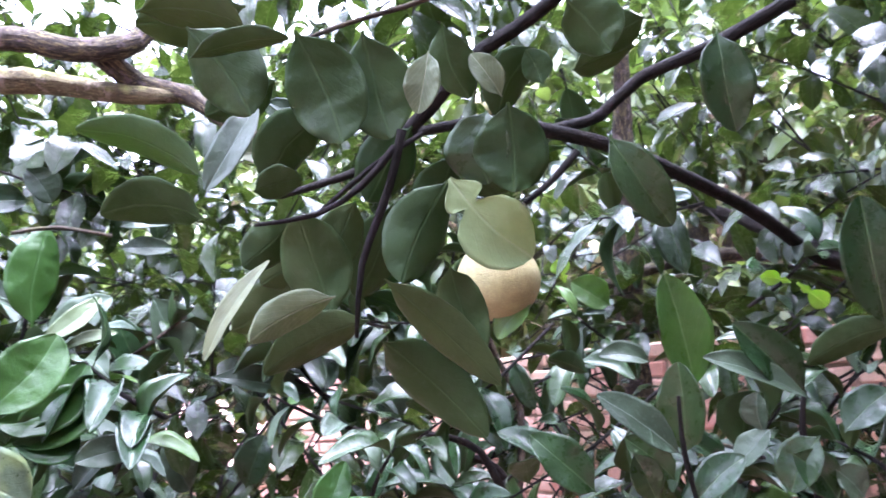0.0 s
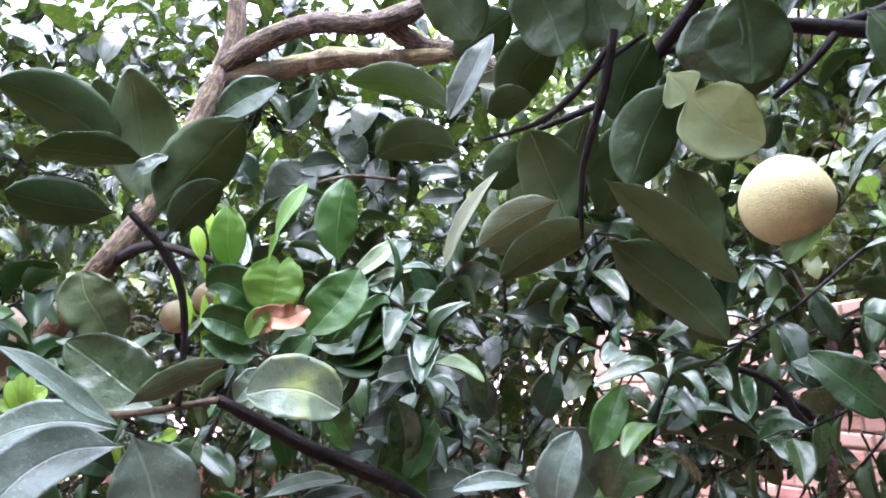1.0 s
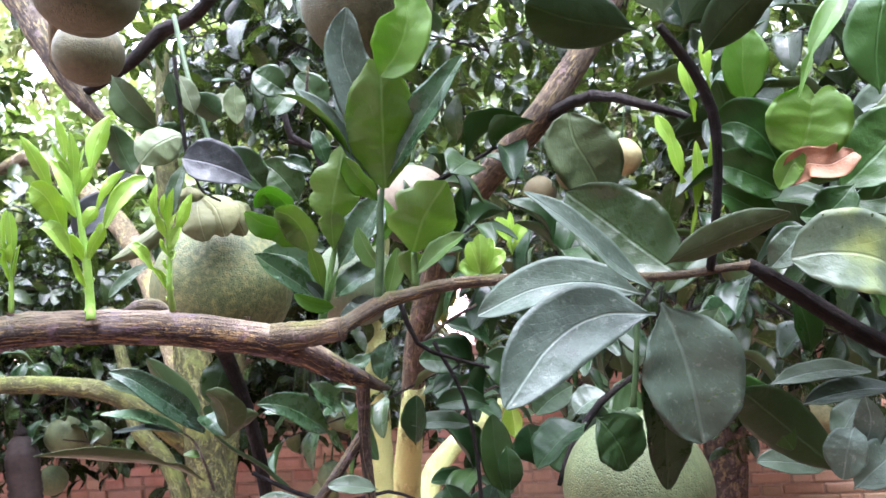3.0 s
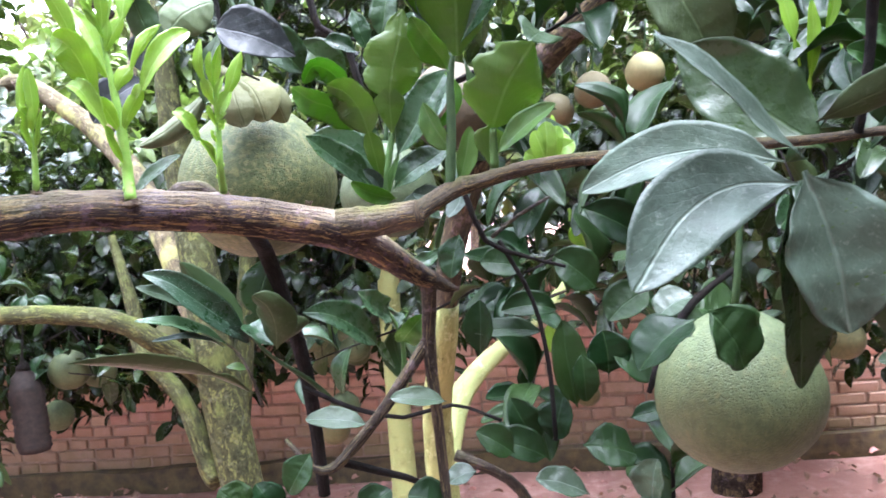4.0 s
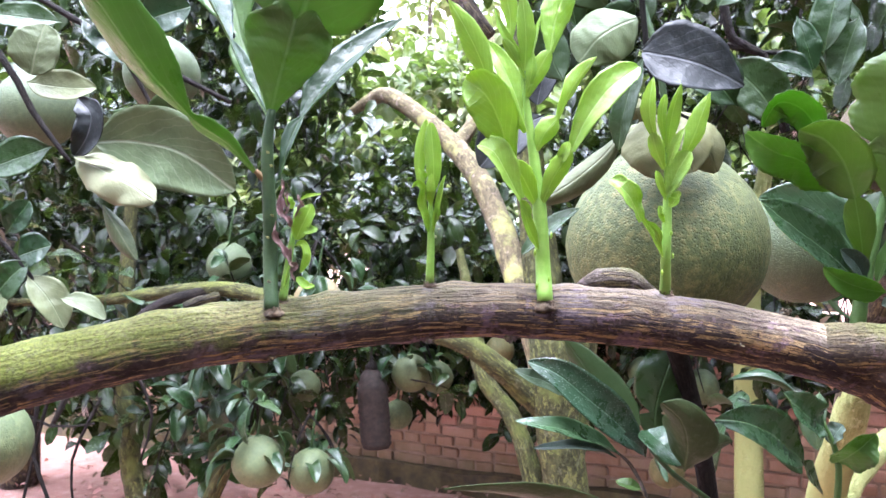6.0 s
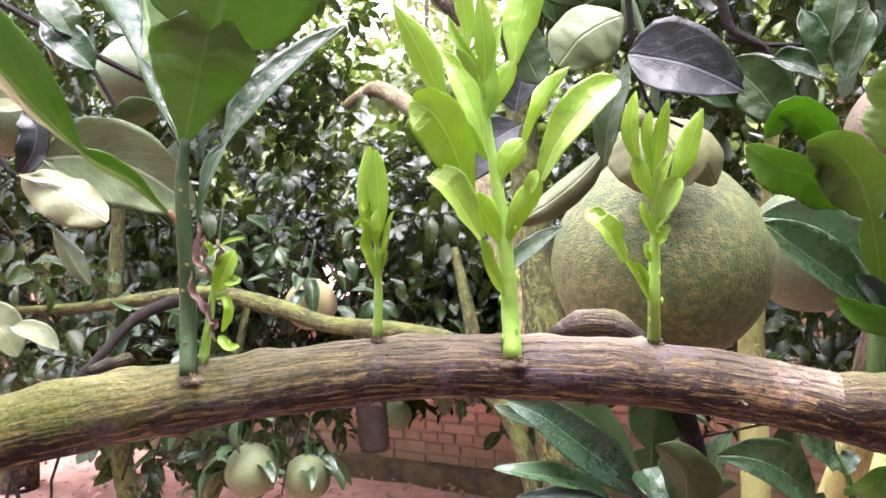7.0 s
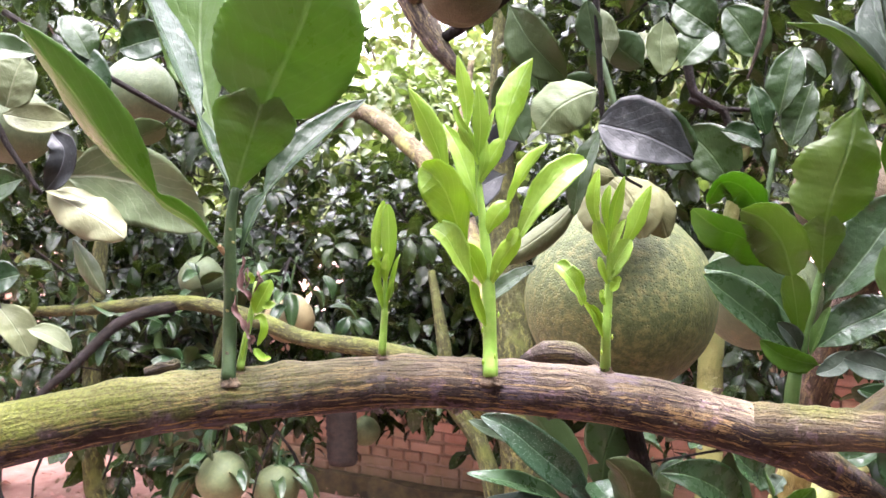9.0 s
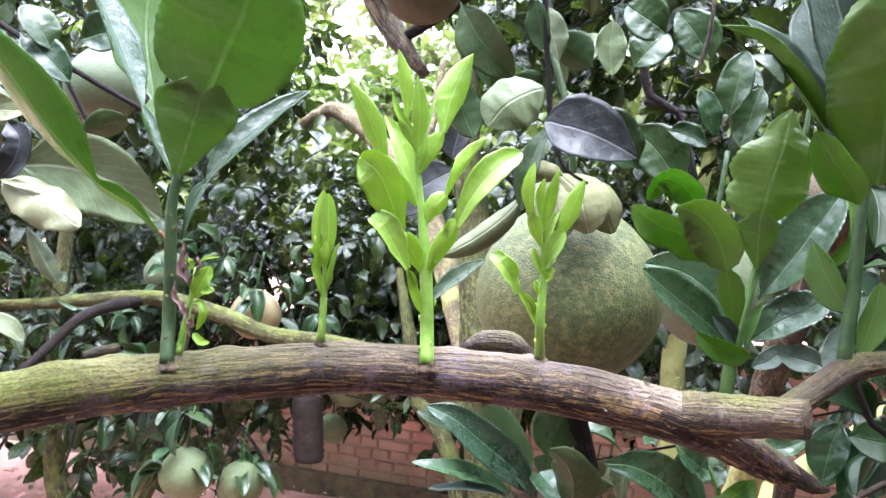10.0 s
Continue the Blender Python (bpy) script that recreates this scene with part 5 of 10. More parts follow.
# ---- the near branch ----
branch = tagged(new("pomelo_branch"), "near pomelo branch with mossy bark and fresh upright shoots", "branch")
branch.location = (0, 0, 0)
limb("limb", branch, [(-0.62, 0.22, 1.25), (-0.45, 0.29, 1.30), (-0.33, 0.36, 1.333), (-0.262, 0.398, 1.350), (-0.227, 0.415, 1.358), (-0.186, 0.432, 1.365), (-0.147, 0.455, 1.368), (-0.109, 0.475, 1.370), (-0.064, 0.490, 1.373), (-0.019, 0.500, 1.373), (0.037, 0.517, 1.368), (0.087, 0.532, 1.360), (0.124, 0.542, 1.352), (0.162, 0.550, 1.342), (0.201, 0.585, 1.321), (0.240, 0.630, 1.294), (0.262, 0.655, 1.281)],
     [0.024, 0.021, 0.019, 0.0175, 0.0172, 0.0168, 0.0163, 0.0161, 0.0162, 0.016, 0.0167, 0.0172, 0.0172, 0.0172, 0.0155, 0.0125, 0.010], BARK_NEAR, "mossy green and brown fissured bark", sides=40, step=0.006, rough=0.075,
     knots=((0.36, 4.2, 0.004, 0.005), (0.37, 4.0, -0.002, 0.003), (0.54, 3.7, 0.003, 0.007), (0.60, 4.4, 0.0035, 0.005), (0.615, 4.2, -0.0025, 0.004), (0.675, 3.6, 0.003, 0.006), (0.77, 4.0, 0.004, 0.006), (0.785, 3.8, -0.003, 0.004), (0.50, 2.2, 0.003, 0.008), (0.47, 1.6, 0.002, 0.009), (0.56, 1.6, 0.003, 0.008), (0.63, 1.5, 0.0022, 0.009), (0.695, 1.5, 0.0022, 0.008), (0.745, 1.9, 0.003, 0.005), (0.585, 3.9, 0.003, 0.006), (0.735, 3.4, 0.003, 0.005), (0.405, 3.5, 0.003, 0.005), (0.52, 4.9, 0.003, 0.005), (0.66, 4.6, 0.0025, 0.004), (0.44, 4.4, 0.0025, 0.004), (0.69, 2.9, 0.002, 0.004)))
limb("cut_stub", branch, [(0.125, 0.543, 1.351), (0.160, 0.546, 1.346), (0.195, 0.542, 1.347), (0.214, 0.533, 1.349), (0.234, 0.521, 1.351)], [0.0150, 0.0150, 0.0138, 0.0132, 0.0125], BARK_STUB, "sawn-off stub", sides=28, step=0.004, rough=0.09, knots=((0.50, 1.2, 0.0025, 0.004), (0.52, 3.0, 0.002, 0.005), (0.51, 5.0, 0.002, 0.005)))
limb("side_branch", branch, [(0.215, 0.545, 1.343), (0.235, 0.562, 1.350), (0.265, 0.585, 1.364), (0.286, 0.602, 1.372), (0.327, 0.598, 1.381), (0.362, 0.575, 1.388), (0.403, 0.540, 1.390), (0.451, 0.490, 1.388), (0.494, 0.430, 1.387), (0.531, 0.395, 1.385), (0.60, 0.405, 1.389), (0.635, 0.42, 1.39)],
     [0.007, 0.009, 0.0095, 0.009, 0.0078, 0.0072, 0.0063, 0.0058, 0.005, 0.0042, 0.004, 0.005], BARK_STUB, "thin brown side branch", sides=16, step=0.01, rough=0.08, knots=((0.2, 1.5, 0.003, 0.006), (0.62, 1.4, 0.003, 0.008)))
limb("twig", branch, [(0.262, 0.655, 1.283), (0.264, 0.675, 1.25), (0.263, 0.69, 1.20), (0.268, 0.70, 1.12), (0.272, 0.705, 1.02), (0.275, 0.71, 0.92)], [0.009, 0.008, 0.0075, 0.0065, 0.0055, 0.004], BARK_BROWN, sides=12, step=0.015, rough=0.1)
limb("twig", branch, [(0.262, 0.69, 1.21), (0.21, 0.70, 1.14), (0.165, 0.71, 1.09), (0.145, 0.713, 1.075), (0.125, 0.715, 1.08), (0.10, 0.73, 1.11)], [0.007, 0.0065, 0.006, 0.006, 0.004, 0.0025], BARK_BROWN, sides=12, step=0.015, rough=0.1)
limb("twig", branch, [(0.262, 0.655, 1.283), (0.285, 0.665, 1.269), (0.297, 0.668, 1.266)], [0.009, 0.006, 0.0015], BARK_BROWN, sides=12, step=0.01)
limb("twig", branch, [(0.155, 0.713, 1.083), (0.20, 0.73, 1.06), (0.25, 0.76, 1.03), (0.30, 0.79, 0.98)], [0.005, 0.0045, 0.004, 0.003], BARK_DARK, sides=10, step=0.02)
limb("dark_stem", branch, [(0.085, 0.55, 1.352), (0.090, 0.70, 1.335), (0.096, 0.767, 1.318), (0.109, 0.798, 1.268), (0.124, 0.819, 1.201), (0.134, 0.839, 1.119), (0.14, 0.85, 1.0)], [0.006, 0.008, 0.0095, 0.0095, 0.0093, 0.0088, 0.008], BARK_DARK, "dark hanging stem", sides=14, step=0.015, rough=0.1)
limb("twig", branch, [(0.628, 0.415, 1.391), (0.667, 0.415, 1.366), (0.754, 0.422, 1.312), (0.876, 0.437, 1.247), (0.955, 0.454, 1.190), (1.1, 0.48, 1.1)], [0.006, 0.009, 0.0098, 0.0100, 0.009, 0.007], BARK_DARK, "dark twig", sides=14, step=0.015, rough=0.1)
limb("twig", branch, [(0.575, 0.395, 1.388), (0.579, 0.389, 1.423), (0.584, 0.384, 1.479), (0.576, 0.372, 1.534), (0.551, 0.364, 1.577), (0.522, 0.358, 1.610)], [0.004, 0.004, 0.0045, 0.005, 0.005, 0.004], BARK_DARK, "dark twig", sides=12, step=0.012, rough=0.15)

for n, (x, y, z) in enumerate(((-0.227, 0.400, 1.352), (-0.186, 0.420, 1.352), (-0.147, 0.448, 1.353), (-0.085, 0.470, 1.366), (-0.064, 0.480, 1.358), (-0.019, 0.492, 1.358), (0.037, 0.508, 1.353), (0.075, 0.514, 1.360), (0.110, 0.524, 1.352), (0.062, 0.524, 1.380), (0.140, 0.540, 1.368))):
    crumbs(branch, (x, y, z), 0.0018 + 0.0008 * (n % 3), 40 + n)

# ---- upper limbs overhead ----
high_branch = tagged(new("overhead_branch"), "dark overhead branch of a pomelo tree hung with fruit", "branch")
limb("limb", high_branch, [(-0.52, 1.40, 2.28), (-0.40, 1.341, 2.13), (-0.28, 1.276, 1.968), (-0.218, 1.22, 1.851), (-0.165, 1.194, 1.757), (-0.12, 1.19, 1.70)], [0.042, 0.038, 0.031, 0.024, 0.018, 0.008], BARK_BROWN, sides=16, step=0.02, rough=0.1)
limb("limb", high_branch, [(-0.195, 1.19, 1.82), (-0.17, 1.11, 1.904), (-0.141, 1.056, 1.973), (-0.12, 1.02, 2.1)], [0.013, 0.0145, 0.014, 0.012], BARK_TAN, sides=12, step=0.02)
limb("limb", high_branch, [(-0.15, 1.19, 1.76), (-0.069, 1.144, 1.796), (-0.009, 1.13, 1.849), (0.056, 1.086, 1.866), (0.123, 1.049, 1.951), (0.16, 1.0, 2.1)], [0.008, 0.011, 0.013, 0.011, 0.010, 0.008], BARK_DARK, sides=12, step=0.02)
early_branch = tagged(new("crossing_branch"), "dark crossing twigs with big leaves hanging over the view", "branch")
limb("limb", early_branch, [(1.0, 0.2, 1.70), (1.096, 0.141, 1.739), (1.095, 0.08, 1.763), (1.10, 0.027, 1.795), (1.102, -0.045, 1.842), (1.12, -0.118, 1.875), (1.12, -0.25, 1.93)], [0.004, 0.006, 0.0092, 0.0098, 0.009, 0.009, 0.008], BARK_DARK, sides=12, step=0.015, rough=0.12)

# ---- pomelos ----
pomelo((0.094, 0.835, 1.402), 0.190, PEEL_BIG, "large green pomelo with pitted mottled peel behind the branch", ((0.0, 0.0, 0.03), (-0.01, 0.01, 0.09), (-0.03, 0.03, 0.16), (-0.06, 0.12, 0.3)), 0.08, 0, neck=0.24)
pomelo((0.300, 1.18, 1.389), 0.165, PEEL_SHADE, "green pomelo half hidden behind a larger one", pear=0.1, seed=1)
pomelo((0.425, 1.20, 1.530), 0.155, PEEL_TAN, "dull tan pomelo among young shoots", pear=0.1, seed=2)
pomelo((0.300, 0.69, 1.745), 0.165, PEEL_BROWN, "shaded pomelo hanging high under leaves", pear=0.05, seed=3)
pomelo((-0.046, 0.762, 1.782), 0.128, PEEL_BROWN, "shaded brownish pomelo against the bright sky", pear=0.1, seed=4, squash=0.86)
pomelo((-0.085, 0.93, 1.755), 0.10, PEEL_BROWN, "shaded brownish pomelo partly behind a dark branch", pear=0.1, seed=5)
pomelo((0.565, 0.575, 1.140), 0.172, PEEL_GREEN, "large green pomelo hanging under glossy leaves", pear=0.12, seed=6)
pomelo((1.41, 0.13, 1.602), 0.138, PEEL_RIPE, "ripe pale yellow pomelo lit by the sky", pear=0.08, seed=7)
pomelo((-0.967, 1.147, 1.089), 0.16, PEEL_GREEN, "green pomelo low beside the branch", pear=0.1, seed=8)
pomelo((-0.86, 1.55, 1.755), 0.155, PEEL_SHADE, "green pomelo with leaf shade put into its peel", pear=0.15, seed=9)
pomelo((-1.066, 1.433, 1.674), 0.16, PEEL_SHADE, "green pomelo with leaf shade put into its peel", pear=0.1, seed=10)
pomelo((1.141, 2.61, 1.677), 0.13, PEEL_YELLOW, "pale pomelo of a hanging pair", pear=0.05, seed=11)
pomelo((1.25, 2.52, 1.735), 0.135, PEEL_YELLOW, "pale pomelo of a hanging pair", pear=0.05, seed=12)
pomelo((1.42, 2.45, 1.78), 0.14, PEEL_RIPE, "pale yellow pomelo among dark leaves", pear=0.05, seed=13)
for n, (at, wide, pl) in enumerate((((-0.698, 2.986, 0.865), 0.15, PEEL_GREEN), ((-0.62, 3.10, 0.83), 0.13, PEEL_GREEN), ((-0.78, 3.08, 0.68), 0.12, PEEL_GREEN), ((-0.40, 3.35, 0.90), 0.125, PEEL_DULL), ((-1.20, 2.508, 1.313), 0.15, PEEL_SHADE),
                                    ((-0.848, 2.404, 1.197), 0.16, PEEL_YELLOW), ((-1.215, 3.187, 0.765), 0.14, PEEL_GREEN), ((-1.80, 2.80, 0.74), 0.135, PEEL_DULL), ((-0.968, 2.193, 0.746), 0.155, PEEL_GREEN), ((-0.87, 2.36, 0.67), 0.145, PEEL_GREEN),
                                    ((0.14, 3.85, 0.70), 0.13, PEEL_GREEN), ((0.266, 3.22, 0.454), 0.14, PEEL_DULL), ((0.42, 3.6, 0.70), 0.125, PEEL_GREEN), ((1.45, 3.3, 0.44), 0.12, PEEL_DULL), ((2.037, 2.294, 0.78), 0.15, PEEL_DULL),
                                    ((3.0, 0.15, 1.93), 0.14, PEEL_DULL), ((3.2, 0.7, 1.85), 0.14, PEEL_RIPE), ((2.8, 0.9, 2.42), 0.13, PEEL_RIPE))):
    pomelo(at, wide, pl, "green pomelo hanging among the leaves" if pl is PEEL_GREEN else "pale pomelo hanging among the leaves", pear=0.08, seed=20 + n)

for n, (at, wide) in enumerate((((0.170, 2.867, 0.904), 0.115), ((0.205, 2.80, 0.915), 0.11), ((0.252, 2.848, 0.855), 0.115), ((0.350, 2.823, 0.865), 0.125), ((0.30, 2.90, 0.62), 0.12))):
    pomelo(at, wide, PEEL_GREEN, "green pomelo of a hanging cluster", pear=0.06, seed=50 + n)

# ---- fallen leaves and the wrapped bundle ----
def litter(count):
    lot = random.Random(4)
    poses = []
    for _ in range(count):
        x, y = lot.uniform(-3.5, 3.2), lot.uniform(0.2, 4.4)
        if y > 4.0 - 0.28 * x:
            continue
        turn, size = lot.uniform(0, 6.3), lot.uniform(0.03, 0.065)
        a = Vector((x, y, 0.026 + lot.uniform(0, 0.012)))
        poses.append(leaf_pose(a, a + Vector((math.cos(turn), math.sin(turn), lot.uniform(-0.05, 0.25))) * size, size * 0.45, (lot.uniform(-0.4, 0.4), lot.uniform(-0.4, 0.4), 1)))
    tagged(many_leaves("fallen_leaves", poses, LITTER, "crumpled"), "dry fallen leaves scattered over the earth", "leaves")


litter(2600)


def bundle(top, bottom, wide):
    """A fruit wrapped in brown sheeting, tied at its neck: folds run round it."""
    a, b = Vector(top), Vector(bottom)
    ob = tagged(new("wrapped_bundle"), "long brown wrapped bundle hanging from the tree", "bundle")
    ob.location = a
    long = (b - a).length
    verts, faces, rows, sides = [], [], 26, 20
    for i in range(rows + 1):
        s = i / rows
        r = wide / 2 * (0.55 + 0.55 * min(1, s * 4)) * (1.0 if s < 0.93 else math.sqrt(max(0.02, 1 - ((s - 0.93) / 0.07) ** 2)))
        if s < 0.05:
            r = wide * 0.22
        for k in range(sides):
            t = 2 * math.pi * k / sides
            fold = 1 + 0.05 * math.sin(s * 75 + 2.5 * math.sin(t)) + 0.07 * noise.noise(Vector((math.cos(t), math.sin(t), s * 7)))
            p = (b - a) * s + Vector((math.cos(t) * r * fold, math.sin(t) * r * fold, 0))
            verts.append(p)
    for i in range(rows):
        for k in range(sides):
            j = (k + 1) % sides
            faces.append((i * sides + k, i * sides + j, (i + 1) * sides + j, (i + 1) * sides + k))
    faces += [tuple(range(sides)), tuple(reversed(range(rows * sides, (rows + 1) * sides)))]
    child("wrapping", mesh_from("wrapping", verts, faces, WRAP), ob)
    limb("tie", ob, [(0, 0, -0.005), (0.004, 0, 0.015), (0.0, 0.0, 0.035), (0.01, 0.02, 0.16)], [0.026, 0.016, 0.005, 0.0025], BARK_DARK, "dark tied neck", sides=10, step=0.01)


def dressed(parent, fruit, wide, count, size, seed):
    """Leaves and the twig that hang about a fruit."""
    lot = random.Random(seed)
    c = Vector(fruit)
    for n in range(count):
        turn = lot.uniform(0, 2 * math.pi)
        out = Vector((math.cos(turn), math.sin(turn), 0))
        base = c + out * (wide * lot.uniform(0.25, 0.6)) + Vector((0, 0, wide * lot.uniform(0.1, 0.65)))
        tip = base + (out * lot.uniform(0.4, 1) + Vector((lot.uniform(-0.3, 0.3), lot.uniform(-0.3, 0.3), lot.uniform(-0.9, 0.2)))).normalized() * size * lot.uniform(0.7, 1.2)
        leaf(parent, tuple(base), tuple(tip), size * lot.uniform(0.38, 0.5), (out.x * 0.7, out.y * 0.7, 1), ("plain", "folded", "curled")[n % 3], upper=LEAF_MID if n % 6 == 5 else LEAF_TOP)
    for n in range(3):
        turn = lot.uniform(0, 6.3)
        q = c + Vector((math.cos(turn) * wide * 0.7, math.sin(turn) * wide * 0.7, -0.02))
        limb("twig", parent, [tuple(c + Vector((0, 0, wide * 0.9 + 0.05))), tuple(c.lerp(q, 0.6) + Vector((0, 0, wide * 0.75))), tuple(q)], [0.004, 0.0035, 0.0015], BARK_DARK, sides=6, step=0.03)


fruit_twig = tagged(new("leafy_twig"), "low hanging twig with leaves round green pomelos", "twig")
dressed(fruit_twig, (-0.968, 2.193, 0.746), 0.155, 15, 0.10, 3)
dressed(fruit_twig, (-0.87, 2.36, 0.67), 0.145, 12, 0.10, 4)
inner_twig = tagged(new("leafy_twig"), "shaded twig with leaves round hanging pomelos", "twig")
dressed(inner_twig, (-0.698, 2.986, 0.865), 0.15, 12, 0.10, 5)
dressed(inner_twig, (0.25, 2.85, 0.88), 0.2, 16, 0.09, 9)
dressed(inner_twig, (-0.848, 2.404, 1.197), 0.16, 8, 0.10, 6)
high_fruit_twig = tagged(new("leafy_twig"), "twig with dark leaves over high shaded pomelos", "twig")
dressed(high_fruit_twig, (0.300, 0.69, 1.80), 0.165, 4, 0.09, 11)
dressed(high_fruit_twig, (-0.046, 0.762, 1.846), 0.122, 2, 0.08, 12)


bundle((-0.83, 2.90, 0.905), (-0.805, 2.86, 0.60), 0.105)
limb("knot", branch, [(0.016, 0.556, 1.380), (0.032, 0.553, 1.386), (0.050, 0.552, 1.386), (0.068, 0.556, 1.376)], [0.003, 0.008, 0.008, 0.003], BARK_BROWN, "dried brown scar", sides=16, step=0.004, rough=0.15)
# ---- shoots on the near branch ----
# the older dark shoot with broad winged leaves
shoot = limb("shoot", branch, [(-0.1436, 0.4441, 1.3794), (-0.1478, 0.4544, 1.4056), (-0.1479, 0.4553, 1.4303), (-0.1487, 0.4560, 1.4550), (-0.1485, 0.4567, 1.4735), (-0.1462, 0.4578, 1.4904)], [0.0042, 0.0040, 0.0039, 0.0035, 0.0032, 0.0023], SHOOT_DARK, "older dark green shoot", sides=14, step=0.004, rough=0.06)
scar(shoot, (-0.1436, 0.4441, 1.3794), 0.0042, 1)
blade(shoot, [(-0.1463, 0.4571, 1.4887), (-0.1402, 0.4538, 1.5046), (-0.1330, 0.4507, 1.5218), (-0.1270, 0.4484, 1.5368)], 0.0501, (-0.44, 0.83, 0.33), "wing", LEAF_MID, LEAF_MID, cup=0.3, tooth=0.01, label="heart-shaped wing of a leaf stalk")
blade(shoot, [(-0.1283, 0.4531, 1.5333), (-0.1192, 0.4505, 1.5519), (-0.1049, 0.4439, 1.5744), (-0.0939, 0.4377, 1.5972), (-0.0872, 0.4349, 1.6257)], 0.0850, (-0.42, 0.84, 0.35), "cordate", LEAF_MID, LEAF_MID, cup=0.25, wave=0.02, tooth=0.008, label="broad leaf blade above a heart-shaped wing")
blade(shoot, [(-0.1506, 0.4600, 1.4890), (-0.1668, 0.4632, 1.5191), (-0.1863, 0.4672, 1.5596), (-0.2055, 0.4692, 1.5989), (-0.2211, 0.4695, 1.6317)], 0.0292, (0.84, -0.32, 0.44), "winged", LEAF_SHEEN, LEAF_MID, cup=0.9, cup_far=0.5, tooth=0.012)
blade(shoot, [(-0.1534, 0.4696, 1.4895), (-0.1761, 0.4876, 1.5368), (-0.1912, 0.5018, 1.5835), (-0.1952, 0.5128, 1.6279), (-0.1924, 0.5250, 1.6703)], 0.0510, (-0.10, 0.95, -0.31), "winged", LEAF_MID, LEAF_MID, cup=-0.4, tooth=0.012)
blade(shoot, [(-0.1547, 0.4529, 1.4550), (-0.1643, 0.4395, 1.4698), (-0.1753, 0.4247, 1.4814), (-0.1911, 0.4074, 1.5060), (-0.2083, 0.3902, 1.5386), (-0.2271, 0.3777, 1.5680)], 0.0392, (0.17, 0.77, 0.62), "winged", LEAF_MID, LEAF_MID, cup=0.45, wave=0.015, tooth=0.01)
blade(shoot, [(-0.1441, 0.4608, 1.4511), (-0.1411, 0.4661, 1.4688), (-0.1357, 0.4738, 1.4863), (-0.1202, 0.4877, 1.5121), (-0.1009, 0.5012, 1.5335), (-0.0828, 0.5122, 1.5506)], 0.0278, (-0.21, -0.81, 0.55), "winged", LEAF_TOP, LEAF_MID, cup=0.7, wave=0.02, tooth=0.01)
twig = limb("joint", shoot, [(-0.1547, 0.4530, 1.4563), (-0.1522, 0.4543, 1.4532), (-0.1490, 0.4558, 1.4500)], [0.0014, 0.0018, 0.0022], LEAF_DRY, "reddish scarred leaf joint", sides=14, step=0.004, rough=0.06)
twig = limb("lenticel", shoot, [(-0.1444, 0.4488, 1.4589), (-0.1435, 0.4490, 1.4583), (-0.1426, 0.4491, 1.4577)], [0.0003, 0.0009, 0.0003], BARK_TAN, "", sides=14, step=0.004, rough=0.06)
twig = limb("lenticel", shoot, [(-0.1462, 0.4488, 1.4664), (-0.1453, 0.4489, 1.4658), (-0.1444, 0.4491, 1.4652)], [0.0003, 0.0009, 0.0003], BARK_TAN, "", sides=14, step=0.004, rough=0.06)
twig = limb("lenticel", shoot, [(-0.1468, 0.4470, 1.4195), (-0.1459, 0.4471, 1.4189), (-0.1450, 0.4473, 1.4183)], [0.0003, 0.0009, 0.0003], BARK_TAN, "", sides=14, step=0.004, rough=0.06)
twig = limb("lenticel", shoot, [(-0.1442, 0.4479, 1.4316), (-0.1433, 0.4480, 1.4310), (-0.1424, 0.4482, 1.4304)], [0.0003, 0.0009, 0.0003], BARK_TAN, "", sides=14, step=0.004, rough=0.06)
twig = limb("lenticel", shoot, [(-0.1464, 0.4462, 1.3953), (-0.1455, 0.4463, 1.3947), (-0.1446, 0.4465, 1.3941)], [0.0003, 0.0009, 0.0003], BARK_TAN, "", sides=14, step=0.004, rough=0.06)
# the little shoot with withered leaves beside it
shoot_small = limb("shoot", branch, [(-0.1405, 0.4525, 1.3835), (-0.1394, 0.4556, 1.3964), (-0.1365, 0.4567, 1.4123), (-0.1345, 0.4575, 1.4243), (-0.1334, 0.4581, 1.4355)], [0.0025, 0.0021, 0.0018, 0.0015, 0.0010], SHOOT_GREEN, "withered little shoot", sides=14, step=0.004, rough=0.06)
scar(shoot_small, (-0.1405, 0.4525, 1.3835), 0.0025, 2)
blade(shoot_small, [(-0.1309, 0.4557, 1.4385), (-0.1246, 0.4540, 1.4413), (-0.1175, 0.4555, 1.4422)], 0.0025, (-0.13, -0.89, 0.43), "narrow", LEAF_YOUNG, LEAF_YOUNG, cup=0.9)
blade(shoot_small, [(-0.1337, 0.4550, 1.4349), (-0.1349, 0.4518, 1.4383), (-0.1359, 0.4517, 1.4417)], 0.0055, (0.80, -0.60, -0.03), "round", LEAF_YOUNG, LEAF_YOUNG, cup=0.5, wave=0.06)
blade(shoot_small, [(-0.1325, 0.4547, 1.4174), (-0.1282, 0.4527, 1.4248), (-0.1249, 0.4526, 1.4309), (-0.1225, 0.4543, 1.4368)], 0.0105, (0.08, -0.99, -0.06), "round", LEAF_YOUNG, LEAF_YOUNG, cup=0.5, wave=0.07)
blade(shoot_small, [(-0.1267, 0.4530, 1.4220), (-0.1226, 0.4518, 1.4221), (-0.1201, 0.4544, 1.4235)], 0.0061, (0.11, -0.91, 0.39), "round", LEAF_YOUNG, LEAF_YOUNG, cup=0.9, wave=0.06)
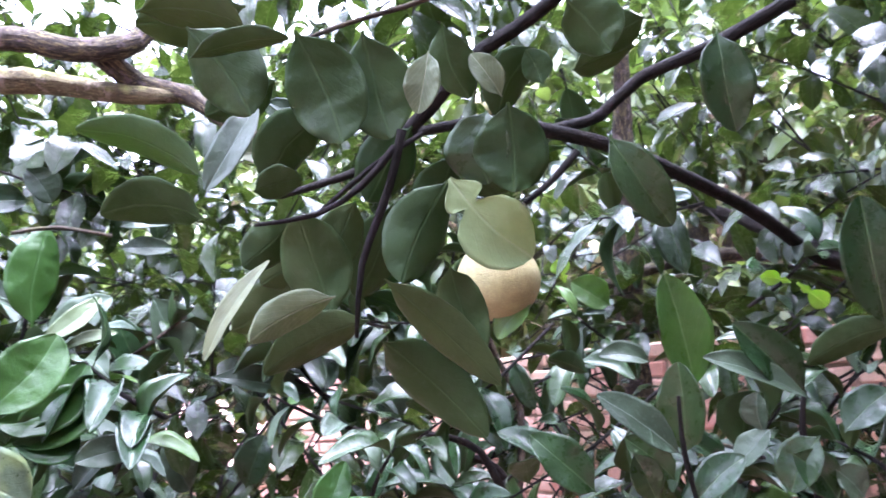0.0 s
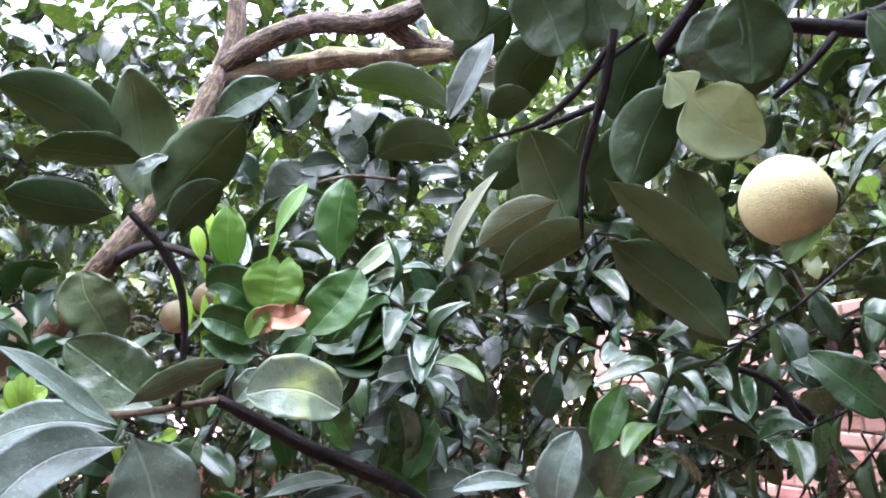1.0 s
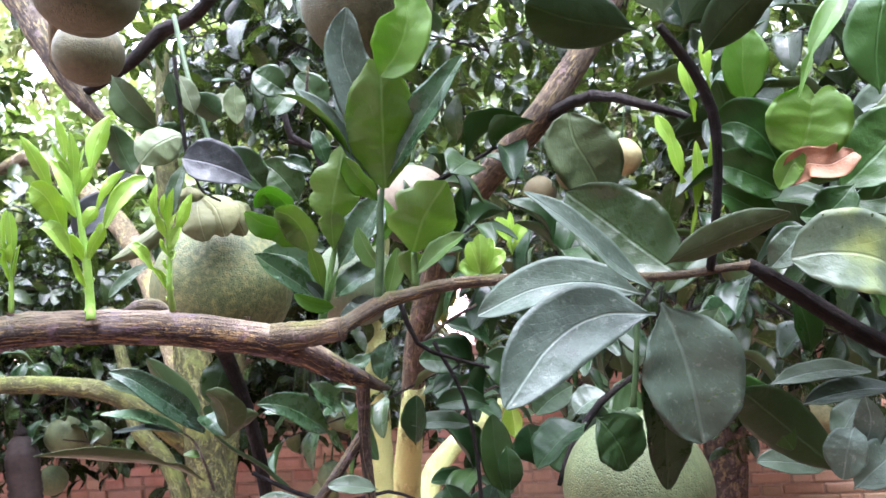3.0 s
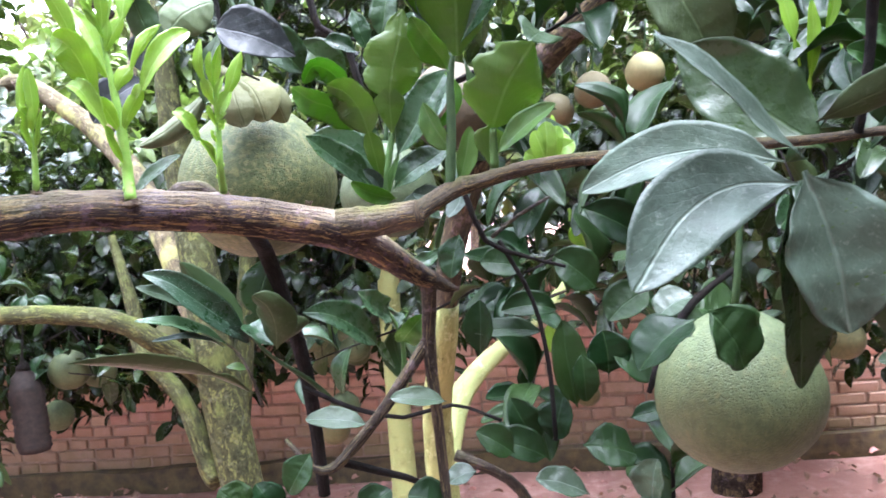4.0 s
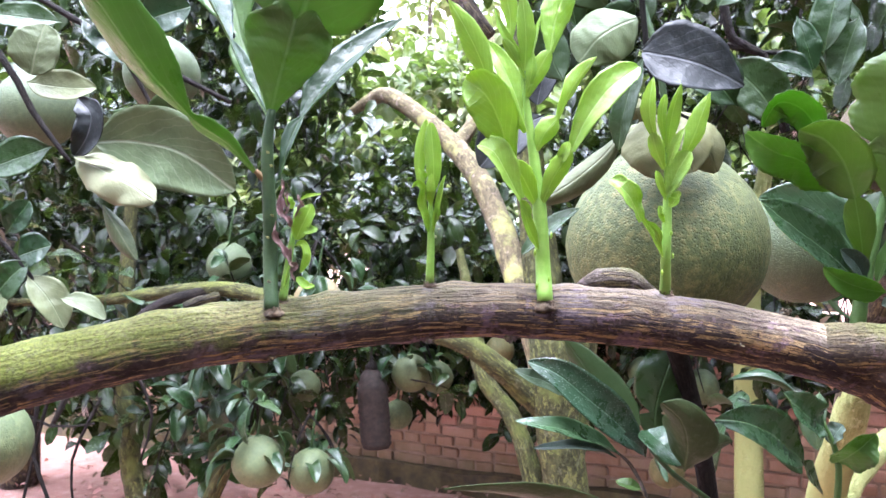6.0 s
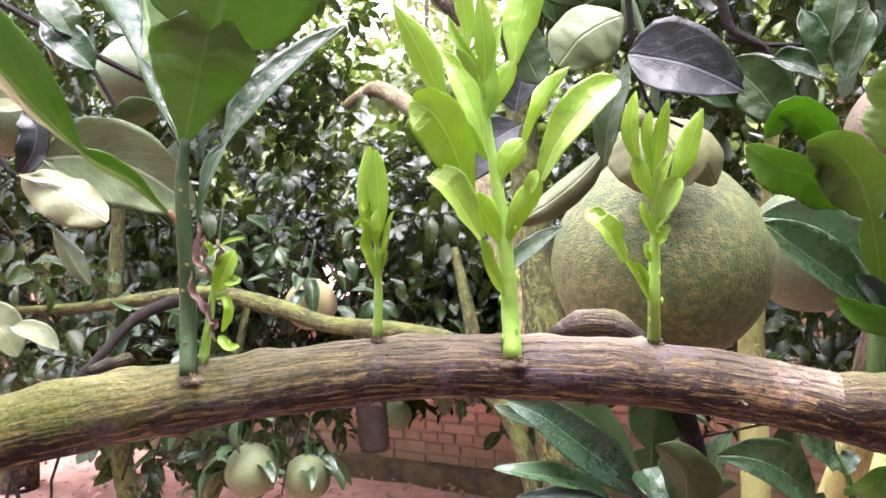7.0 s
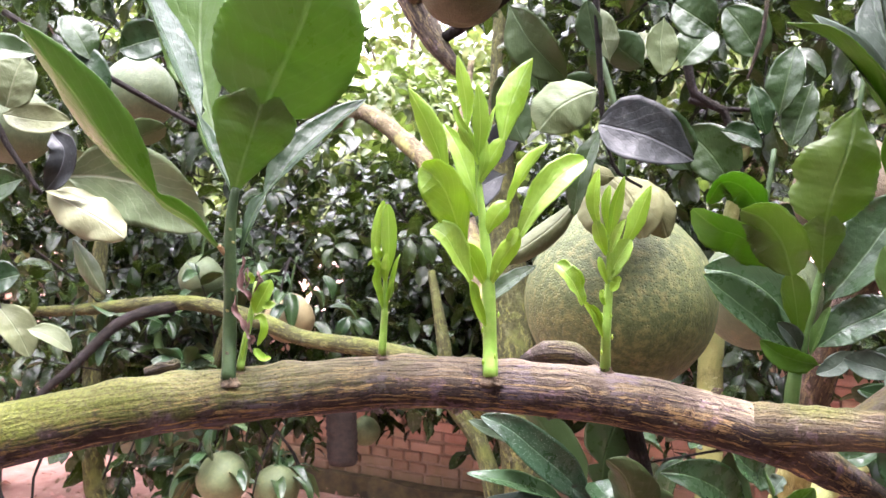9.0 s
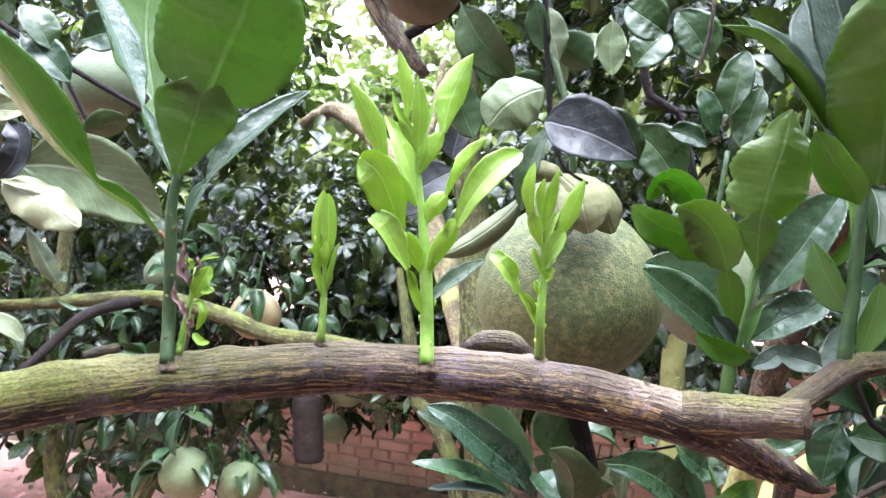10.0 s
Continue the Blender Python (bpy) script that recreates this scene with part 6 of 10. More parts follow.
blade(shoot_small, [(-0.1331, 0.4544, 1.4140), (-0.1280, 0.4525, 1.4149), (-0.1256, 0.4507, 1.4096), (-0.1277, 0.4521, 1.4033), (-0.1295, 0.4516, 1.3989)], 0.0066, (0.68, -0.67, 0.29), "narrow", LEAF_YOUNG, LEAF_YOUNG, cup=1.2, wave=0.06)
blade(shoot_small, [(-0.1320, 0.4541, 1.3967), (-0.1285, 0.4516, 1.3928), (-0.1244, 0.4504, 1.3909), (-0.1218, 0.4530, 1.3920)], 0.0066, (0.25, -0.67, 0.70), "round", LEAF_YOUNG, LEAF_YOUNG, cup=1.2, wave=0.06)
blade(shoot_small, [(-0.1367, 0.4533, 1.4030), (-0.1398, 0.4523, 1.3892), (-0.1419, 0.4519, 1.3904)], 0.0020, (-0.02, -0.99, 0.13), "spear", LEAF_YOUNG, LEAF_YOUNG, cup=0.6)
blade(shoot_small, [(-0.1382, 0.4505, 1.4507), (-0.1375, 0.4504, 1.4457), (-0.1392, 0.4500, 1.4424), (-0.1396, 0.4497, 1.4369), (-0.1395, 0.4496, 1.4320), (-0.1368, 0.4501, 1.4299), (-0.1345, 0.4505, 1.4271), (-0.1345, 0.4544, 1.4236)], 0.0047, (0.75, -0.66, 0.01), "narrow", LEAF_WITHER, LEAF_WITHER, cup=1.3, wave=0.3, tooth=0.16)
blade(shoot_small, [(-0.1354, 0.4508, 1.4445), (-0.1358, 0.4506, 1.4395), (-0.1351, 0.4506, 1.4340), (-0.1368, 0.4501, 1.4313)], 0.0039, (0.12, -0.99, 0.04), "narrow", LEAF_WITHER, LEAF_WITHER, cup=1.3, wave=0.3, tooth=0.16)
blade(shoot_small, [(-0.1417, 0.4490, 1.4279), (-0.1421, 0.4488, 1.4243), (-0.1430, 0.4485, 1.4210), (-0.1415, 0.4487, 1.4171), (-0.1386, 0.4492, 1.4132), (-0.1363, 0.4495, 1.4087), (-0.1369, 0.4534, 1.4058)], 0.0047, (0.77, -0.64, 0.04), "narrow", LEAF_WITHER, LEAF_WITHER, cup=1.3, wave=0.3, tooth=0.16)
blade(shoot_small, [(-0.1298, 0.4519, 1.4421), (-0.1282, 0.4521, 1.4387), (-0.1275, 0.4522, 1.4360), (-0.1295, 0.4517, 1.4322), (-0.1325, 0.4550, 1.4285)], 0.0041, (0.06, -0.97, -0.23), "narrow", LEAF_WITHER, LEAF_WITHER, cup=1.3, wave=0.3, tooth=0.16)
blade(shoot_small, [(-0.1337, 0.4502, 1.4138), (-0.1350, 0.4498, 1.4086), (-0.1345, 0.4497, 1.4042), (-0.1321, 0.4502, 1.4030), (-0.1338, 0.4498, 1.4003), (-0.1334, 0.4498, 1.3970), (-0.1318, 0.4500, 1.3948)], 0.0039, (0.73, -0.68, 0.08), "narrow", LEAF_WITHER, LEAF_WITHER, cup=1.3, wave=0.3, tooth=0.16)
limb("dead_stub", branch, [(-0.199, 0.452, 1.380), (-0.191, 0.453, 1.383), (-0.183, 0.455, 1.385), (-0.180, 0.456, 1.386)], [0.0034, 0.0037, 0.0034, 0.0026], BARK_BROWN, "broken dry stub", sides=14, step=0.003, rough=0.2)
# the slim shoot with folded leaves
shoot = limb("shoot", branch, [(-0.0637, 0.4850, 1.3906), (-0.0629, 0.4851, 1.4058), (-0.0625, 0.4856, 1.4179), (-0.0625, 0.4860, 1.4295), (-0.0625, 0.4863, 1.4405)], [0.0026, 0.0023, 0.0020, 0.0016, 0.0013], SHOOT_GREEN, "fresh light green shoot", sides=14, step=0.004, rough=0.06)
scar(shoot, (-0.0637, 0.4850, 1.3906), 0.0026, 3)
blade(shoot, [(-0.0621, 0.4842, 1.4369), (-0.0592, 0.4812, 1.4514), (-0.0596, 0.4816, 1.4672), (-0.0604, 0.4819, 1.4821)], 0.0115, (-0.43, 0.90, 0.06), "slim", LEAF_YOUNG, LEAF_YOUNG, cup=0.5, cup_far=1.3, wave=0.01, tooth=0.012)
blade(shoot, [(-0.0632, 0.4841, 1.4384), (-0.0679, 0.4835, 1.4515), (-0.0675, 0.4841, 1.4674), (-0.0639, 0.4853, 1.4843)], 0.0078, (-0.02, 1.00, -0.03), "slim", LEAF_YOUNG, LEAF_YOUNG, cup=0.8, wave=0.01, tooth=0.012)
blade(shoot, [(-0.0618, 0.4842, 1.4349), (-0.0606, 0.4786, 1.4431), (-0.0598, 0.4791, 1.4530)], 0.0063, (-0.49, 0.82, 0.29), "narrow", LEAF_YOUNG, LEAF_YOUNG, cup=0.6)
blade(shoot, [(-0.0634, 0.4834, 1.4194), (-0.0651, 0.4793, 1.4302), (-0.0671, 0.4791, 1.4374), (-0.0653, 0.4767, 1.4447), (-0.0677, 0.4742, 1.4477), (-0.0705, 0.4756, 1.4454)], 0.0074, (0.70, -0.71, -0.02), "narrow", LEAF_YOUNG, LEAF_YOUNG, cup=1.1, wave=0.05)
blade(shoot, [(-0.0608, 0.4839, 1.4193), (-0.0578, 0.4808, 1.4300), (-0.0559, 0.4815, 1.4385), (-0.0543, 0.4821, 1.4470), (-0.0530, 0.4846, 1.4520)], 0.0069, (-0.27, -0.96, 0.08), "narrow", LEAF_YOUNG, LEAF_YOUNG, cup=2.1)
blade(shoot, [(-0.0646, 0.4841, 1.4494), (-0.0656, 0.4799, 1.4531), (-0.0675, 0.4796, 1.4566)], 0.0046, (0.71, -0.69, -0.14), "round", LEAF_YOUNG, LEAF_YOUNG, cup=0.7)
blade(shoot, [(-0.0595, 0.4844, 1.4253), (-0.0567, 0.4811, 1.4314), (-0.0574, 0.4811, 1.4351)], 0.0037, (-0.15, -0.95, -0.29), "round", LEAF_YOUNG, LEAF_YOUNG, cup=1.0)
twig = limb("bud", shoot, [(-0.0588, 0.4804, 1.4231), (-0.0583, 0.4795, 1.4238), (-0.0582, 0.4805, 1.4243)], [0.0003, 0.0006, 0.0003], LEAF_CREAM, "", sides=14, step=0.004, rough=0.06)
twig = limb("bud", shoot, [(-0.0565, 0.4810, 1.4279), (-0.0559, 0.4801, 1.4286), (-0.0559, 0.4812, 1.4290)], [0.0003, 0.0006, 0.0003], LEAF_CREAM, "", sides=14, step=0.004, rough=0.06)
twig = limb("bud", shoot, [(-0.0572, 0.4806, 1.4208), (-0.0567, 0.4798, 1.4215), (-0.0566, 0.4808, 1.4219)], [0.0003, 0.0006, 0.0003], LEAF_CREAM, "", sides=14, step=0.004, rough=0.06)
twig = limb("bud", shoot, [(-0.0590, 0.4801, 1.4166), (-0.0584, 0.4793, 1.4173), (-0.0584, 0.4803, 1.4177)], [0.0003, 0.0006, 0.0003], LEAF_CREAM, "", sides=14, step=0.004, rough=0.06)
# the tall fresh shoot
shoot = limb("shoot", branch, [(0.0017, 0.4914, 1.3788), (0.0005, 0.4985, 1.3967), (-0.0002, 0.4990, 1.4159), (-0.0013, 0.4995, 1.4351), (-0.0033, 0.5000, 1.4576), (-0.0060, 0.5003, 1.4800), (-0.0083, 0.5006, 1.4993), (-0.0100, 0.5008, 1.5153)], [0.0047, 0.0043, 0.0042, 0.0040, 0.0032, 0.0024, 0.0018, 0.0011], SHOOT_GREEN, "fresh light green shoot", sides=14, step=0.004, rough=0.06)
scar(shoot, (0.0017, 0.4914, 1.3788), 0.0047, 4)
blade(shoot, [(-0.0260, 0.4882, 1.4980), (-0.0316, 0.4858, 1.5167), (-0.0394, 0.4850, 1.5342), (-0.0492, 0.4859, 1.5518)], 0.0158, (0.18, 0.98, 0.12), "spear", LEAF_YOUNG, LEAF_YOUNG, cup=0.4, wave=0.02, tooth=0.01)
blade(shoot, [(-0.0082, 0.4977, 1.4761), (-0.0171, 0.4925, 1.4894), (-0.0260, 0.4882, 1.4980)], 0.0095, (-0.07, 0.93, 0.35), "slim", LEAF_YOUNG, LEAF_YOUNG, cup=0.4)
blade(shoot, [(-0.0152, 0.4846, 1.4586), (-0.0207, 0.4763, 1.4811), (-0.0275, 0.4715, 1.4952), (-0.0384, 0.4729, 1.5039)], 0.0270, (-0.04, 0.97, 0.23), "slim", LEAF_YOUNG, LEAF_YOUNG, cup=-0.5, wave=0.04, tooth=0.01)
blade(shoot, [(-0.0026, 0.4972, 1.4337), (-0.0082, 0.4906, 1.4477), (-0.0143, 0.4848, 1.4592)], 0.0132, (-0.08, 0.91, 0.41), "slim", LEAF_YOUNG, LEAF_YOUNG, cup=0.4)
blade(shoot, [(-0.0080, 0.5029, 1.4775), (-0.0151, 0.5065, 1.5013), (-0.0239, 0.5097, 1.5213), (-0.0326, 0.5117, 1.5345)], 0.0159, (0.33, -0.90, 0.28), "spear", LEAF_YOUNG_SHEEN, LEAF_YOUNG, cup=0.6, tooth=0.01)
blade(shoot, [(-0.0105, 0.4847, 1.4371), (-0.0169, 0.4779, 1.4514), (-0.0235, 0.4731, 1.4637), (-0.0321, 0.4758, 1.4679)], 0.0191, (0.60, -0.78, 0.20), "slim", LEAF_YOUNG_SHEEN, LEAF_YOUNG, cup=0.95, cup_far=0.5, tooth=0.01)
blade(shoot, [(-0.0017, 0.4954, 1.4083), (-0.0067, 0.4899, 1.4216), (-0.0105, 0.4847, 1.4371)], 0.0076, (0.63, -0.77, -0.10), "narrow", LEAF_YOUNG, LEAF_YOUNG, cup=0.7)
blade(shoot, [(-0.0064, 0.4871, 1.4266), (-0.0080, 0.4850, 1.4324), (-0.0102, 0.4827, 1.4369)], 0.0062, (0.44, -0.87, -0.21), "round", LEAF_YOUNG, LEAF_YOUNG, cup=0.9)
blade(shoot, [(-0.0084, 0.4988, 1.5071), (-0.0131, 0.4975, 1.5220), (-0.0163, 0.4972, 1.5309)], 0.0054, (0.43, -0.90, 0.08), "slim", LEAF_YOUNG, LEAF_YOUNG, cup=0.5)
blade(shoot, [(-0.0156, 0.4973, 1.5296), (-0.0157, 0.4978, 1.5436), (-0.0186, 0.4978, 1.5589), (-0.0220, 0.4987, 1.5738)], 0.0106, (0.22, 0.98, -0.00), "spear", LEAF_YOUNG, LEAF_YOUNG, cup=0.5, wave=0.015, tooth=0.01)
blade(shoot, [(-0.0077, 0.4960, 1.5110), (-0.0065, 0.4938, 1.5271), (-0.0071, 0.4932, 1.5426), (-0.0088, 0.4944, 1.5563)], 0.0114, (0.04, 1.00, 0.04), "spear", LEAF_YOUNG, LEAF_YOUNG, cup=0.45, wave=0.015, tooth=0.01)
blade(shoot, [(-0.0103, 0.4957, 1.5164), (-0.0170, 0.4919, 1.5286), (-0.0206, 0.4905, 1.5357), (-0.0235, 0.4903, 1.5458)], 0.0057, (0.45, -0.89, 0.04), "spear", LEAF_YOUNG, LEAF_YOUNG, cup=0.6)
blade(shoot, [(-0.0101, 0.4946, 1.5128), (-0.0148, 0.4920, 1.5214), (-0.0190, 0.4905, 1.5285)], 0.0063, (0.13, 0.94, 0.32), "slim", LEAF_YOUNG, LEAF_YOUNG, cup=0.5)
blade(shoot, [(0.0063, 0.5041, 1.5230), (0.0091, 0.5083, 1.5408), (0.0153, 0.5142, 1.5596), (0.0223, 0.5201, 1.5755)], 0.0210, (-0.53, 0.84, -0.10), "spear", LEAF_YOUNG, LEAF_YOUNG, cup=0.4, cup_far=0.8, wave=0.02, tooth=0.012)
blade(shoot, [(-0.0068, 0.4987, 1.4966), (-0.0012, 0.5002, 1.5100), (0.0063, 0.5041, 1.5236)], 0.0115, (-0.36, 0.93, -0.01), "slim", LEAF_YOUNG, LEAF_YOUNG, cup=0.5)
blade(shoot, [(-0.0044, 0.4999, 1.5183), (-0.0021, 0.5018, 1.5305), (0.0007, 0.5048, 1.5433)], 0.0040, (-0.32, -0.92, 0.24), "spear", LEAF_YOUNG, LEAF_YOUNG, cup=0.6)
blade(shoot, [(0.0101, 0.5034, 1.4839), (0.0173, 0.5083, 1.5001), (0.0244, 0.5182, 1.5124), (0.0324, 0.5261, 1.5226)], 0.0135, (-0.78, 0.61, 0.09), "spear", LEAF_YOUNG, LEAF_YOUNG, cup=0.9, cup_far=0.4, wave=0.04, tooth=0.012)
blade(shoot, [(-0.0022, 0.4984, 1.4656), (0.0029, 0.4987, 1.4755), (0.0101, 0.5034, 1.4845)], 0.0134, (-0.41, 0.91, 0.03), "slim", LEAF_YOUNG, LEAF_YOUNG, cup=0.5)
blade(shoot, [(0.0180, 0.4929, 1.4641), (0.0270, 0.4922, 1.4822), (0.0407, 0.4943, 1.4995), (0.0559, 0.5015, 1.5104)], 0.0206, (-0.20, -0.92, 0.33), "slim", LEAF_YOUNG_SHEEN, LEAF_YOUNG, cup=0.9, cup_far=0.3, tooth=0.012)
blade(shoot, [(0.0006, 0.4968, 1.4347), (0.0079, 0.4936, 1.4499), (0.0180, 0.4929, 1.4641)], 0.0126, (-0.22, 0.94, 0.26), "slim", LEAF_YOUNG, LEAF_YOUNG, cup=0.5)
blade(shoot, [(0.0114, 0.4935, 1.4578), (0.0150, 0.4914, 1.4648), (0.0162, 0.4918, 1.4691)], 0.0075, (-0.22, -0.97, -0.06), "round", LEAF_YOUNG_SHEEN, LEAF_YOUNG, cup=0.7)
blade(shoot, [(-0.0070, 0.4957, 1.4989), (-0.0044, 0.4954, 1.5068), (-0.0027, 0.4963, 1.5216)], 0.0068, (-0.31, 0.95, 0.03), "spear", LEAF_YOUNG, LEAF_YOUNG, cup=0.4)
twig = limb("rib", shoot, [(-0.0011, 0.4962, 1.3842), (-0.0016, 0.4970, 1.4097), (-0.0024, 0.4977, 1.4321)], [0.0008, 0.0010, 0.0008], SHOOT_GREEN, "", sides=14, step=0.004, rough=0.06)
twig = limb("rib", shoot, [(0.0020, 0.4968, 1.3842), (0.0016, 0.4976, 1.4097), (0.0008, 0.4983, 1.4321)], [0.0008, 0.0010, 0.0008], SHOOT_GREEN, "", sides=14, step=0.004, rough=0.06)
twig = limb("bud", shoot, [(-0.0039, 0.4929, 1.4051), (-0.0035, 0.4920, 1.4072), (-0.0036, 0.4931, 1.4089)], [0.0003, 0.0008, 0.0003], LEAF_YOUNG, "", sides=14, step=0.004, rough=0.06)
twig = limb("bud", shoot, [(0.0054, 0.4949, 1.4146), (0.0058, 0.4941, 1.4166), (0.0057, 0.4951, 1.4184)], [0.0003, 0.0008, 0.0003], LEAF_YOUNG, "", sides=14, step=0.004, rough=0.06)
twig = limb("bud", shoot, [(0.0037, 0.4937, 1.3893), (0.0041, 0.4928, 1.3913), (0.0039, 0.4939, 1.3931)], [0.0003, 0.0008, 0.0003], LEAF_YOUNG, "", sides=14, step=0.004, rough=0.06)
twig = limb("bud", shoot, [(-0.0032, 0.4923, 1.3861), (-0.0028, 0.4915, 1.3882), (-0.0029, 0.4925, 1.3899)], [0.0003, 0.0008, 0.0003], LEAF_YOUNG, "", sides=14, step=0.004, rough=0.06)
twig = limb("bud", shoot, [(0.0046, 0.4957, 1.4400), (0.0050, 0.4948, 1.4419), (0.0049, 0.4959, 1.4438)], [0.0003, 0.0008, 0.0003], LEAF_YOUNG, "", sides=14, step=0.004, rough=0.06)
# the fresh shoot before the large pomelo
shoot = limb("shoot", branch, [(0.0702, 0.5254, 1.3811), (0.0699, 0.5124, 1.4029), (0.0708, 0.5132, 1.4222), (0.0716, 0.5141, 1.4415), (0.0715, 0.5147, 1.4576), (0.0705, 0.5149, 1.4704)], [0.0033, 0.0029, 0.0027, 0.0023, 0.0018, 0.0013], SHOOT_GREEN, "fresh light green shoot", sides=14, step=0.004, rough=0.06)
scar(shoot, (0.0702, 0.5254, 1.3811), 0.0033, 5)
blade(shoot, [(0.0558, 0.5004, 1.4233), (0.0508, 0.4969, 1.4355), (0.0450, 0.4950, 1.4430), (0.0399, 0.4994, 1.4477)], 0.0144, (0.41, -0.88, 0.23), "slim", LEAF_YOUNG_SHEEN, LEAF_YOUNG, cup=1.0, wave=0.09, tooth=0.012)
blade(shoot, [(0.0679, 0.5090, 1.4028), (0.0627, 0.5044, 1.4160), (0.0558, 0.5005, 1.4258)], 0.0057, (0.53, -0.84, -0.03), "narrow", LEAF_YOUNG, LEAF_YOUNG, cup=0.8)
blade(shoot, [(0.0666, 0.5080, 1.4099), (0.0640, 0.5047, 1.4179), (0.0602, 0.5032, 1.4231)], 0.0057, (0.39, -0.91, -0.14), "round", LEAF_YOUNG, LEAF_YOUNG, cup=0.9)
blade(shoot, [(0.0649, 0.5068, 1.4698), (0.0617, 0.5046, 1.4824), (0.0622, 0.5051, 1.4940), (0.0643, 0.5069, 1.5051)], 0.0102, (0.44, 0.90, 0.00), "spear", LEAF_YOUNG, LEAF_YOUNG, cup=-0.6, wave=0.02, tooth=0.012)
blade(shoot, [(0.0695, 0.5101, 1.4529), (0.0652, 0.5066, 1.4634), (0.0630, 0.5055, 1.4736)], 0.0095, (0.29, 0.91, 0.29), "slim", LEAF_YOUNG, LEAF_YOUNG, cup=0.5)
blade(shoot, [(0.0706, 0.5097, 1.4656), (0.0685, 0.5058, 1.4824), (0.0706, 0.5067, 1.4950)], 0.0063, (-0.21, -0.97, -0.10), "slim", LEAF_YOUNG, LEAF_YOUNG, cup=0.9)
blade(shoot, [(0.0712, 0.5097, 1.4625), (0.0731, 0.5066, 1.4792), (0.0761, 0.5055, 1.4917), (0.0791, 0.5064, 1.5005)], 0.0096, (-0.36, 0.92, 0.15), "spear", LEAF_YOUNG, LEAF_YOUNG, cup=-0.8, wave=0.02, tooth=0.012)
blade(shoot, [(0.0793, 0.5089, 1.4571), (0.0859, 0.5086, 1.4710), (0.0908, 0.5100, 1.4843), (0.0955, 0.5123, 1.4956)], 0.0125, (-0.29, 0.96, 0.04), "spear", LEAF_YOUNG, LEAF_YOUNG, cup=0.5, wave=0.025, tooth=0.012)
blade(shoot, [(0.0715, 0.5109, 1.4379), (0.0762, 0.5082, 1.4508), (0.0835, 0.5079, 1.4625)], 0.0146, (-0.51, -0.85, 0.15), "slim", LEAF_YOUNG_SHEEN, LEAF_YOUNG, cup=0.9, cup_far=0.4)
blade(shoot, [(0.0718, 0.5075, 1.4546), (0.0753, 0.5045, 1.4657), (0.0801, 0.5047, 1.4751)], 0.0074, (-0.40, -0.91, 0.04), "spear", LEAF_YOUNG_SHEEN, LEAF_YOUNG, cup=0.9)
blade(shoot, [(0.0702, 0.5096, 1.4354), (0.0663, 0.5061, 1.4451), (0.0650, 0.5062, 1.4521)], 0.0054, (0.37, -0.93, -0.07), "slim", LEAF_YOUNG, LEAF_YOUNG, cup=0.8)
blade(shoot, [(0.0722, 0.5108, 1.4315), (0.0757, 0.5085, 1.4355), (0.0773, 0.5090, 1.4406)], 0.0076, (-0.50, -0.86, 0.11), "round", LEAF_YOUNG, LEAF_YOUNG, cup=1.0, wave=0.1)
blade(shoot, [(0.0721, 0.5101, 1.4402), (0.0760, 0.5089, 1.4435), (0.0785, 0.5105, 1.4469)], 0.0045, (-0.15, -0.97, 0.20), "round", LEAF_YOUNG, LEAF_YOUNG, cup=0.8, wave=0.1)
blade(shoot, [(0.0691, 0.5099, 1.4225), (0.0668, 0.5076, 1.4275), (0.0664, 0.5077, 1.4323)], 0.0035, (0.22, -0.96, -0.16), "round", LEAF_YOUNG, LEAF_YOUNG, cup=0.8, wave=0.1)
twig = limb("bud", shoot, [(0.0672, 0.5083, 1.4147), (0.0672, 0.5073, 1.4164), (0.0672, 0.5084, 1.4179)], [0.0003, 0.0008, 0.0003], LEAF_YOUNG, "", sides=14, step=0.004, rough=0.06)
twig = limb("bud", shoot, [(0.0736, 0.5090, 1.4019), (0.0735, 0.5080, 1.4037), (0.0735, 0.5091, 1.4051)], [0.0003, 0.0008, 0.0003], LEAF_YOUNG, "", sides=14, step=0.004, rough=0.06)
twig = limb("bud", shoot, [(0.0673, 0.5075, 1.3924), (0.0673, 0.5065, 1.3942), (0.0673, 0.5076, 1.3956)], [0.0003, 0.0008, 0.0003], LEAF_YOUNG, "", sides=14, step=0.004, rough=0.06)
twig = limb("bud", shoot, [(0.0728, 0.5093, 1.4147), (0.0728, 0.5083, 1.4164), (0.0728, 0.5094, 1.4179)], [0.0003, 0.0008, 0.0003], LEAF_YOUNG, "", sides=14, step=0.004, rough=0.06)
twig = limb("bud", shoot, [(0.0677, 0.5089, 1.4290), (0.0677, 0.5079, 1.4307), (0.0677, 0.5090, 1.4322)], [0.0003, 0.0008, 0.0003], LEAF_YOUNG, "", sides=14, step=0.004, rough=0.06)
# the half-grown shoot behind the stub
shoot = limb("shoot", branch, [(0.2185, 0.6761, 1.3299), (0.2205, 0.6767, 1.3537), (0.2257, 0.6778, 1.3790), (0.2334, 0.6794, 1.4112), (0.2407, 0.6808, 1.4411), (0.2428, 0.6815, 1.4640)], [0.0059, 0.0055, 0.0050, 0.0041, 0.0030, 0.0021], SHOOT_MID, "half-grown shoot", sides=14, step=0.004, rough=0.06)
blade(shoot, [(0.2196, 0.6738, 1.3758), (0.1969, 0.6641, 1.3975), (0.1710, 0.6529, 1.4171), (0.1465, 0.6449, 1.4365)], 0.0375, (0.50, -0.84, 0.21), "mature", LEAF_SHEEN, LEAF_LIGHT, cup=0.7, cup_far=0.3, tooth=0.02)
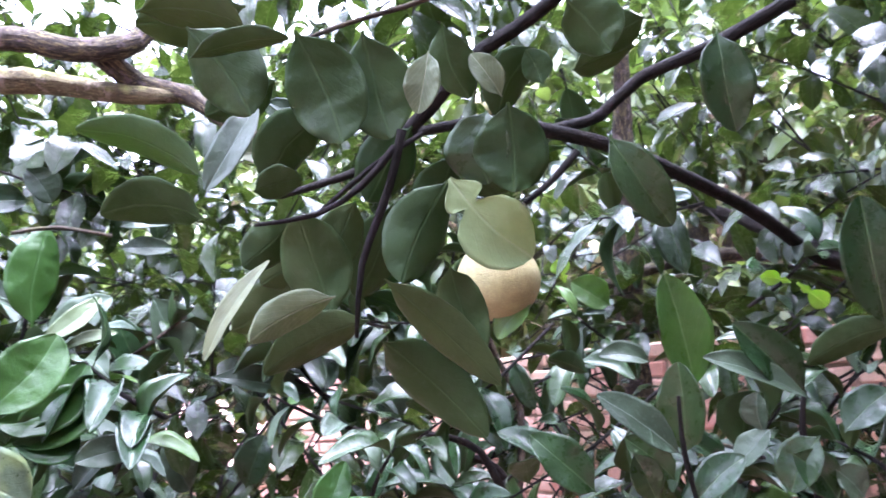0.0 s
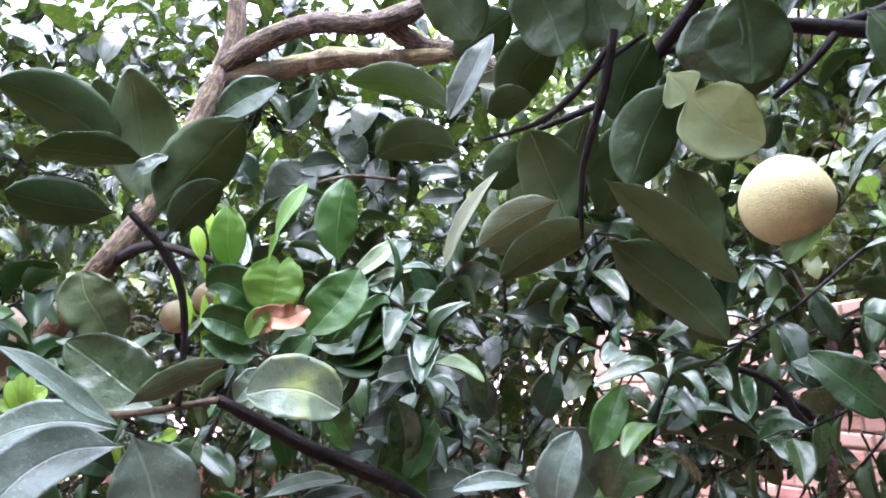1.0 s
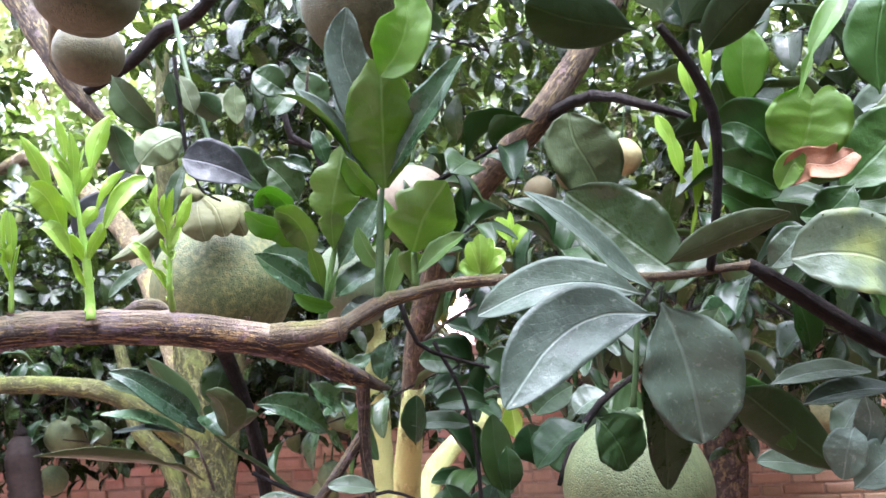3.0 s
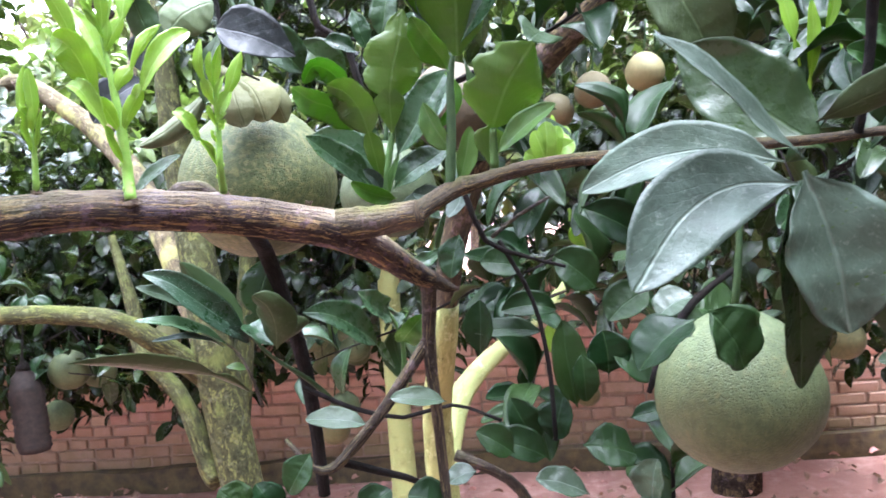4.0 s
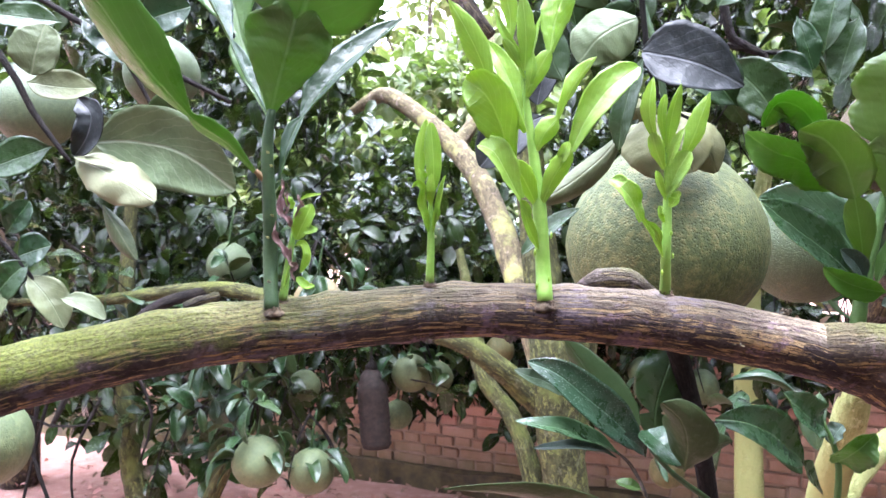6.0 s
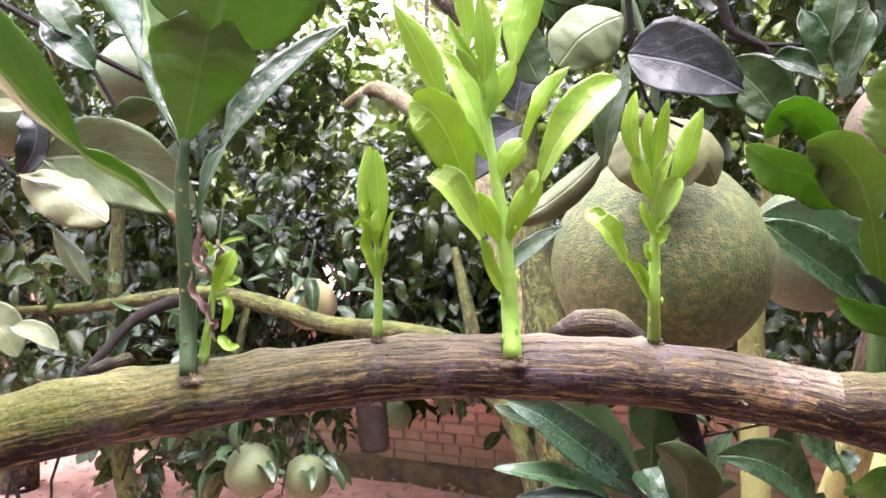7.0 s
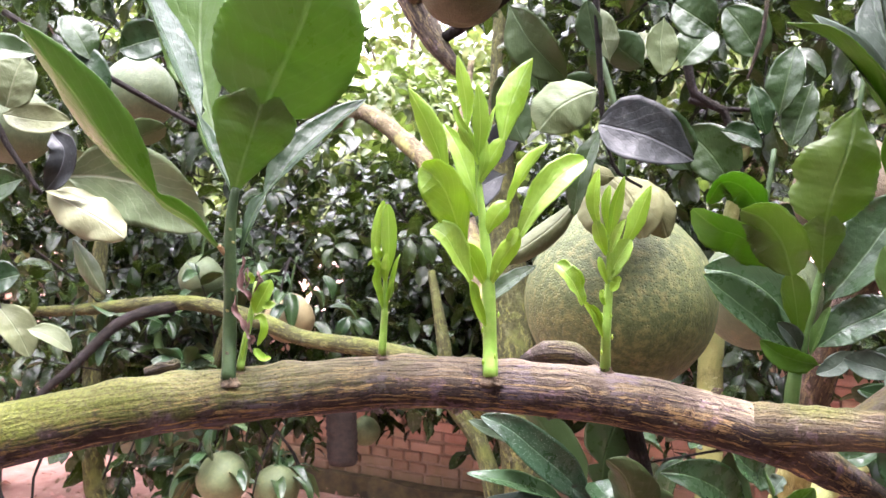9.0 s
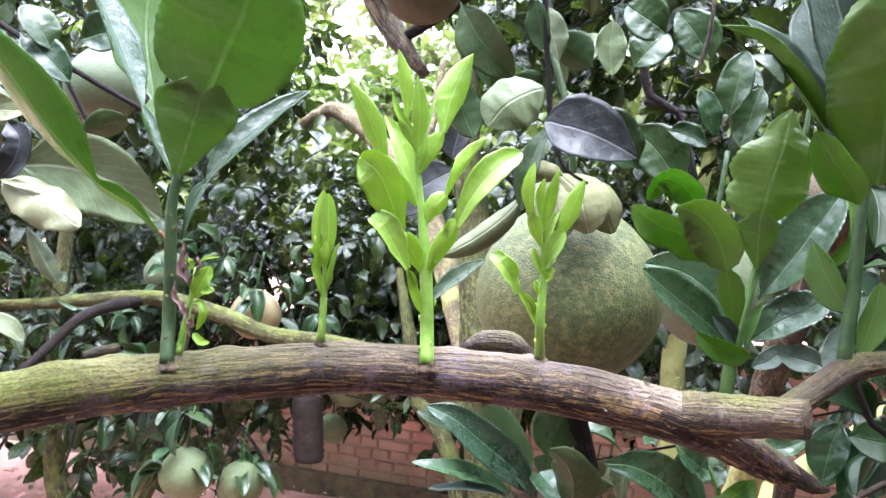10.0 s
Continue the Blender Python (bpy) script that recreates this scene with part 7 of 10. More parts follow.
blade(shoot, [(0.2270, 0.6881, 1.3881), (0.2088, 0.6882, 1.4151), (0.1832, 0.6901, 1.4338), (0.1536, 0.6913, 1.4399)], 0.0392, (0.15, -0.95, 0.27), "mature", LEAF_SHEEN, LEAF_MID, cup=0.4, tooth=0.02)
blade(shoot, [(0.1825, 0.7001, 1.4296), (0.2039, 0.7052, 1.4440), (0.2302, 0.7097, 1.4395)], 0.0286, (0.07, -0.87, 0.50), "mature", LEAF_TOP, LEAF_MID, cup=0.4)
blade(shoot, [(0.2224, 0.6713, 1.3884), (0.2172, 0.6610, 1.4129), (0.2111, 0.6526, 1.4384)], 0.0222, (0.38, 0.83, 0.40), "slim", LEAF_MID2, LEAF_MID2, cup=0.4)
blade(shoot, [(0.2116, 0.6526, 1.4371), (0.2022, 0.6458, 1.4624), (0.1886, 0.6412, 1.4786), (0.1715, 0.6401, 1.4855)], 0.0426, (0.25, 0.87, 0.43), "round", LEAF_MID2, LEAF_MID2, cup=-0.5, tooth=0.015)
blade(shoot, [(0.2044, 0.6680, 1.4447), (0.1774, 0.6566, 1.4646), (0.1568, 0.6490, 1.4718), (0.1378, 0.6497, 1.4863)], 0.0338, (0.07, 0.86, 0.50), "round", LEAF_LIGHT, LEAF_LIGHT, cup=-0.6, wave=0.06, tooth=0.02)
blade(shoot, [(0.1941, 0.6673, 1.4842), (0.1770, 0.6573, 1.5032), (0.1602, 0.6521, 1.5072), (0.1494, 0.6534, 1.4910)], 0.0276, (-0.15, 0.77, 0.62), "round", LEAF_LIGHT, LEAF_LIGHT, cup=-0.7, wave=0.07, tooth=0.02)
blade(shoot, [(0.2388, 0.6745, 1.4382), (0.2380, 0.6687, 1.4562), (0.2378, 0.6640, 1.4770)], 0.0331, (0.07, 0.96, 0.26), "wing", LEAF_MID2, LEAF_MID2, cup=0.4, tooth=0.015)
blade(shoot, [(0.2386, 0.6671, 1.4754), (0.2418, 0.6599, 1.5015), (0.2502, 0.6556, 1.5317), (0.2574, 0.6591, 1.5635)], 0.0659, (0.11, 0.99, 0.07), "cordate", LEAF_MID2, LEAF_MID2, cup=0.6, cup_far=0.3, wave=0.05, tooth=0.015, bites=((0.30, 1, 0.18, 0.05), (0.75, 1, 0.25, 0.08)), label="leaf with an insect-bitten edge")
blade(shoot, [(0.2430, 0.6827, 1.4138), (0.2612, 0.6775, 1.4397), (0.2818, 0.6738, 1.4713), (0.3025, 0.6741, 1.5016)], 0.0531, (-0.50, -0.83, 0.26), "mature", LEAF_SHEEN, LEAF_LIGHT, cup=0.35, cup_far=0.8, tooth=0.02)
blade(shoot, [(0.2998, 0.6687, 1.4995), (0.3086, 0.6644, 1.4787), (0.3040, 0.6644, 1.4581), (0.2840, 0.6684, 1.4384)], 0.0149, (-0.19, 0.98, 0.05), "narrow", LEAF_LIGHT, LEAF_LIGHT, cup=-0.8, wave=0.05, tooth=0.03)
blade(shoot, [(0.2361, 0.6811, 1.3785), (0.2572, 0.6762, 1.3963), (0.2787, 0.6742, 1.4078), (0.2976, 0.6780, 1.4195)], 0.0379, (-0.38, -0.78, 0.50), "mature", LEAF_SHEEN, LEAF_MID, cup=0.5, tooth=0.02)
blade(shoot, [(0.2365, 0.6658, 1.3683), (0.2193, 0.6565, 1.3717), (0.2014, 0.6482, 1.3785), (0.1883, 0.6466, 1.3880)], 0.0203, (-0.23, 0.92, 0.33), "mature", LEAF_LIGHT, LEAF_LIGHT, cup=-0.6, wave=0.05, tooth=0.03)
blade(shoot, [(0.2230, 0.6692, 1.3764), (0.2145, 0.6633, 1.3904), (0.2032, 0.6589, 1.4004)], 0.0161, (0.37, -0.92, -0.09), "mature", LEAF_SKY_SHEEN, LEAF_MID, cup=0.6)
blade(shoot, [(0.2301, 0.6701, 1.3729), (0.2349, 0.6660, 1.3915), (0.2427, 0.6644, 1.4132)], 0.0116, (-0.80, -0.57, 0.17), "mature", LEAF_MID, LEAF_MID, cup=0.7)
blade(shoot, [(0.2500, 0.6940, 1.4308), (0.2749, 0.7079, 1.4542), (0.2967, 0.7213, 1.4735), (0.3045, 0.7329, 1.4981)], 0.0380, (-0.24, -0.74, 0.62), "mature", LEAF_SKY_SHEEN, LEAF_MID, cup=0.4)
# the half-grown shoot at the foot of the side branch
shoot = limb("shoot", branch, [(0.2810, 0.6006, 1.3741), (0.2835, 0.6013, 1.3972), (0.2866, 0.6022, 1.4251), (0.2886, 0.6029, 1.4530), (0.2899, 0.6034, 1.4769), (0.2950, 0.6045, 1.5068)], [0.0052, 0.0052, 0.0050, 0.0046, 0.0040, 0.0026], SHOOT_DARK, "half-grown shoot", sides=14, step=0.004, rough=0.06)
scar(shoot, (0.2810, 0.6006, 1.3741), 0.0052, 7)
blade(shoot, [(0.2958, 0.5895, 1.5001), (0.2946, 0.5771, 1.5387), (0.2932, 0.5594, 1.5792), (0.2939, 0.5516, 1.6183)], 0.0795, (-0.06, 0.95, 0.30), "lobed", LEAF_MID2, LEAF_MID2, cup=0.3, wave=0.04, tooth=0.012, label="leaf stalk with a wing as broad as the blade")
blade(shoot, [(0.2937, 0.5496, 1.6179), (0.3079, 0.5393, 1.6350), (0.3198, 0.5289, 1.6603), (0.3281, 0.5285, 1.7008)], 0.0638, (-0.29, -0.95, -0.12), "round", LEAF_LIGHT, LEAF_LIGHT, cup=0.55, bites=((0.78, -1, 0.45, 0.10),), label="curled leaf blade")
blade(shoot, [(0.2905, 0.6000, 1.5159), (0.2758, 0.5883, 1.5882), (0.2566, 0.5784, 1.6488), (0.2633, 0.5736, 1.7004)], 0.0619, (0.29, -0.95, -0.09), "mature", LEAF_SKY_SHEEN, LEAF_MID, cup=0.4, tooth=0.012)
blade(shoot, [(0.2963, 0.5890, 1.5073), (0.3319, 0.5672, 1.5643), (0.3611, 0.5479, 1.6065), (0.3821, 0.5363, 1.6349)], 0.0470, (-0.70, -0.69, 0.19), "mature", LEAF_SHEEN, LEAF_MID, cup=0.6, tooth=0.012)
blade(shoot, [(0.2874, 0.5914, 1.5008), (0.2605, 0.5844, 1.5414), (0.2314, 0.5780, 1.5813), (0.2022, 0.5773, 1.6124)], 0.0327, (0.54, -0.78, 0.32), "mature", LEAF_SKY_SHEEN, LEAF_MID, cup=0.5)
blade(shoot, [(0.2908, 0.5998, 1.5004), (0.2740, 0.5907, 1.5209), (0.2537, 0.5811, 1.5427), (0.2334, 0.5706, 1.5713), (0.2090, 0.5625, 1.5932), (0.1817, 0.5558, 1.6022)], 0.0283, (0.67, 0.04, 0.74), "winged", LEAF_SHEEN, LEAF_LIGHT, cup=0.4, tooth=0.012)
blade(shoot, [(0.2862, 0.5919, 1.4862), (0.2766, 0.5857, 1.5012), (0.2630, 0.5790, 1.5157), (0.2510, 0.5776, 1.5357)], 0.0331, (0.35, 0.81, 0.48), "mature", LEAF_LIGHT, LEAF_LIGHT, cup=-0.9, wave=0.06)
blade(shoot, [(0.2939, 0.6083, 1.5011), (0.2865, 0.6230, 1.5389), (0.2808, 0.6329, 1.5777), (0.2648, 0.6363, 1.6162), (0.2609, 0.6462, 1.6444)], 0.0499, (-0.16, -0.96, 0.22), "winged", LEAF_SKY_SHEEN, LEAF_MID, cup=0.4)
blade(shoot, [(0.2894, 0.6064, 1.4089), (0.2780, 0.6100, 1.4243), (0.2692, 0.6142, 1.4441), (0.2643, 0.6188, 1.4602)], 0.0284, (0.70, 0.69, 0.18), "mature", LEAF_MID, LEAF_MID, cup=-0.6)
blade(shoot, [(0.2919, 0.6062, 1.3770), (0.3024, 0.6082, 1.4093), (0.3077, 0.6093, 1.4334)], 0.0240, (-0.16, 0.99, -0.01), "mature", LEAF_MID, LEAF_MID, cup=-0.6)
# the short shoot on the side branch
shoot = limb("shoot", branch, [(0.3212, 0.5757, 1.3889), (0.3212, 0.5743, 1.4116), (0.3201, 0.5684, 1.4259)], [0.0046, 0.0039, 0.0032], SHOOT_MID, "short half-grown shoot", sides=14, step=0.004, rough=0.06)
blade(shoot, [(0.3198, 0.5760, 1.3890), (0.3187, 0.5744, 1.4175), (0.3232, 0.5618, 1.4397), (0.3348, 0.5470, 1.4699), (0.3550, 0.5356, 1.4992)], 0.0829, (0.04, 0.94, 0.33), "winged", LEAF_MID2, LEAF_MID2, cup=0.35, wave=0.05, tooth=0.015, bites=((0.62, 1, 0.22, 0.05), (0.8, 1, 0.2, 0.05)), label="leaf with an insect-bitten edge")
blade(shoot, [(0.3202, 0.5597, 1.4013), (0.3435, 0.5429, 1.4239), (0.3687, 0.5260, 1.4410)], 0.0277, (-0.71, -0.62, 0.34), "mature", LEAF_MID, LEAF_UNDER2, cup=0.6)
# dusty leaves by the stub, sky sheen put into their colour
blade(branch, [(0.2905, 0.6664, 1.3624), (0.2778, 0.6667, 1.3671), (0.2654, 0.6681, 1.3699), (0.2552, 0.6718, 1.3734)], 0.0250, (-0.01, -0.92, 0.40), "mature", LEAF_SKY_SHEEN, LEAF_UNDER, cup=0.5, wave=0.05)
blade(branch, [(0.2733, 0.7046, 1.3753), (0.2574, 0.7022, 1.3608), (0.2435, 0.7002, 1.3557)], 0.0189, (-0.23, -0.81, 0.53), "mature", LEAF_SKY_SHEEN, LEAF_UNDER, cup=0.5)
blade(branch, [(0.3244, 0.7322, 1.3935), (0.3170, 0.7206, 1.3608), (0.2999, 0.7078, 1.3430)], 0.0287, (-0.47, -0.68, 0.56), "mature", LEAF_SKY_SHEEN, LEAF_UNDER, cup=0.5)
blade(branch, [(0.2974, 0.6467, 1.3260), (0.2895, 0.6453, 1.3065), (0.2838, 0.6441, 1.2806)], 0.0334, (-0.62, -0.75, 0.23), "mature", LEAF_TOP, LEAF_UNDER, cup=0.4)
blade(branch, [(0.2352, 0.6578, 1.2998), (0.2572, 0.6608, 1.2982), (0.2816, 0.6593, 1.3090)], 0.0203, (-0.09, -0.80, 0.59), "mature", LEAF_SHEEN, LEAF_MID, cup=0.9, wave=0.1)
# ---- leaves at the end of the side branch ----
blade(branch, [(0.5128, 0.3872, 1.3512), (0.4594, 0.3885, 1.3536), (0.4090, 0.3805, 1.3325), (0.3587, 0.3639, 1.2829)], 0.0731, (-0.11, -0.84, 0.53), "mature", LEAF_SKY_SHEEN, LEAF_UNDER, cup=0.3, label="big dusty leaf with sky sheen in its colour")
blade(branch, [(0.5231, 0.3946, 1.3609), (0.5376, 0.3891, 1.3160), (0.5449, 0.3851, 1.2734), (0.5517, 0.3865, 1.2292)], 0.1025, (-0.04, -1.00, 0.05), "mature", LEAF_SKY_SHEEN, LEAF_UNDER, cup=0.3, label="big dusty leaf with sky sheen in its colour")
blade(branch, [(0.7546, 0.4453, 1.2150), (0.7411, 0.4392, 1.1977), (0.7342, 0.4430, 1.1613)], 0.0445, (-0.75, -0.59, 0.31), "mature", LEAF_SKY_SHEEN, LEAF_UNDER, cup=0.3)
blade(branch, [(0.7578, 0.4468, 1.1808), (0.7639, 0.4330, 1.2160), (0.7593, 0.4320, 1.2466)], 0.0323, (-0.82, -0.56, -0.11), "mature", LEAF_SKY_SHEEN, LEAF_UNDER, cup=0.3)
blade(branch, [(0.7378, 0.4325, 1.1534), (0.7623, 0.4203, 1.1792), (0.7924, 0.4177, 1.1956)], 0.0477, (-0.55, -0.68, 0.48), "mature", LEAF_SKY_SHEEN, LEAF_UNDER, cup=0.3)
blade(branch, [(0.8646, 0.4671, 1.2975), (0.8303, 0.4644, 1.2974), (0.8016, 0.4717, 1.2820)], 0.0426, (-0.20, -0.80, 0.56), "mature", LEAF_SKY_SHEEN, LEAF_UNDER, cup=0.3)
blade(branch, [(0.9003, 0.4862, 1.1984), (0.9138, 0.4738, 1.1846), (0.9471, 0.4685, 1.1532)], 0.0623, (-0.21, -0.96, 0.16), "mature", LEAF_FAINT_SHEEN, LEAF_UNDER, cup=0.3)
blade(branch, [(0.9434, 0.4479, 1.3270), (0.9305, 0.4427, 1.2931), (0.9042, 0.4506, 1.2598)], 0.0568, (-0.70, -0.60, 0.39), "mature", LEAF_SKY_SHEEN, LEAF_UNDER, cup=0.3)
blade(branch, [(0.6243, 0.4699, 1.2795), (0.6615, 0.4645, 1.2359), (0.6921, 0.4605, 1.1927)], 0.0475, (0.49, 0.82, 0.29), "mature", LEAF_LUSH, LEAF_LUSH, cup=0.3)
blade(branch, [(0.5121, 0.3978, 1.3483), (0.5206, 0.4047, 1.2917), (0.5262, 0.4122, 1.2347), (0.5315, 0.4249, 1.1789)], 0.0596, (0.18, -0.97, -0.13), "mature", LEAF_TOP, LEAF_UNDER, cup=0.4)
blade(branch, [(0.5085, 0.3972, 1.3694), (0.4612, 0.4170, 1.3839), (0.4116, 0.4384, 1.3800), (0.3627, 0.4608, 1.3581)], 0.0525, (-0.39, -0.80, 0.46), "mature", LEAF_SKY_SHEEN, LEAF_UNDER, cup=0.5, cup_far=0.2)
blade(branch, [(0.5673, 0.4248, 1.3787), (0.5324, 0.4507, 1.4139), (0.4974, 0.4715, 1.4502), (0.4689, 0.4812, 1.4755)], 0.0911, (-0.27, -0.93, 0.27), "mature", LEAF_TOP, LEAF_UNDER, cup=0.35, label="broad dark green leaf")
blade(branch, [(0.5105, 0.3762, 1.3712), (0.4708, 0.3728, 1.3996), (0.4299, 0.3691, 1.4380), (0.3916, 0.3756, 1.4686)], 0.0343, (0.40, -0.77, 0.49), "mature", LEAF_SKY_SHEEN, LEAF_UNDER, cup=0.4)
blade(branch, [(0.5130, 0.3637, 1.3963), (0.5459, 0.3453, 1.4114), (0.5788, 0.3321, 1.4244), (0.6112, 0.3192, 1.4339)], 0.0339, (0.21, 0.86, 0.46), "mature", LEAF_TOP, LEAF_UNDER2, cup=0.4)
blade(branch, [(0.6544, 0.3841, 1.3936), (0.6853, 0.3689, 1.3974), (0.7245, 0.3607, 1.3900), (0.7659, 0.3614, 1.3648)], 0.0864, (-0.11, -0.94, 0.31), "round", LEAF_YELLOWED, LEAF_UNDER, cup=0.25, wave=0.015, label="leaf with yellow blotches")
blade(branch, [(0.6465, 0.4068, 1.3866), (0.6587, 0.3980, 1.4017), (0.6814, 0.3968, 1.4224)], 0.0347, (-0.53, -0.79, 0.30), "round", LEAF_FAINT_SHEEN, LEAF_UNDER, cup=0.3)
blade(branch, [(0.6848, 0.4342, 1.4680), (0.7011, 0.4191, 1.4871), (0.7200, 0.4069, 1.4848), (0.7528, 0.4123, 1.4969)], 0.0386, (-0.38, -0.90, 0.22), "round", LEAF_DRY, LEAF_DRY, cup=1.0, cup_far=0.5, wave=0.13, label="dry orange-brown leaf")
blade(branch, [(0.7078, 0.4380, 1.4901), (0.7136, 0.4297, 1.5195), (0.7188, 0.4248, 1.5457), (0.7227, 0.4252, 1.5586)], 0.0851, (-0.64, -0.77, -0.01), "lobed", LEAF_LIGHT, LEAF_LIGHT, cup=0.35, label="broad light green leaf with a notched tip")
blade(branch, [(0.7039, 0.4594, 1.4891), (0.6800, 0.4573, 1.5249), (0.6539, 0.4620, 1.5407), (0.6369, 0.4712, 1.5359)], 0.0636, (-0.12, -0.99, 0.07), "mature", LEAF_LUSH, LEAF_LUSH, cup=0.4)
blade(branch, [(0.6999, 0.4568, 1.4648), (0.6705, 0.4551, 1.4802), (0.6440, 0.4591, 1.4924), (0.6274, 0.4656, 1.4961)], 0.0507, (-0.10, -0.99, 0.06), "round", LEAF_LUSH, LEAF_LUSH, cup=0.5)
blade(branch, [(0.6961, 0.4538, 1.4441), (0.6703, 0.4542, 1.4458), (0.6412, 0.4596, 1.4618), (0.6271, 0.4673, 1.4701)], 0.0410, (-0.11, -0.97, 0.21), "mature", LEAF_LUSH, LEAF_LUSH, cup=0.4)
blade(branch, [(0.7598, 0.4490, 1.4605), (0.7856, 0.4366, 1.4856), (0.8143, 0.4284, 1.5144), (0.8387, 0.4258, 1.5513)], 0.0816, (-0.57, -0.77, 0.29), "mature", LEAF_LUSH, LEAF_LUSH, cup=0.3)
blade(branch, [(0.7872, 0.4555, 1.4241), (0.8227, 0.4417, 1.4385), (0.8649, 0.4310, 1.4596), (0.9039, 0.4262, 1.4814)], 0.0726, (-0.41, -0.82, 0.41), "mature", LEAF_LUSH, LEAF_LUSH, cup=0.4)
blade(branch, [(0.7776, 0.4660, 1.4536), (0.8060, 0.4497, 1.4506), (0.8482, 0.4393, 1.4683), (0.8820, 0.4340, 1.5154)], 0.0675, (-0.48, -0.78, 0.41), "mature", LEAF_LUSH, LEAF_LUSH, cup=0.4)
blade(branch, [(0.7621, 0.4276, 1.4655), (0.7450, 0.4273, 1.4495), (0.7256, 0.4325, 1.4341), (0.7071, 0.4416, 1.4358)], 0.0433, (-0.43, -0.81, 0.41), "mature", LEAF_LUSH, LEAF_LUSH, cup=0.4)
blade(branch, [(0.7028, 0.4191, 1.4817), (0.6892, 0.4196, 1.4892), (0.6756, 0.4262, 1.4639)], 0.0292, (-0.45, -0.82, 0.36), "mature", LEAF_LIGHT, LEAF_LIGHT, cup=0.5)
blade(branch, [(0.7923, 0.4440, 1.4267), (0.8221, 0.4327, 1.4207), (0.8668, 0.4278, 1.4236)], 0.0581, (-0.18, -0.89, 0.41), "mature", LEAF_LUSH, LEAF_LUSH, cup=0.4)
blade(branch, [(0.6707, 0.4624, 1.5561), (0.6636, 0.4568, 1.5882), (0.6653, 0.4547, 1.6157), (0.6659, 0.4579, 1.6431)], 0.0498, (-0.27, -0.96, -0.06), "mature", LEAF_LIGHT, LEAF_LIGHT, cup=0.4)
blade(branch, [(0.7041, 0.4243, 1.5564), (0.7215, 0.4226, 1.6032), (0.7428, 0.4209, 1.6366), (0.7686, 0.4233, 1.6715)], 0.0280, (-0.65, -0.67, 0.36), "young", LEAF_LIGHT, LEAF_LIGHT, cup=0.5)
blade(branch, [(0.8204, 0.4496, 1.5634), (0.8213, 0.4517, 1.6069), (0.8305, 0.4520, 1.6502), (0.8461, 0.4563, 1.6906)], 0.0656, (0.22, 0.97, -0.09), "mature", LEAF_LUSH, LEAF_LUSH, cup=0.4)
blade(branch, [(0.8798, 0.5398, 1.5525), (0.9114, 0.5264, 1.5725), (0.9353, 0.5199, 1.5915), (0.9574, 0.5189, 1.6118)], 0.0342, (-0.52, -0.74, 0.43), "mature", LEAF_PALE2, LEAF_UNDER, cup=0.4)
blade(branch, [(0.9050, 0.5350, 1.5404), (0.9369, 0.5219, 1.5549), (0.9803, 0.5171, 1.5617)], 0.0202, (-0.34, -0.76, 0.56), "mature", LEAF_PALE2, LEAF_UNDER, cup=0.4)
blade(branch, [(0.9170, 0.3872, 1.4041), (0.8809, 0.3951, 1.4049), (0.8442, 0.4036, 1.3977)], 0.0443, (-0.23, -0.85, 0.48), "mature", LEAF_FAINT_SHEEN, LEAF_UNDER, cup=0.4)
blade(branch, [(0.8391, 0.4605, 1.3285), (0.8772, 0.4471, 1.3272), (0.9216, 0.4437, 1.3072)], 0.0621, (-0.09, -0.92, 0.39), "mature", LEAF_SKY_SHEEN, LEAF_UNDER, cup=0.4)
blade(branch, [(0.7517, 0.4060, 1.3585), (0.7698, 0.4025, 1.3505), (0.7930, 0.4001, 1.3093)], 0.0421, (-0.11, -0.99, 0.03), "mature", LEAF_LUSH, LEAF_UNDER, cup=0.4)
blade(branch, [(0.8761, 0.4190, 1.3682), (0.8836, 0.4201, 1.3265), (0.8840, 0.4231, 1.2785)], 0.0480, (-0.31, -0.95, -0.07), "mature", LEAF_LUSH, LEAF_LUSH, cup=0.4)
blade(branch, [(0.4951, 0.5311, 1.5679), (0.5001, 0.5269, 1.5362), (0.5157, 0.5254, 1.5065), (0.5313, 0.5292, 1.4737)], 0.0798, (-0.11, -0.99, -0.02), "round", LEAF_UNDER2, LEAF_UNDER2, cup=0.25)
blade(branch, [(0.4800, 0.5370, 1.5277), (0.4936, 0.5318, 1.5299), (0.5070, 0.5321, 1.5113)], 0.0357, (-0.15, -0.99, 0.05), "round", LEAF_UNDER2, LEAF_UNDER2, cup=0.3)
blade(branch, [(1.0152, 0.2683, 1.1935), (1.0189, 0.2562, 1.2511), (1.0467, 0.2463, 1.3056)], 0.0623, (-0.85, -0.50, 0.14), "mature", LEAF_SKY_SHEEN, LEAF_UNDER, cup=0.3)
blade(branch, [(0.9979, 0.2837, 1.2107), (0.9984, 0.2759, 1.1781), (1.0287, 0.2680, 1.1448)], 0.0477, (-0.28, -0.96, 0.10), "mature", LEAF_SKY_SHEEN, LEAF_UNDER, cup=0.3)
blade(branch, [(1.0859, 0.2780, 1.1581), (1.0312, 0.2890, 1.1953), (0.9728, 0.3089, 1.2097)], 0.0405, (-0.08, -0.92, 0.37), "mature", LEAF_SKY_SHEEN, LEAF_UNDER, cup=0.4)
blade(branch, [(0.9840, 0.2747, 1.2457), (0.9350, 0.2862, 1.2554), (0.8882, 0.3090, 1.2505)], 0.0285, (-0.24, -0.76, 0.61), "mature", LEAF_SKY_SHEEN, LEAF_UNDER, cup=0.4)
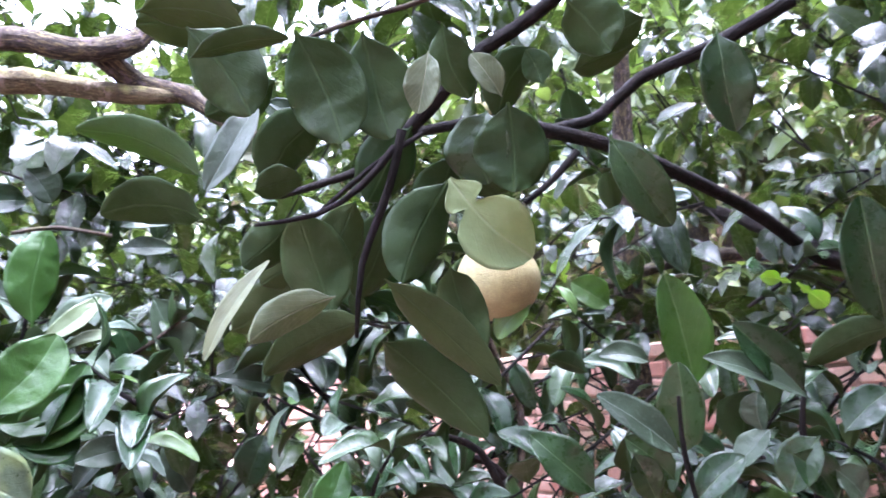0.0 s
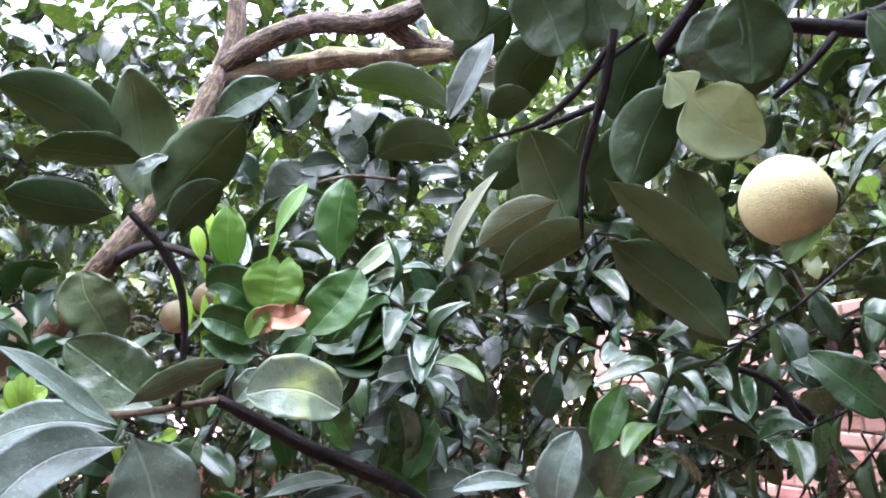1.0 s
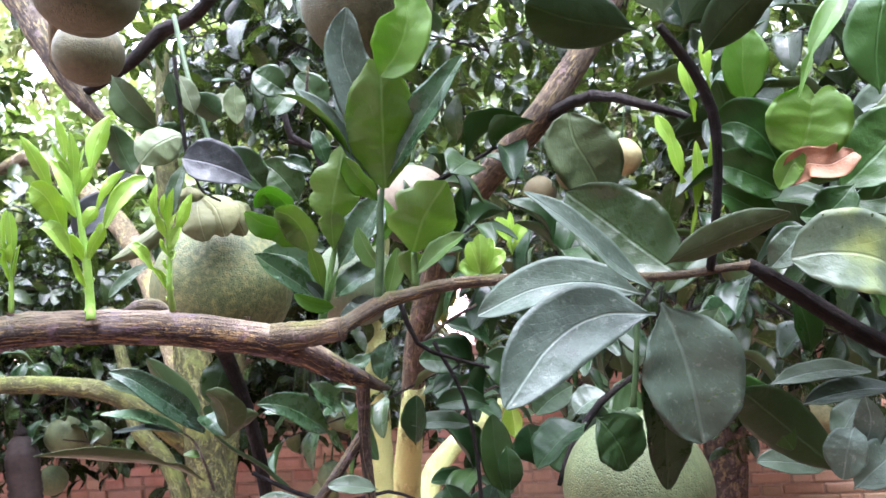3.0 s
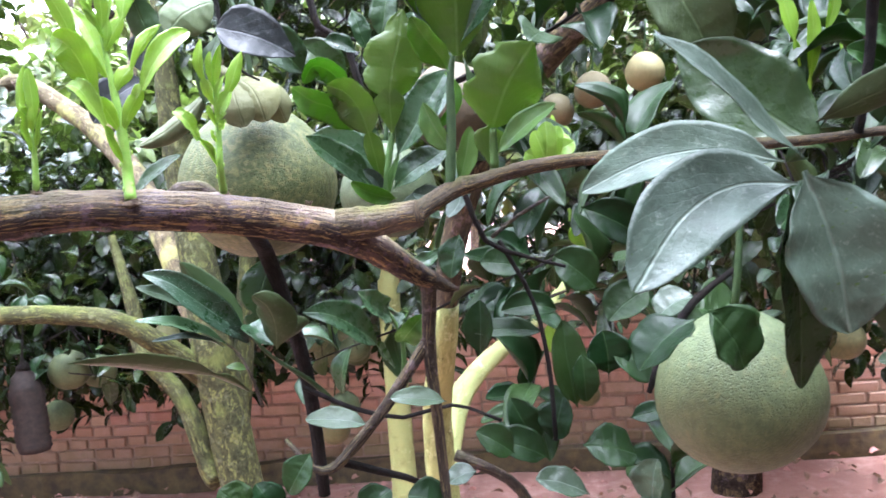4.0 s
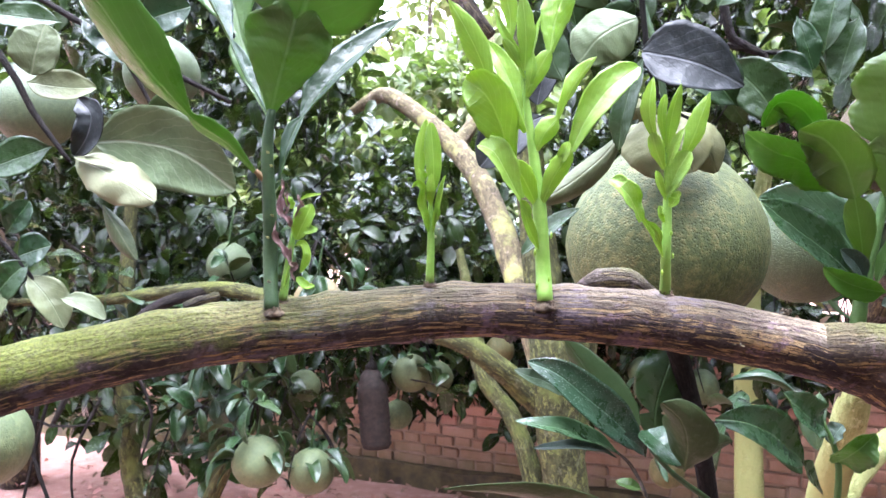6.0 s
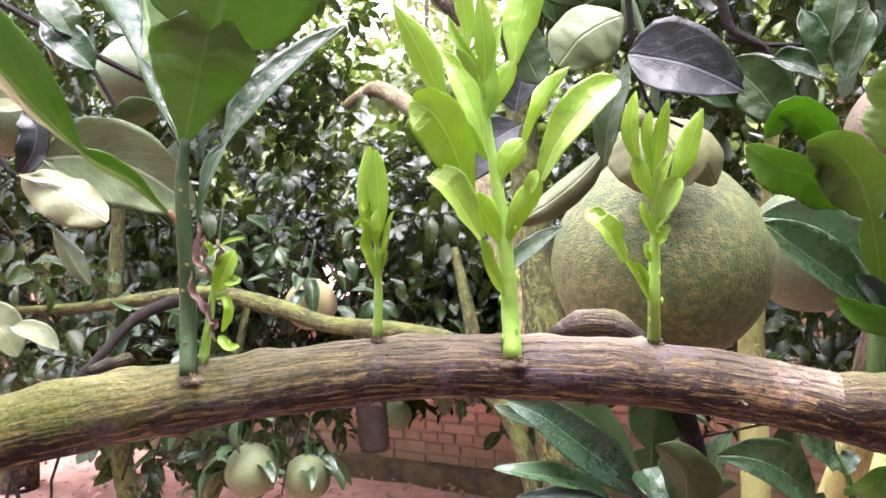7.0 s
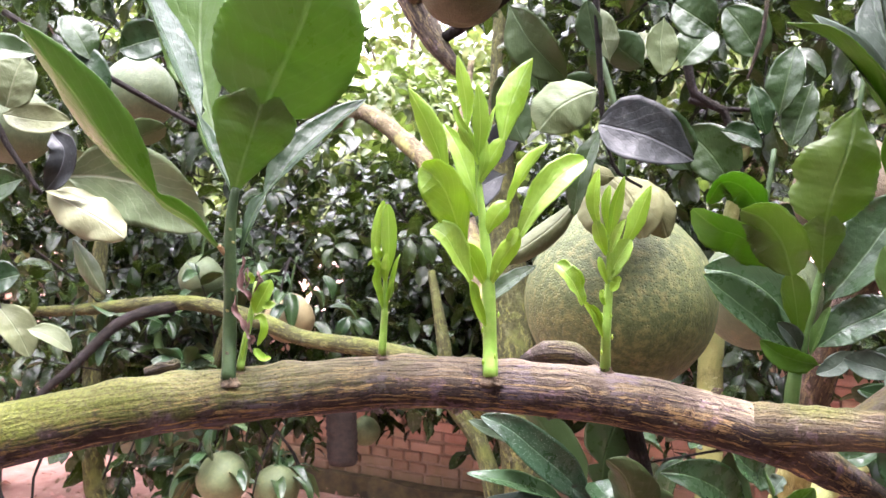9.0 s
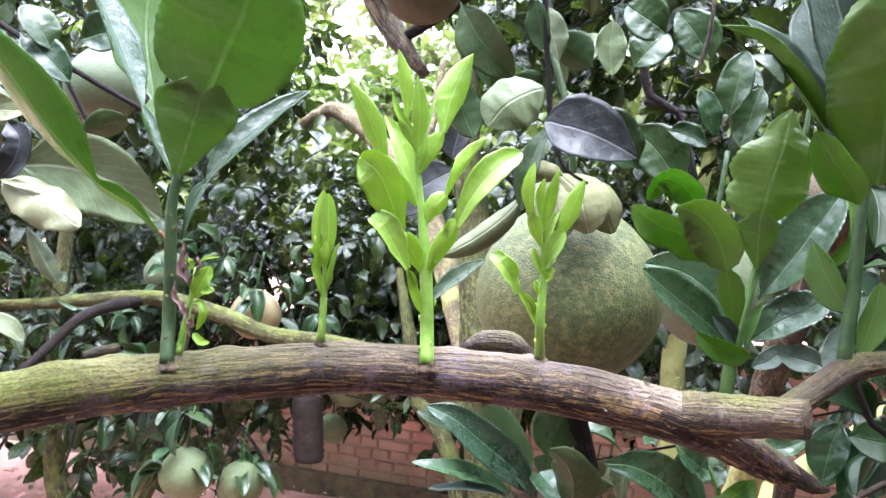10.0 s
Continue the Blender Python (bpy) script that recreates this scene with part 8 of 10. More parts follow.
blade(branch, [(1.0917, 0.2654, 1.2692), (1.1091, 0.2506, 1.3026), (1.1359, 0.2412, 1.3559)], 0.0531, (-0.85, -0.43, 0.31), "mature", LEAF_LUSH, LEAF_UNDER, cup=0.4)
blade(branch, [(1.0825, 0.2867, 1.1919), (1.1045, 0.2746, 1.1801), (1.1384, 0.2716, 1.1374)], 0.0565, (-0.19, -0.98, 0.08), "mature", LEAF_LUSH, LEAF_UNDER, cup=0.4)
fine_leaf(branch, (0.443, 0.773, 1.398), (0.419, 0.779, 1.416), 0.032, (-0.04, -0.97, 0.25), "round", upper=LEAF_YOUNG, lower=LEAF_YOUNG)
fine_leaf(branch, (0.443, 0.773, 1.398), (0.431, 0.777, 1.441), 0.032, (0.05, -0.99, 0.12), "round", upper=LEAF_YOUNG, lower=LEAF_YOUNG)
fine_leaf(branch, (0.443, 0.773, 1.398), (0.459, 0.772, 1.445), 0.032, (-0.63, -0.75, 0.20), "round", upper=LEAF_YOUNG, lower=LEAF_YOUNG)
fine_leaf(branch, (0.443, 0.773, 1.398), (0.479, 0.767, 1.424), 0.032, (-0.42, -0.83, 0.38), "round", upper=LEAF_YOUNG, lower=LEAF_YOUNG)
fine_leaf(branch, (0.443, 0.773, 1.398), (0.473, 0.767, 1.406), 0.032, (-0.28, -0.88, 0.39), "round", upper=LEAF_YOUNG, lower=LEAF_YOUNG)
fine_leaf(branch, (0.443, 0.773, 1.398), (0.446, 0.775, 1.451), 0.032, (-0.68, -0.73, 0.06), "round", upper=LEAF_YOUNG, lower=LEAF_YOUNG)
fine_leaf(branch, (0.879, 0.423, 1.368), (0.887, 0.427, 1.278), 0.053, (-0.24, -0.97, -0.06))
fine_leaf(branch, (0.946, 0.431, 1.334), (0.900, 0.446, 1.254), 0.096, (-0.85, -0.28, 0.44), upper=LEAF_LUSH, lower=LEAF_UNDER)
fine_leaf(branch, (0.754, 0.410, 1.358), (0.785, 0.404, 1.336), 0.043, (-0.04, -0.98, 0.19))
fine_leaf(branch, (0.742, 0.489, 1.286), (0.726, 0.488, 1.359), 0.046, (0.20, -0.98, 0.03), upper=LEAF_LUSH, lower=LEAF_UNDER)
fine_leaf(branch, (0.723, 0.547, 1.246), (0.840, 0.521, 1.255), 0.031, (-0.21, -0.66, 0.73), upper=LEAF_FAINT_SHEEN, lower=LEAF_UNDER)
fine_leaf(branch, (0.758, 0.541, 1.220), (0.868, 0.516, 1.234), 0.039, (-0.23, -0.57, 0.79), upper=LEAF_FAINT_SHEEN, lower=LEAF_UNDER)
fine_leaf(branch, (0.747, 0.463, 1.192), (0.777, 0.454, 1.238), 0.037, (-0.82, -0.35, 0.46), upper=LEAF_FAINT_SHEEN, lower=LEAF_UNDER)
fine_leaf(branch, (0.760, 0.442, 1.162), (0.802, 0.430, 1.195), 0.058, (-0.64, -0.37, 0.67), upper=LEAF_FAINT_SHEEN, lower=LEAF_UNDER)
fine_leaf(branch, (0.755, 0.494, 1.157), (0.679, 0.510, 1.171), 0.035, (-0.02, -0.69, 0.73), upper=LEAF_FAINT_SHEEN, lower=LEAF_UNDER)
fine_leaf(branch, (0.886, 0.467, 1.140), (0.848, 0.471, 1.200), 0.047, (-0.04, -1.00, 0.05))
fine_leaf(branch, (0.867, 0.462, 1.276), (0.933, 0.451, 1.221), 0.070, (0.11, -0.94, 0.32), upper=LEAF_LUSH, lower=LEAF_UNDER)
fine_leaf(branch, (0.612, 0.425, 1.270), (0.739, 0.455, 1.168), 0.061, (0.08, 0.93, 0.37))
fine_leaf(branch, (0.614, 0.450, 1.349), (0.598, 0.457, 1.297), 0.044, (-0.75, -0.65, 0.15))
fine_leaf(branch, (0.512, 0.381, 1.614), (0.398, 0.354, 1.628), 0.059, (-0.15, 0.86, 0.48))
fine_leaf(branch, (0.550, 0.389, 1.679), (0.426, 0.355, 1.677), 0.057, (-0.14, 0.49, 0.86))
fine_leaf(branch, (0.551, 0.372, 1.613), (0.639, 0.306, 1.711), 0.091, (0.28, 0.89, 0.35))
fine_leaf(branch, (0.564, 0.361, 1.585), (0.615, 0.316, 1.639), 0.050, (0.23, 0.84, 0.50))
fine_leaf(branch, (0.544, 0.393, 1.628), (0.533, 0.385, 1.792), 0.089, (0.54, 0.84, 0.08))
fine_leaf(branch, (0.527, 0.414, 1.686), (0.396, 0.417, 1.771), 0.082, (0.36, 0.77, 0.53))
fine_leaf(branch, (0.553, 0.421, 1.648), (0.501, 0.423, 1.788), 0.073, (0.55, 0.82, 0.19))
fine_leaf(branch, (0.526, 0.376, 1.650), (0.568, 0.364, 1.680), 0.031, (-0.56, -0.63, 0.54), upper=LEAF_FAINT_SHEEN, lower=LEAF_UNDER)
# ---- young light shoots and leaves beyond ----
fine_leaf(branch, (0.644, 0.559, 1.416), (0.656, 0.549, 1.535), 0.015, (-0.16, -0.98, -0.07), "young", upper=LEAF_YOUNG, lower=LEAF_YOUNG)
fine_leaf(branch, (0.644, 0.556, 1.469), (0.627, 0.555, 1.545), 0.018, (-0.15, -0.99, -0.05), "young", upper=LEAF_YOUNG, lower=LEAF_YOUNG)
fine_leaf(branch, (0.655, 0.553, 1.475), (0.679, 0.543, 1.556), 0.014, (-0.16, -0.98, -0.08), "young", upper=LEAF_YOUNG, lower=LEAF_YOUNG)
fine_leaf(branch, (0.647, 0.563, 1.507), (0.617, 0.566, 1.570), 0.018, (-0.15, -0.99, -0.03), "young", upper=LEAF_YOUNG, lower=LEAF_YOUNG)
fine_leaf(branch, (0.661, 0.557, 1.559), (0.651, 0.554, 1.635), 0.024, (-0.17, -0.98, -0.06), "young", upper=LEAF_YOUNG, lower=LEAF_YOUNG)
fine_leaf(branch, (0.673, 0.543, 1.579), (0.667, 0.539, 1.654), 0.015, (-0.19, -0.98, -0.06), "young", upper=LEAF_YOUNG, lower=LEAF_YOUNG)
fine_leaf(branch, (0.626, 1.245, 1.427), (0.600, 1.254, 1.504), 0.034, (-0.09, -0.99, 0.08), "young", upper=LEAF_YOUNG, lower=LEAF_YOUNG)
fine_leaf(branch, (0.626, 1.245, 1.427), (0.651, 1.242, 1.490), 0.034, (-0.04, -1.00, -0.03), "young", upper=LEAF_YOUNG, lower=LEAF_YOUNG)
fine_leaf(branch, (0.622, 1.247, 1.438), (0.627, 1.248, 1.513), 0.015, (-0.06, -1.00, 0.03), "young", upper=LEAF_YOUNG, lower=LEAF_YOUNG)
fine_leaf(branch, (1.008, 0.956, 1.448), (1.033, 0.959, 1.679), 0.016, (-0.37, -0.93, 0.05), "young", upper=LEAF_YOUNG, lower=LEAF_YOUNG)
fine_leaf(branch, (1.020, 0.957, 1.559), (1.048, 0.954, 1.631), 0.019, (-0.30, -0.95, 0.07), "young", upper=LEAF_YOUNG, lower=LEAF_YOUNG)
fine_leaf(branch, (0.609, 1.309, 1.158), (0.622, 1.299, 1.050), 0.051, (-0.57, -0.82, 0.00), "young", upper=LEAF_YOUNG, lower=LEAF_YOUNG)
fine_leaf(branch, (0.609, 1.309, 1.158), (0.580, 1.314, 1.192), 0.034, (-0.02, -0.99, 0.14), "young", upper=LEAF_YOUNG, lower=LEAF_YOUNG)
fine_leaf(branch, (0.636, 1.218, 1.337), (0.661, 1.210, 1.265), 0.047, (-0.59, -0.80, -0.11), "young", upper=LEAF_YOUNG, lower=LEAF_YOUNG)
fine_leaf(branch, (0.723, 1.206, 1.300), (0.774, 1.202, 1.317), 0.031, (-0.05, -0.99, -0.10), "young", upper=LEAF_YOUNG, lower=LEAF_YOUNG)
# ---- leaves that hang over the big pomelo ----
blade(high_branch, [(0.0673, 0.6905, 1.5582), (0.0807, 0.6897, 1.5551), (0.1044, 0.6908, 1.5486), (0.1283, 0.6958, 1.5382), (0.1455, 0.7037, 1.5290)], 0.0608, (0.23, -0.96, 0.17), "ovate", LEAF_BLACK, LEAF_BLACK, cup=0.15, cup_far=0.6, wave=0.015, label="dark sooty leaf with a pale midrib")
blade(high_branch, [(0.0649, 0.7115, 1.5903), (0.0501, 0.7035, 1.5839), (0.0324, 0.6978, 1.5722), (0.0177, 0.6975, 1.5546)], 0.0509, (0.12, -0.97, 0.23), "round", LEAF_PALE2, LEAF_PALE2, cup=-0.4)
blade(high_branch, [(0.0529, 0.7111, 1.4982), (0.0351, 0.7020, 1.4774), (0.0127, 0.6972, 1.4592), (-0.0077, 0.6951, 1.4467), (-0.0202, 0.6957, 1.4420)], 0.0422, (0.04, -0.98, 0.22), "narrow", LEAF_PALE, LEAF_PALE, cup=-1.9, wave=0.02, label="pale leaf rolled lengthwise")
blade(high_branch, [(0.0746, 0.7615, 1.5169), (0.0764, 0.7388, 1.4992), (0.0806, 0.7257, 1.4799), (0.0854, 0.7258, 1.4589)], 0.0572, (-0.01, -0.85, 0.52), "narrow", LEAF_DRAPED, LEAF_DRAPED, cup=-0.5, wave=0.012, label="withered pale leaf draped over the pomelo")
blade(high_branch, [(0.0916, 0.7644, 1.5125), (0.1096, 0.7489, 1.4994), (0.1234, 0.7468, 1.4840), (0.1314, 0.7547, 1.4648)], 0.0464, (0.10, -0.96, 0.28), "narrow", LEAF_DRAPED, LEAF_DRAPED, cup=-0.5, wave=0.015)
blade(high_branch, [(0.0838, 0.7531, 1.5192), (0.0669, 0.7399, 1.5208), (0.0552, 0.7395, 1.5138)], 0.0221, (0.39, -0.90, 0.17), "round", LEAF_DRAPED, LEAF_DRAPED, cup=-0.7, wave=0.06)
blade(high_branch, [(-0.0079, 0.6905, 1.6595), (0.0085, 0.6823, 1.6299), (0.0241, 0.6794, 1.6110), (0.0402, 0.6817, 1.5944)], 0.0425, (0.41, 0.90, 0.18), "mature", LEAF_TOP, LEAF_UNDER, cup=-0.4)
blade(high_branch, [(0.0676, 0.7029, 1.6190), (0.0618, 0.7025, 1.6370), (0.0563, 0.7024, 1.6640)], 0.0270, (0.55, 0.83, 0.15), "mature", LEAF_UNDER, LEAF_UNDER, cup=-0.4)
blade(high_branch, [(0.1281, 0.7870, 1.6705), (0.1258, 0.7856, 1.6455), (0.1284, 0.7851, 1.6165)], 0.0310, (0.11, -0.99, 0.04), "mature", LEAF_PALE2, LEAF_PALE2, cup=0.4)
fine_leaf(high_branch, (0.069, 0.709, 1.556), (0.048, 0.705, 1.483), 0.024, (-0.43, -0.89, 0.17), "narrow")
fine_leaf(high_branch, (-0.017, 0.777, 1.524), (-0.076, 0.768, 1.478), 0.048, (-0.08, -0.96, 0.28), upper=LEAF_BLACK, lower=LEAF_BLACK)
fine_leaf(high_branch, (0.014, 0.760, 1.437), (-0.037, 0.752, 1.397), 0.021, (-0.31, -0.78, 0.54), "narrow")
fine_leaf(high_branch, (0.037, 0.715, 1.574), (0.063, 0.719, 1.604), 0.032, (-0.42, 0.87, 0.25))
fine_leaf(high_branch, (0.003, 0.740, 1.547), (-0.020, 0.738, 1.609), 0.037, (0.10, 0.99, 0.07))
fine_leaf(high_branch, (0.110, 0.776, 1.622), (0.075, 0.772, 1.653), 0.040, (0.28, 0.86, 0.44))
fine_leaf(high_branch, (0.078, 0.751, 1.622), (0.061, 0.750, 1.673), 0.030, (0.42, -0.90, 0.11), upper=LEAF_PALE, lower=LEAF_PALE)
fine_leaf(high_branch, (0.159, 0.822, 1.530), (0.102, 0.815, 1.585), 0.056, (0.26, -0.96, 0.14))
fine_leaf(high_branch, (0.204, 0.858, 1.516), (0.156, 0.852, 1.574), 0.058, (0.25, -0.96, 0.11))
fine_leaf(high_branch, (0.183, 0.806, 1.567), (0.222, 0.811, 1.552), 0.029, (0.28, -0.86, 0.42))
fine_leaf(high_branch, (-0.008, 0.779, 1.579), (-0.023, 0.777, 1.534), 0.036, (-0.23, -0.96, 0.14), upper=LEAF_BLACK, lower=LEAF_BLACK)
fine_leaf(high_branch, (0.015, 0.763, 1.598), (-0.002, 0.761, 1.651), 0.035, (0.41, -0.90, 0.11))
fine_leaf(high_branch, (0.089, 0.793, 1.625), (0.116, 0.798, 1.659), 0.030, (-0.17, -0.95, 0.25), upper=LEAF_PALE, lower=LEAF_PALE)
fine_leaf(high_branch, (0.286, 1.023, 1.612), (0.304, 1.026, 1.695), 0.046, (-0.53, -0.83, 0.15))
fine_leaf(high_branch, (0.254, 0.969, 1.669), (0.213, 0.964, 1.727), 0.058, (0.16, -0.99, 0.03))
fine_leaf(high_branch, (0.326, 1.029, 1.654), (0.301, 1.024, 1.577), 0.046, (-0.51, -0.83, 0.22))
fine_leaf(high_branch, (0.233, 0.915, 1.632), (0.250, 0.916, 1.577), 0.032, (0.45, -0.89, 0.11))
fine_leaf(high_branch, (0.343, 0.930, 1.654), (0.393, 0.937, 1.649), 0.041, (0.15, -0.98, 0.16))
fine_leaf(high_branch, (0.338, 0.981, 1.704), (0.384, 0.987, 1.679), 0.050, (0.14, -0.99, 0.01))
fine_leaf(high_branch, (0.194, 0.910, 1.687), (0.150, 0.904, 1.717), 0.054, (0.17, -0.98, 0.06))
fine_leaf(high_branch, (0.168, 1.007, 1.671), (0.208, 1.013, 1.714), 0.053, (-0.17, -0.94, 0.30))
twig = limb("twig", high_branch, [(0.063, 0.700, 1.683), (0.066, 0.699, 1.634), (0.069, 0.699, 1.591), (0.071, 0.699, 1.559), (0.070, 0.699, 1.547)], [0.0029, 0.0027, 0.0024, 0.0022, 0.0015], BARK_DARK, "", sides=10, step=0.02, rough=0.1)
twig = limb("twig", high_branch, [(0.071, 0.719, 1.562), (0.078, 0.720, 1.537), (0.086, 0.721, 1.520), (0.106, 0.723, 1.508)], [0.0018, 0.0015, 0.0015, 0.0013], BARK_DARK, "", sides=8, step=0.02, rough=0.1)
twig = limb("twig", high_branch, [(0.183, 1.111, 1.739), (0.201, 1.112, 1.656), (0.239, 1.117, 1.634), (0.252, 1.118, 1.588), (0.265, 1.120, 1.535)], [0.0054, 0.0061, 0.0054, 0.0061, 0.0054], BARK_DARK, "", sides=8, step=0.02, rough=0.2)
twig = limb("twig", high_branch, [(0.194, 1.111, 1.648), (0.239, 1.117, 1.637), (0.292, 1.125, 1.635)], [0.0046, 0.0034, 0.0027], BARK_DARK, "", sides=8, step=0.02, rough=0.2)
twig = limb("twig", high_branch, [(0.226, 0.814, 1.700), (0.222, 0.812, 1.662), (0.214, 0.811, 1.634), (0.208, 0.810, 1.616)], [0.0019, 0.0025, 0.0019, 0.0011], BARK_BROWN, "dry reddish twig", sides=8, step=0.02, rough=0.2)
left_twig = tagged(new("leafy_twig"), "hanging twig with pale dusty and withered leaves", "twig")
twig = limb("twig", left_twig, [(-0.688, 0.816, 1.731), (-0.638, 0.823, 1.641), (-0.610, 0.826, 1.597), (-0.594, 0.828, 1.564), (-0.569, 0.832, 1.527), (-0.553, 0.834, 1.506)], [0.0046, 0.004, 0.004, 0.0036, 0.003, 0.002], BARK_DARK, "", sides=10, step=0.02, rough=0.1)
blade(left_twig, [(-0.5359, 0.8436, 1.5273), (-0.4822, 0.8484, 1.5270), (-0.4240, 0.8533, 1.5112), (-0.3699, 0.8668, 1.4695)], 0.0938, (-0.08, 0.98, 0.16), "mature", LEAF_SAGE, LEAF_SAGE, cup=-0.35, label="pale dusty leaf underside")
blade(left_twig, [(-0.5102, 0.8695, 1.5492), (-0.5291, 0.8655, 1.5351), (-0.5511, 0.8608, 1.5158)], 0.0579, (0.27, -0.96, -0.08), "round", LEAF_PALE, LEAF_PALE, cup=0.4)
blade(left_twig, [(-0.5357, 0.8227, 1.5088), (-0.5025, 0.8180, 1.4938), (-0.4694, 0.8184, 1.4768), (-0.4449, 0.8272, 1.4574)], 0.0559, (0.28, -0.87, 0.41), "round", LEAF_CREAM, LEAF_CREAM, cup=-0.6, wave=0.09, label="bleached crumpled leaf")
blade(left_twig, [(-0.5359, 0.8175, 1.5086), (-0.5085, 0.8172, 1.5023), (-0.4864, 0.8211, 1.4981)], 0.0122, (0.20, -0.69, 0.69), "narrow", LEAF_CREAM, LEAF_CREAM, cup=0.6)
blade(left_twig, [(-0.5109, 0.8304, 1.4553), (-0.4935, 0.8276, 1.4309), (-0.4813, 0.8290, 1.4094), (-0.4740, 0.8349, 1.3936)], 0.0431, (0.48, -0.85, 0.23), "narrow", LEAF_PALE, LEAF_PALE, cup=-1.9, label="pale leaf rolled lengthwise")
blade(left_twig, [(-0.5337, 0.8254, 1.5739), (-0.5170, 0.8227, 1.5562), (-0.5210, 0.8211, 1.5318), (-0.5382, 0.8223, 1.5107)], 0.0355, (0.46, -0.89, 0.01), "round", LEAF_BLACK, LEAF_BLACK, cup=1.0, wave=0.1)
fine_leaf(left_twig, (-0.595, 0.829, 1.605), (-0.578, 0.834, 1.661), 0.059, (0.26, -0.97, 0.00), "round", upper=LEAF_PALE, lower=LEAF_PALE)
fine_leaf(left_twig, (-0.615, 0.846, 1.601), (-0.535, 0.860, 1.592), 0.041, (0.20, -0.91, 0.37), upper=LEAF_PALE, lower=LEAF_PALE)
fine_leaf(left_twig, (-0.579, 0.840, 1.525), (-0.655, 0.826, 1.499), 0.048, (0.13, -0.98, 0.15))
fine_leaf(left_twig, (-0.593, 0.883, 1.677), (-0.680, 0.867, 1.690), 0.039, (0.21, -0.92, 0.32))
fine_leaf(left_twig, (-0.701, 0.907, 1.427), (-0.671, 0.913, 1.467), 0.040, (0.18, -0.98, 0.02))
fine_leaf(left_twig, (-0.639, 0.865, 1.377), (-0.596, 0.871, 1.313), 0.046, (0.71, -0.55, 0.43), upper=LEAF_PALE, lower=LEAF_PALE)
fine_leaf(left_twig, (-0.659, 0.873, 1.398), (-0.617, 0.880, 1.411), 0.046, (0.10, -0.96, 0.27))
fine_leaf(left_twig, (-0.566, 0.827, 1.352), (-0.516, 0.835, 1.327), 0.029, (0.44, -0.50, 0.74), upper=LEAF_PALE, lower=LEAF_PALE)
fine_leaf(left_twig, (-0.681, 0.857, 1.343), (-0.639, 0.866, 1.391), 0.046, (0.14, -0.99, 0.06))
fine_leaf(left_twig, (-0.733, 1.114, 1.751), (-0.657, 1.125, 1.679), 0.057, (0.48, -0.79, 0.38))
fine_leaf(left_twig, (-0.682, 1.122, 1.723), (-0.724, 1.117, 1.794), 0.057, (0.64, -0.70, 0.32))
fine_leaf(left_twig, (-0.660, 0.862, 1.371), (-0.702, 0.852, 1.316), 0.053, (0.16, -0.99, 0.05), upper=LEAF_PALE, lower=LEAF_PALE)
fine_leaf(left_twig, (-0.675, 1.175, 1.753), (-0.594, 1.190, 1.778), 0.070, (0.16, -0.98, 0.07))
fine_leaf(left_twig, (-0.669, 1.172, 1.607), (-0.597, 1.185, 1.633), 0.053, (-0.36, 0.66, 0.66))
fine_leaf(left_twig, (-0.693, 1.117, 1.610), (-0.642, 1.125, 1.573), 0.051, (0.08, 0.94, 0.32))
twig = limb("twig", left_twig, [(-0.692, 0.858, 1.441), (-0.652, 0.864, 1.398), (-0.626, 0.867, 1.356), (-0.640, 0.863, 1.308)], [0.0028, 0.0028, 0.0021, 0.0014], BARK_DARK, "", sides=8, step=0.02, rough=0.1)
twig = limb("twig", left_twig, [(-0.853, 1.145, 1.812), (-0.756, 1.161, 1.751), (-0.649, 1.178, 1.689), (-0.534, 1.196, 1.626)], [0.0055, 0.005, 0.0046, 0.0036], BARK_DARK, "", sides=8, step=0.03, rough=0.1)
twig = limb("twig", left_twig, [(-0.729, 1.195, 1.729), (-0.689, 1.200, 1.658), (-0.671, 1.202, 1.621)], [0.0042, 0.0037, 0.0028], BARK_DARK, "", sides=8, step=0.03, rough=0.1)
twig = limb("twig", left_twig, [(-1.117, 1.410, 1.161), (-1.073, 1.415, 1.091), (-1.086, 1.410, 1.000), (-1.044, 1.414, 0.862)], [0.0051, 0.0046, 0.004, 0.0034], BARK_DARK, "", sides=8, step=0.04, rough=0.15)
twig = limb("twig", left_twig, [(-1.038, 1.423, 1.148), (-1.074, 1.413, 1.023), (-1.111, 1.402, 0.875)], [0.004, 0.0034, 0.0029], BARK_DARK, "", sides=8, step=0.04, rough=0.15)
twig = limb("twig", left_twig, [(-0.949, 1.438, 1.099), (-1.008, 1.424, 0.975), (-1.004, 1.421, 0.872)], [0.0034, 0.0029, 0.0023], BARK_DARK, "", sides=8, step=0.04, rough=0.15)
twig = limb("twig", left_twig, [(-1.141, 1.403, 1.093), (-1.051, 1.418, 1.045), (-0.961, 1.434, 1.048)], [0.0034, 0.0029, 0.0023], BARK_DARK, "", sides=8, step=0.04, rough=0.15)
twig = limb("twig", left_twig, [(-0.880, 1.452, 1.155), (-0.848, 1.455, 1.062), (-0.873, 1.448, 0.972)], [0.0034, 0.0029, 0.0023], BARK_DARK, "", sides=8, step=0.04, rough=0.15)
low_twig = tagged(new("leafy_twig"), "twig with white-speckled dark leaves below the branch", "twig")
twig = limb("twig", low_twig, [(0.1653, 0.8261, 1.1192), (0.1336, 0.8114, 1.1565), (0.0928, 0.7748, 1.1966), (0.0636, 0.7505, 1.2363)], [0.0037, 0.0031, 0.0024, 0.0016], SHOOT_DARK, "", sides=14, step=0.004, rough=0.06)
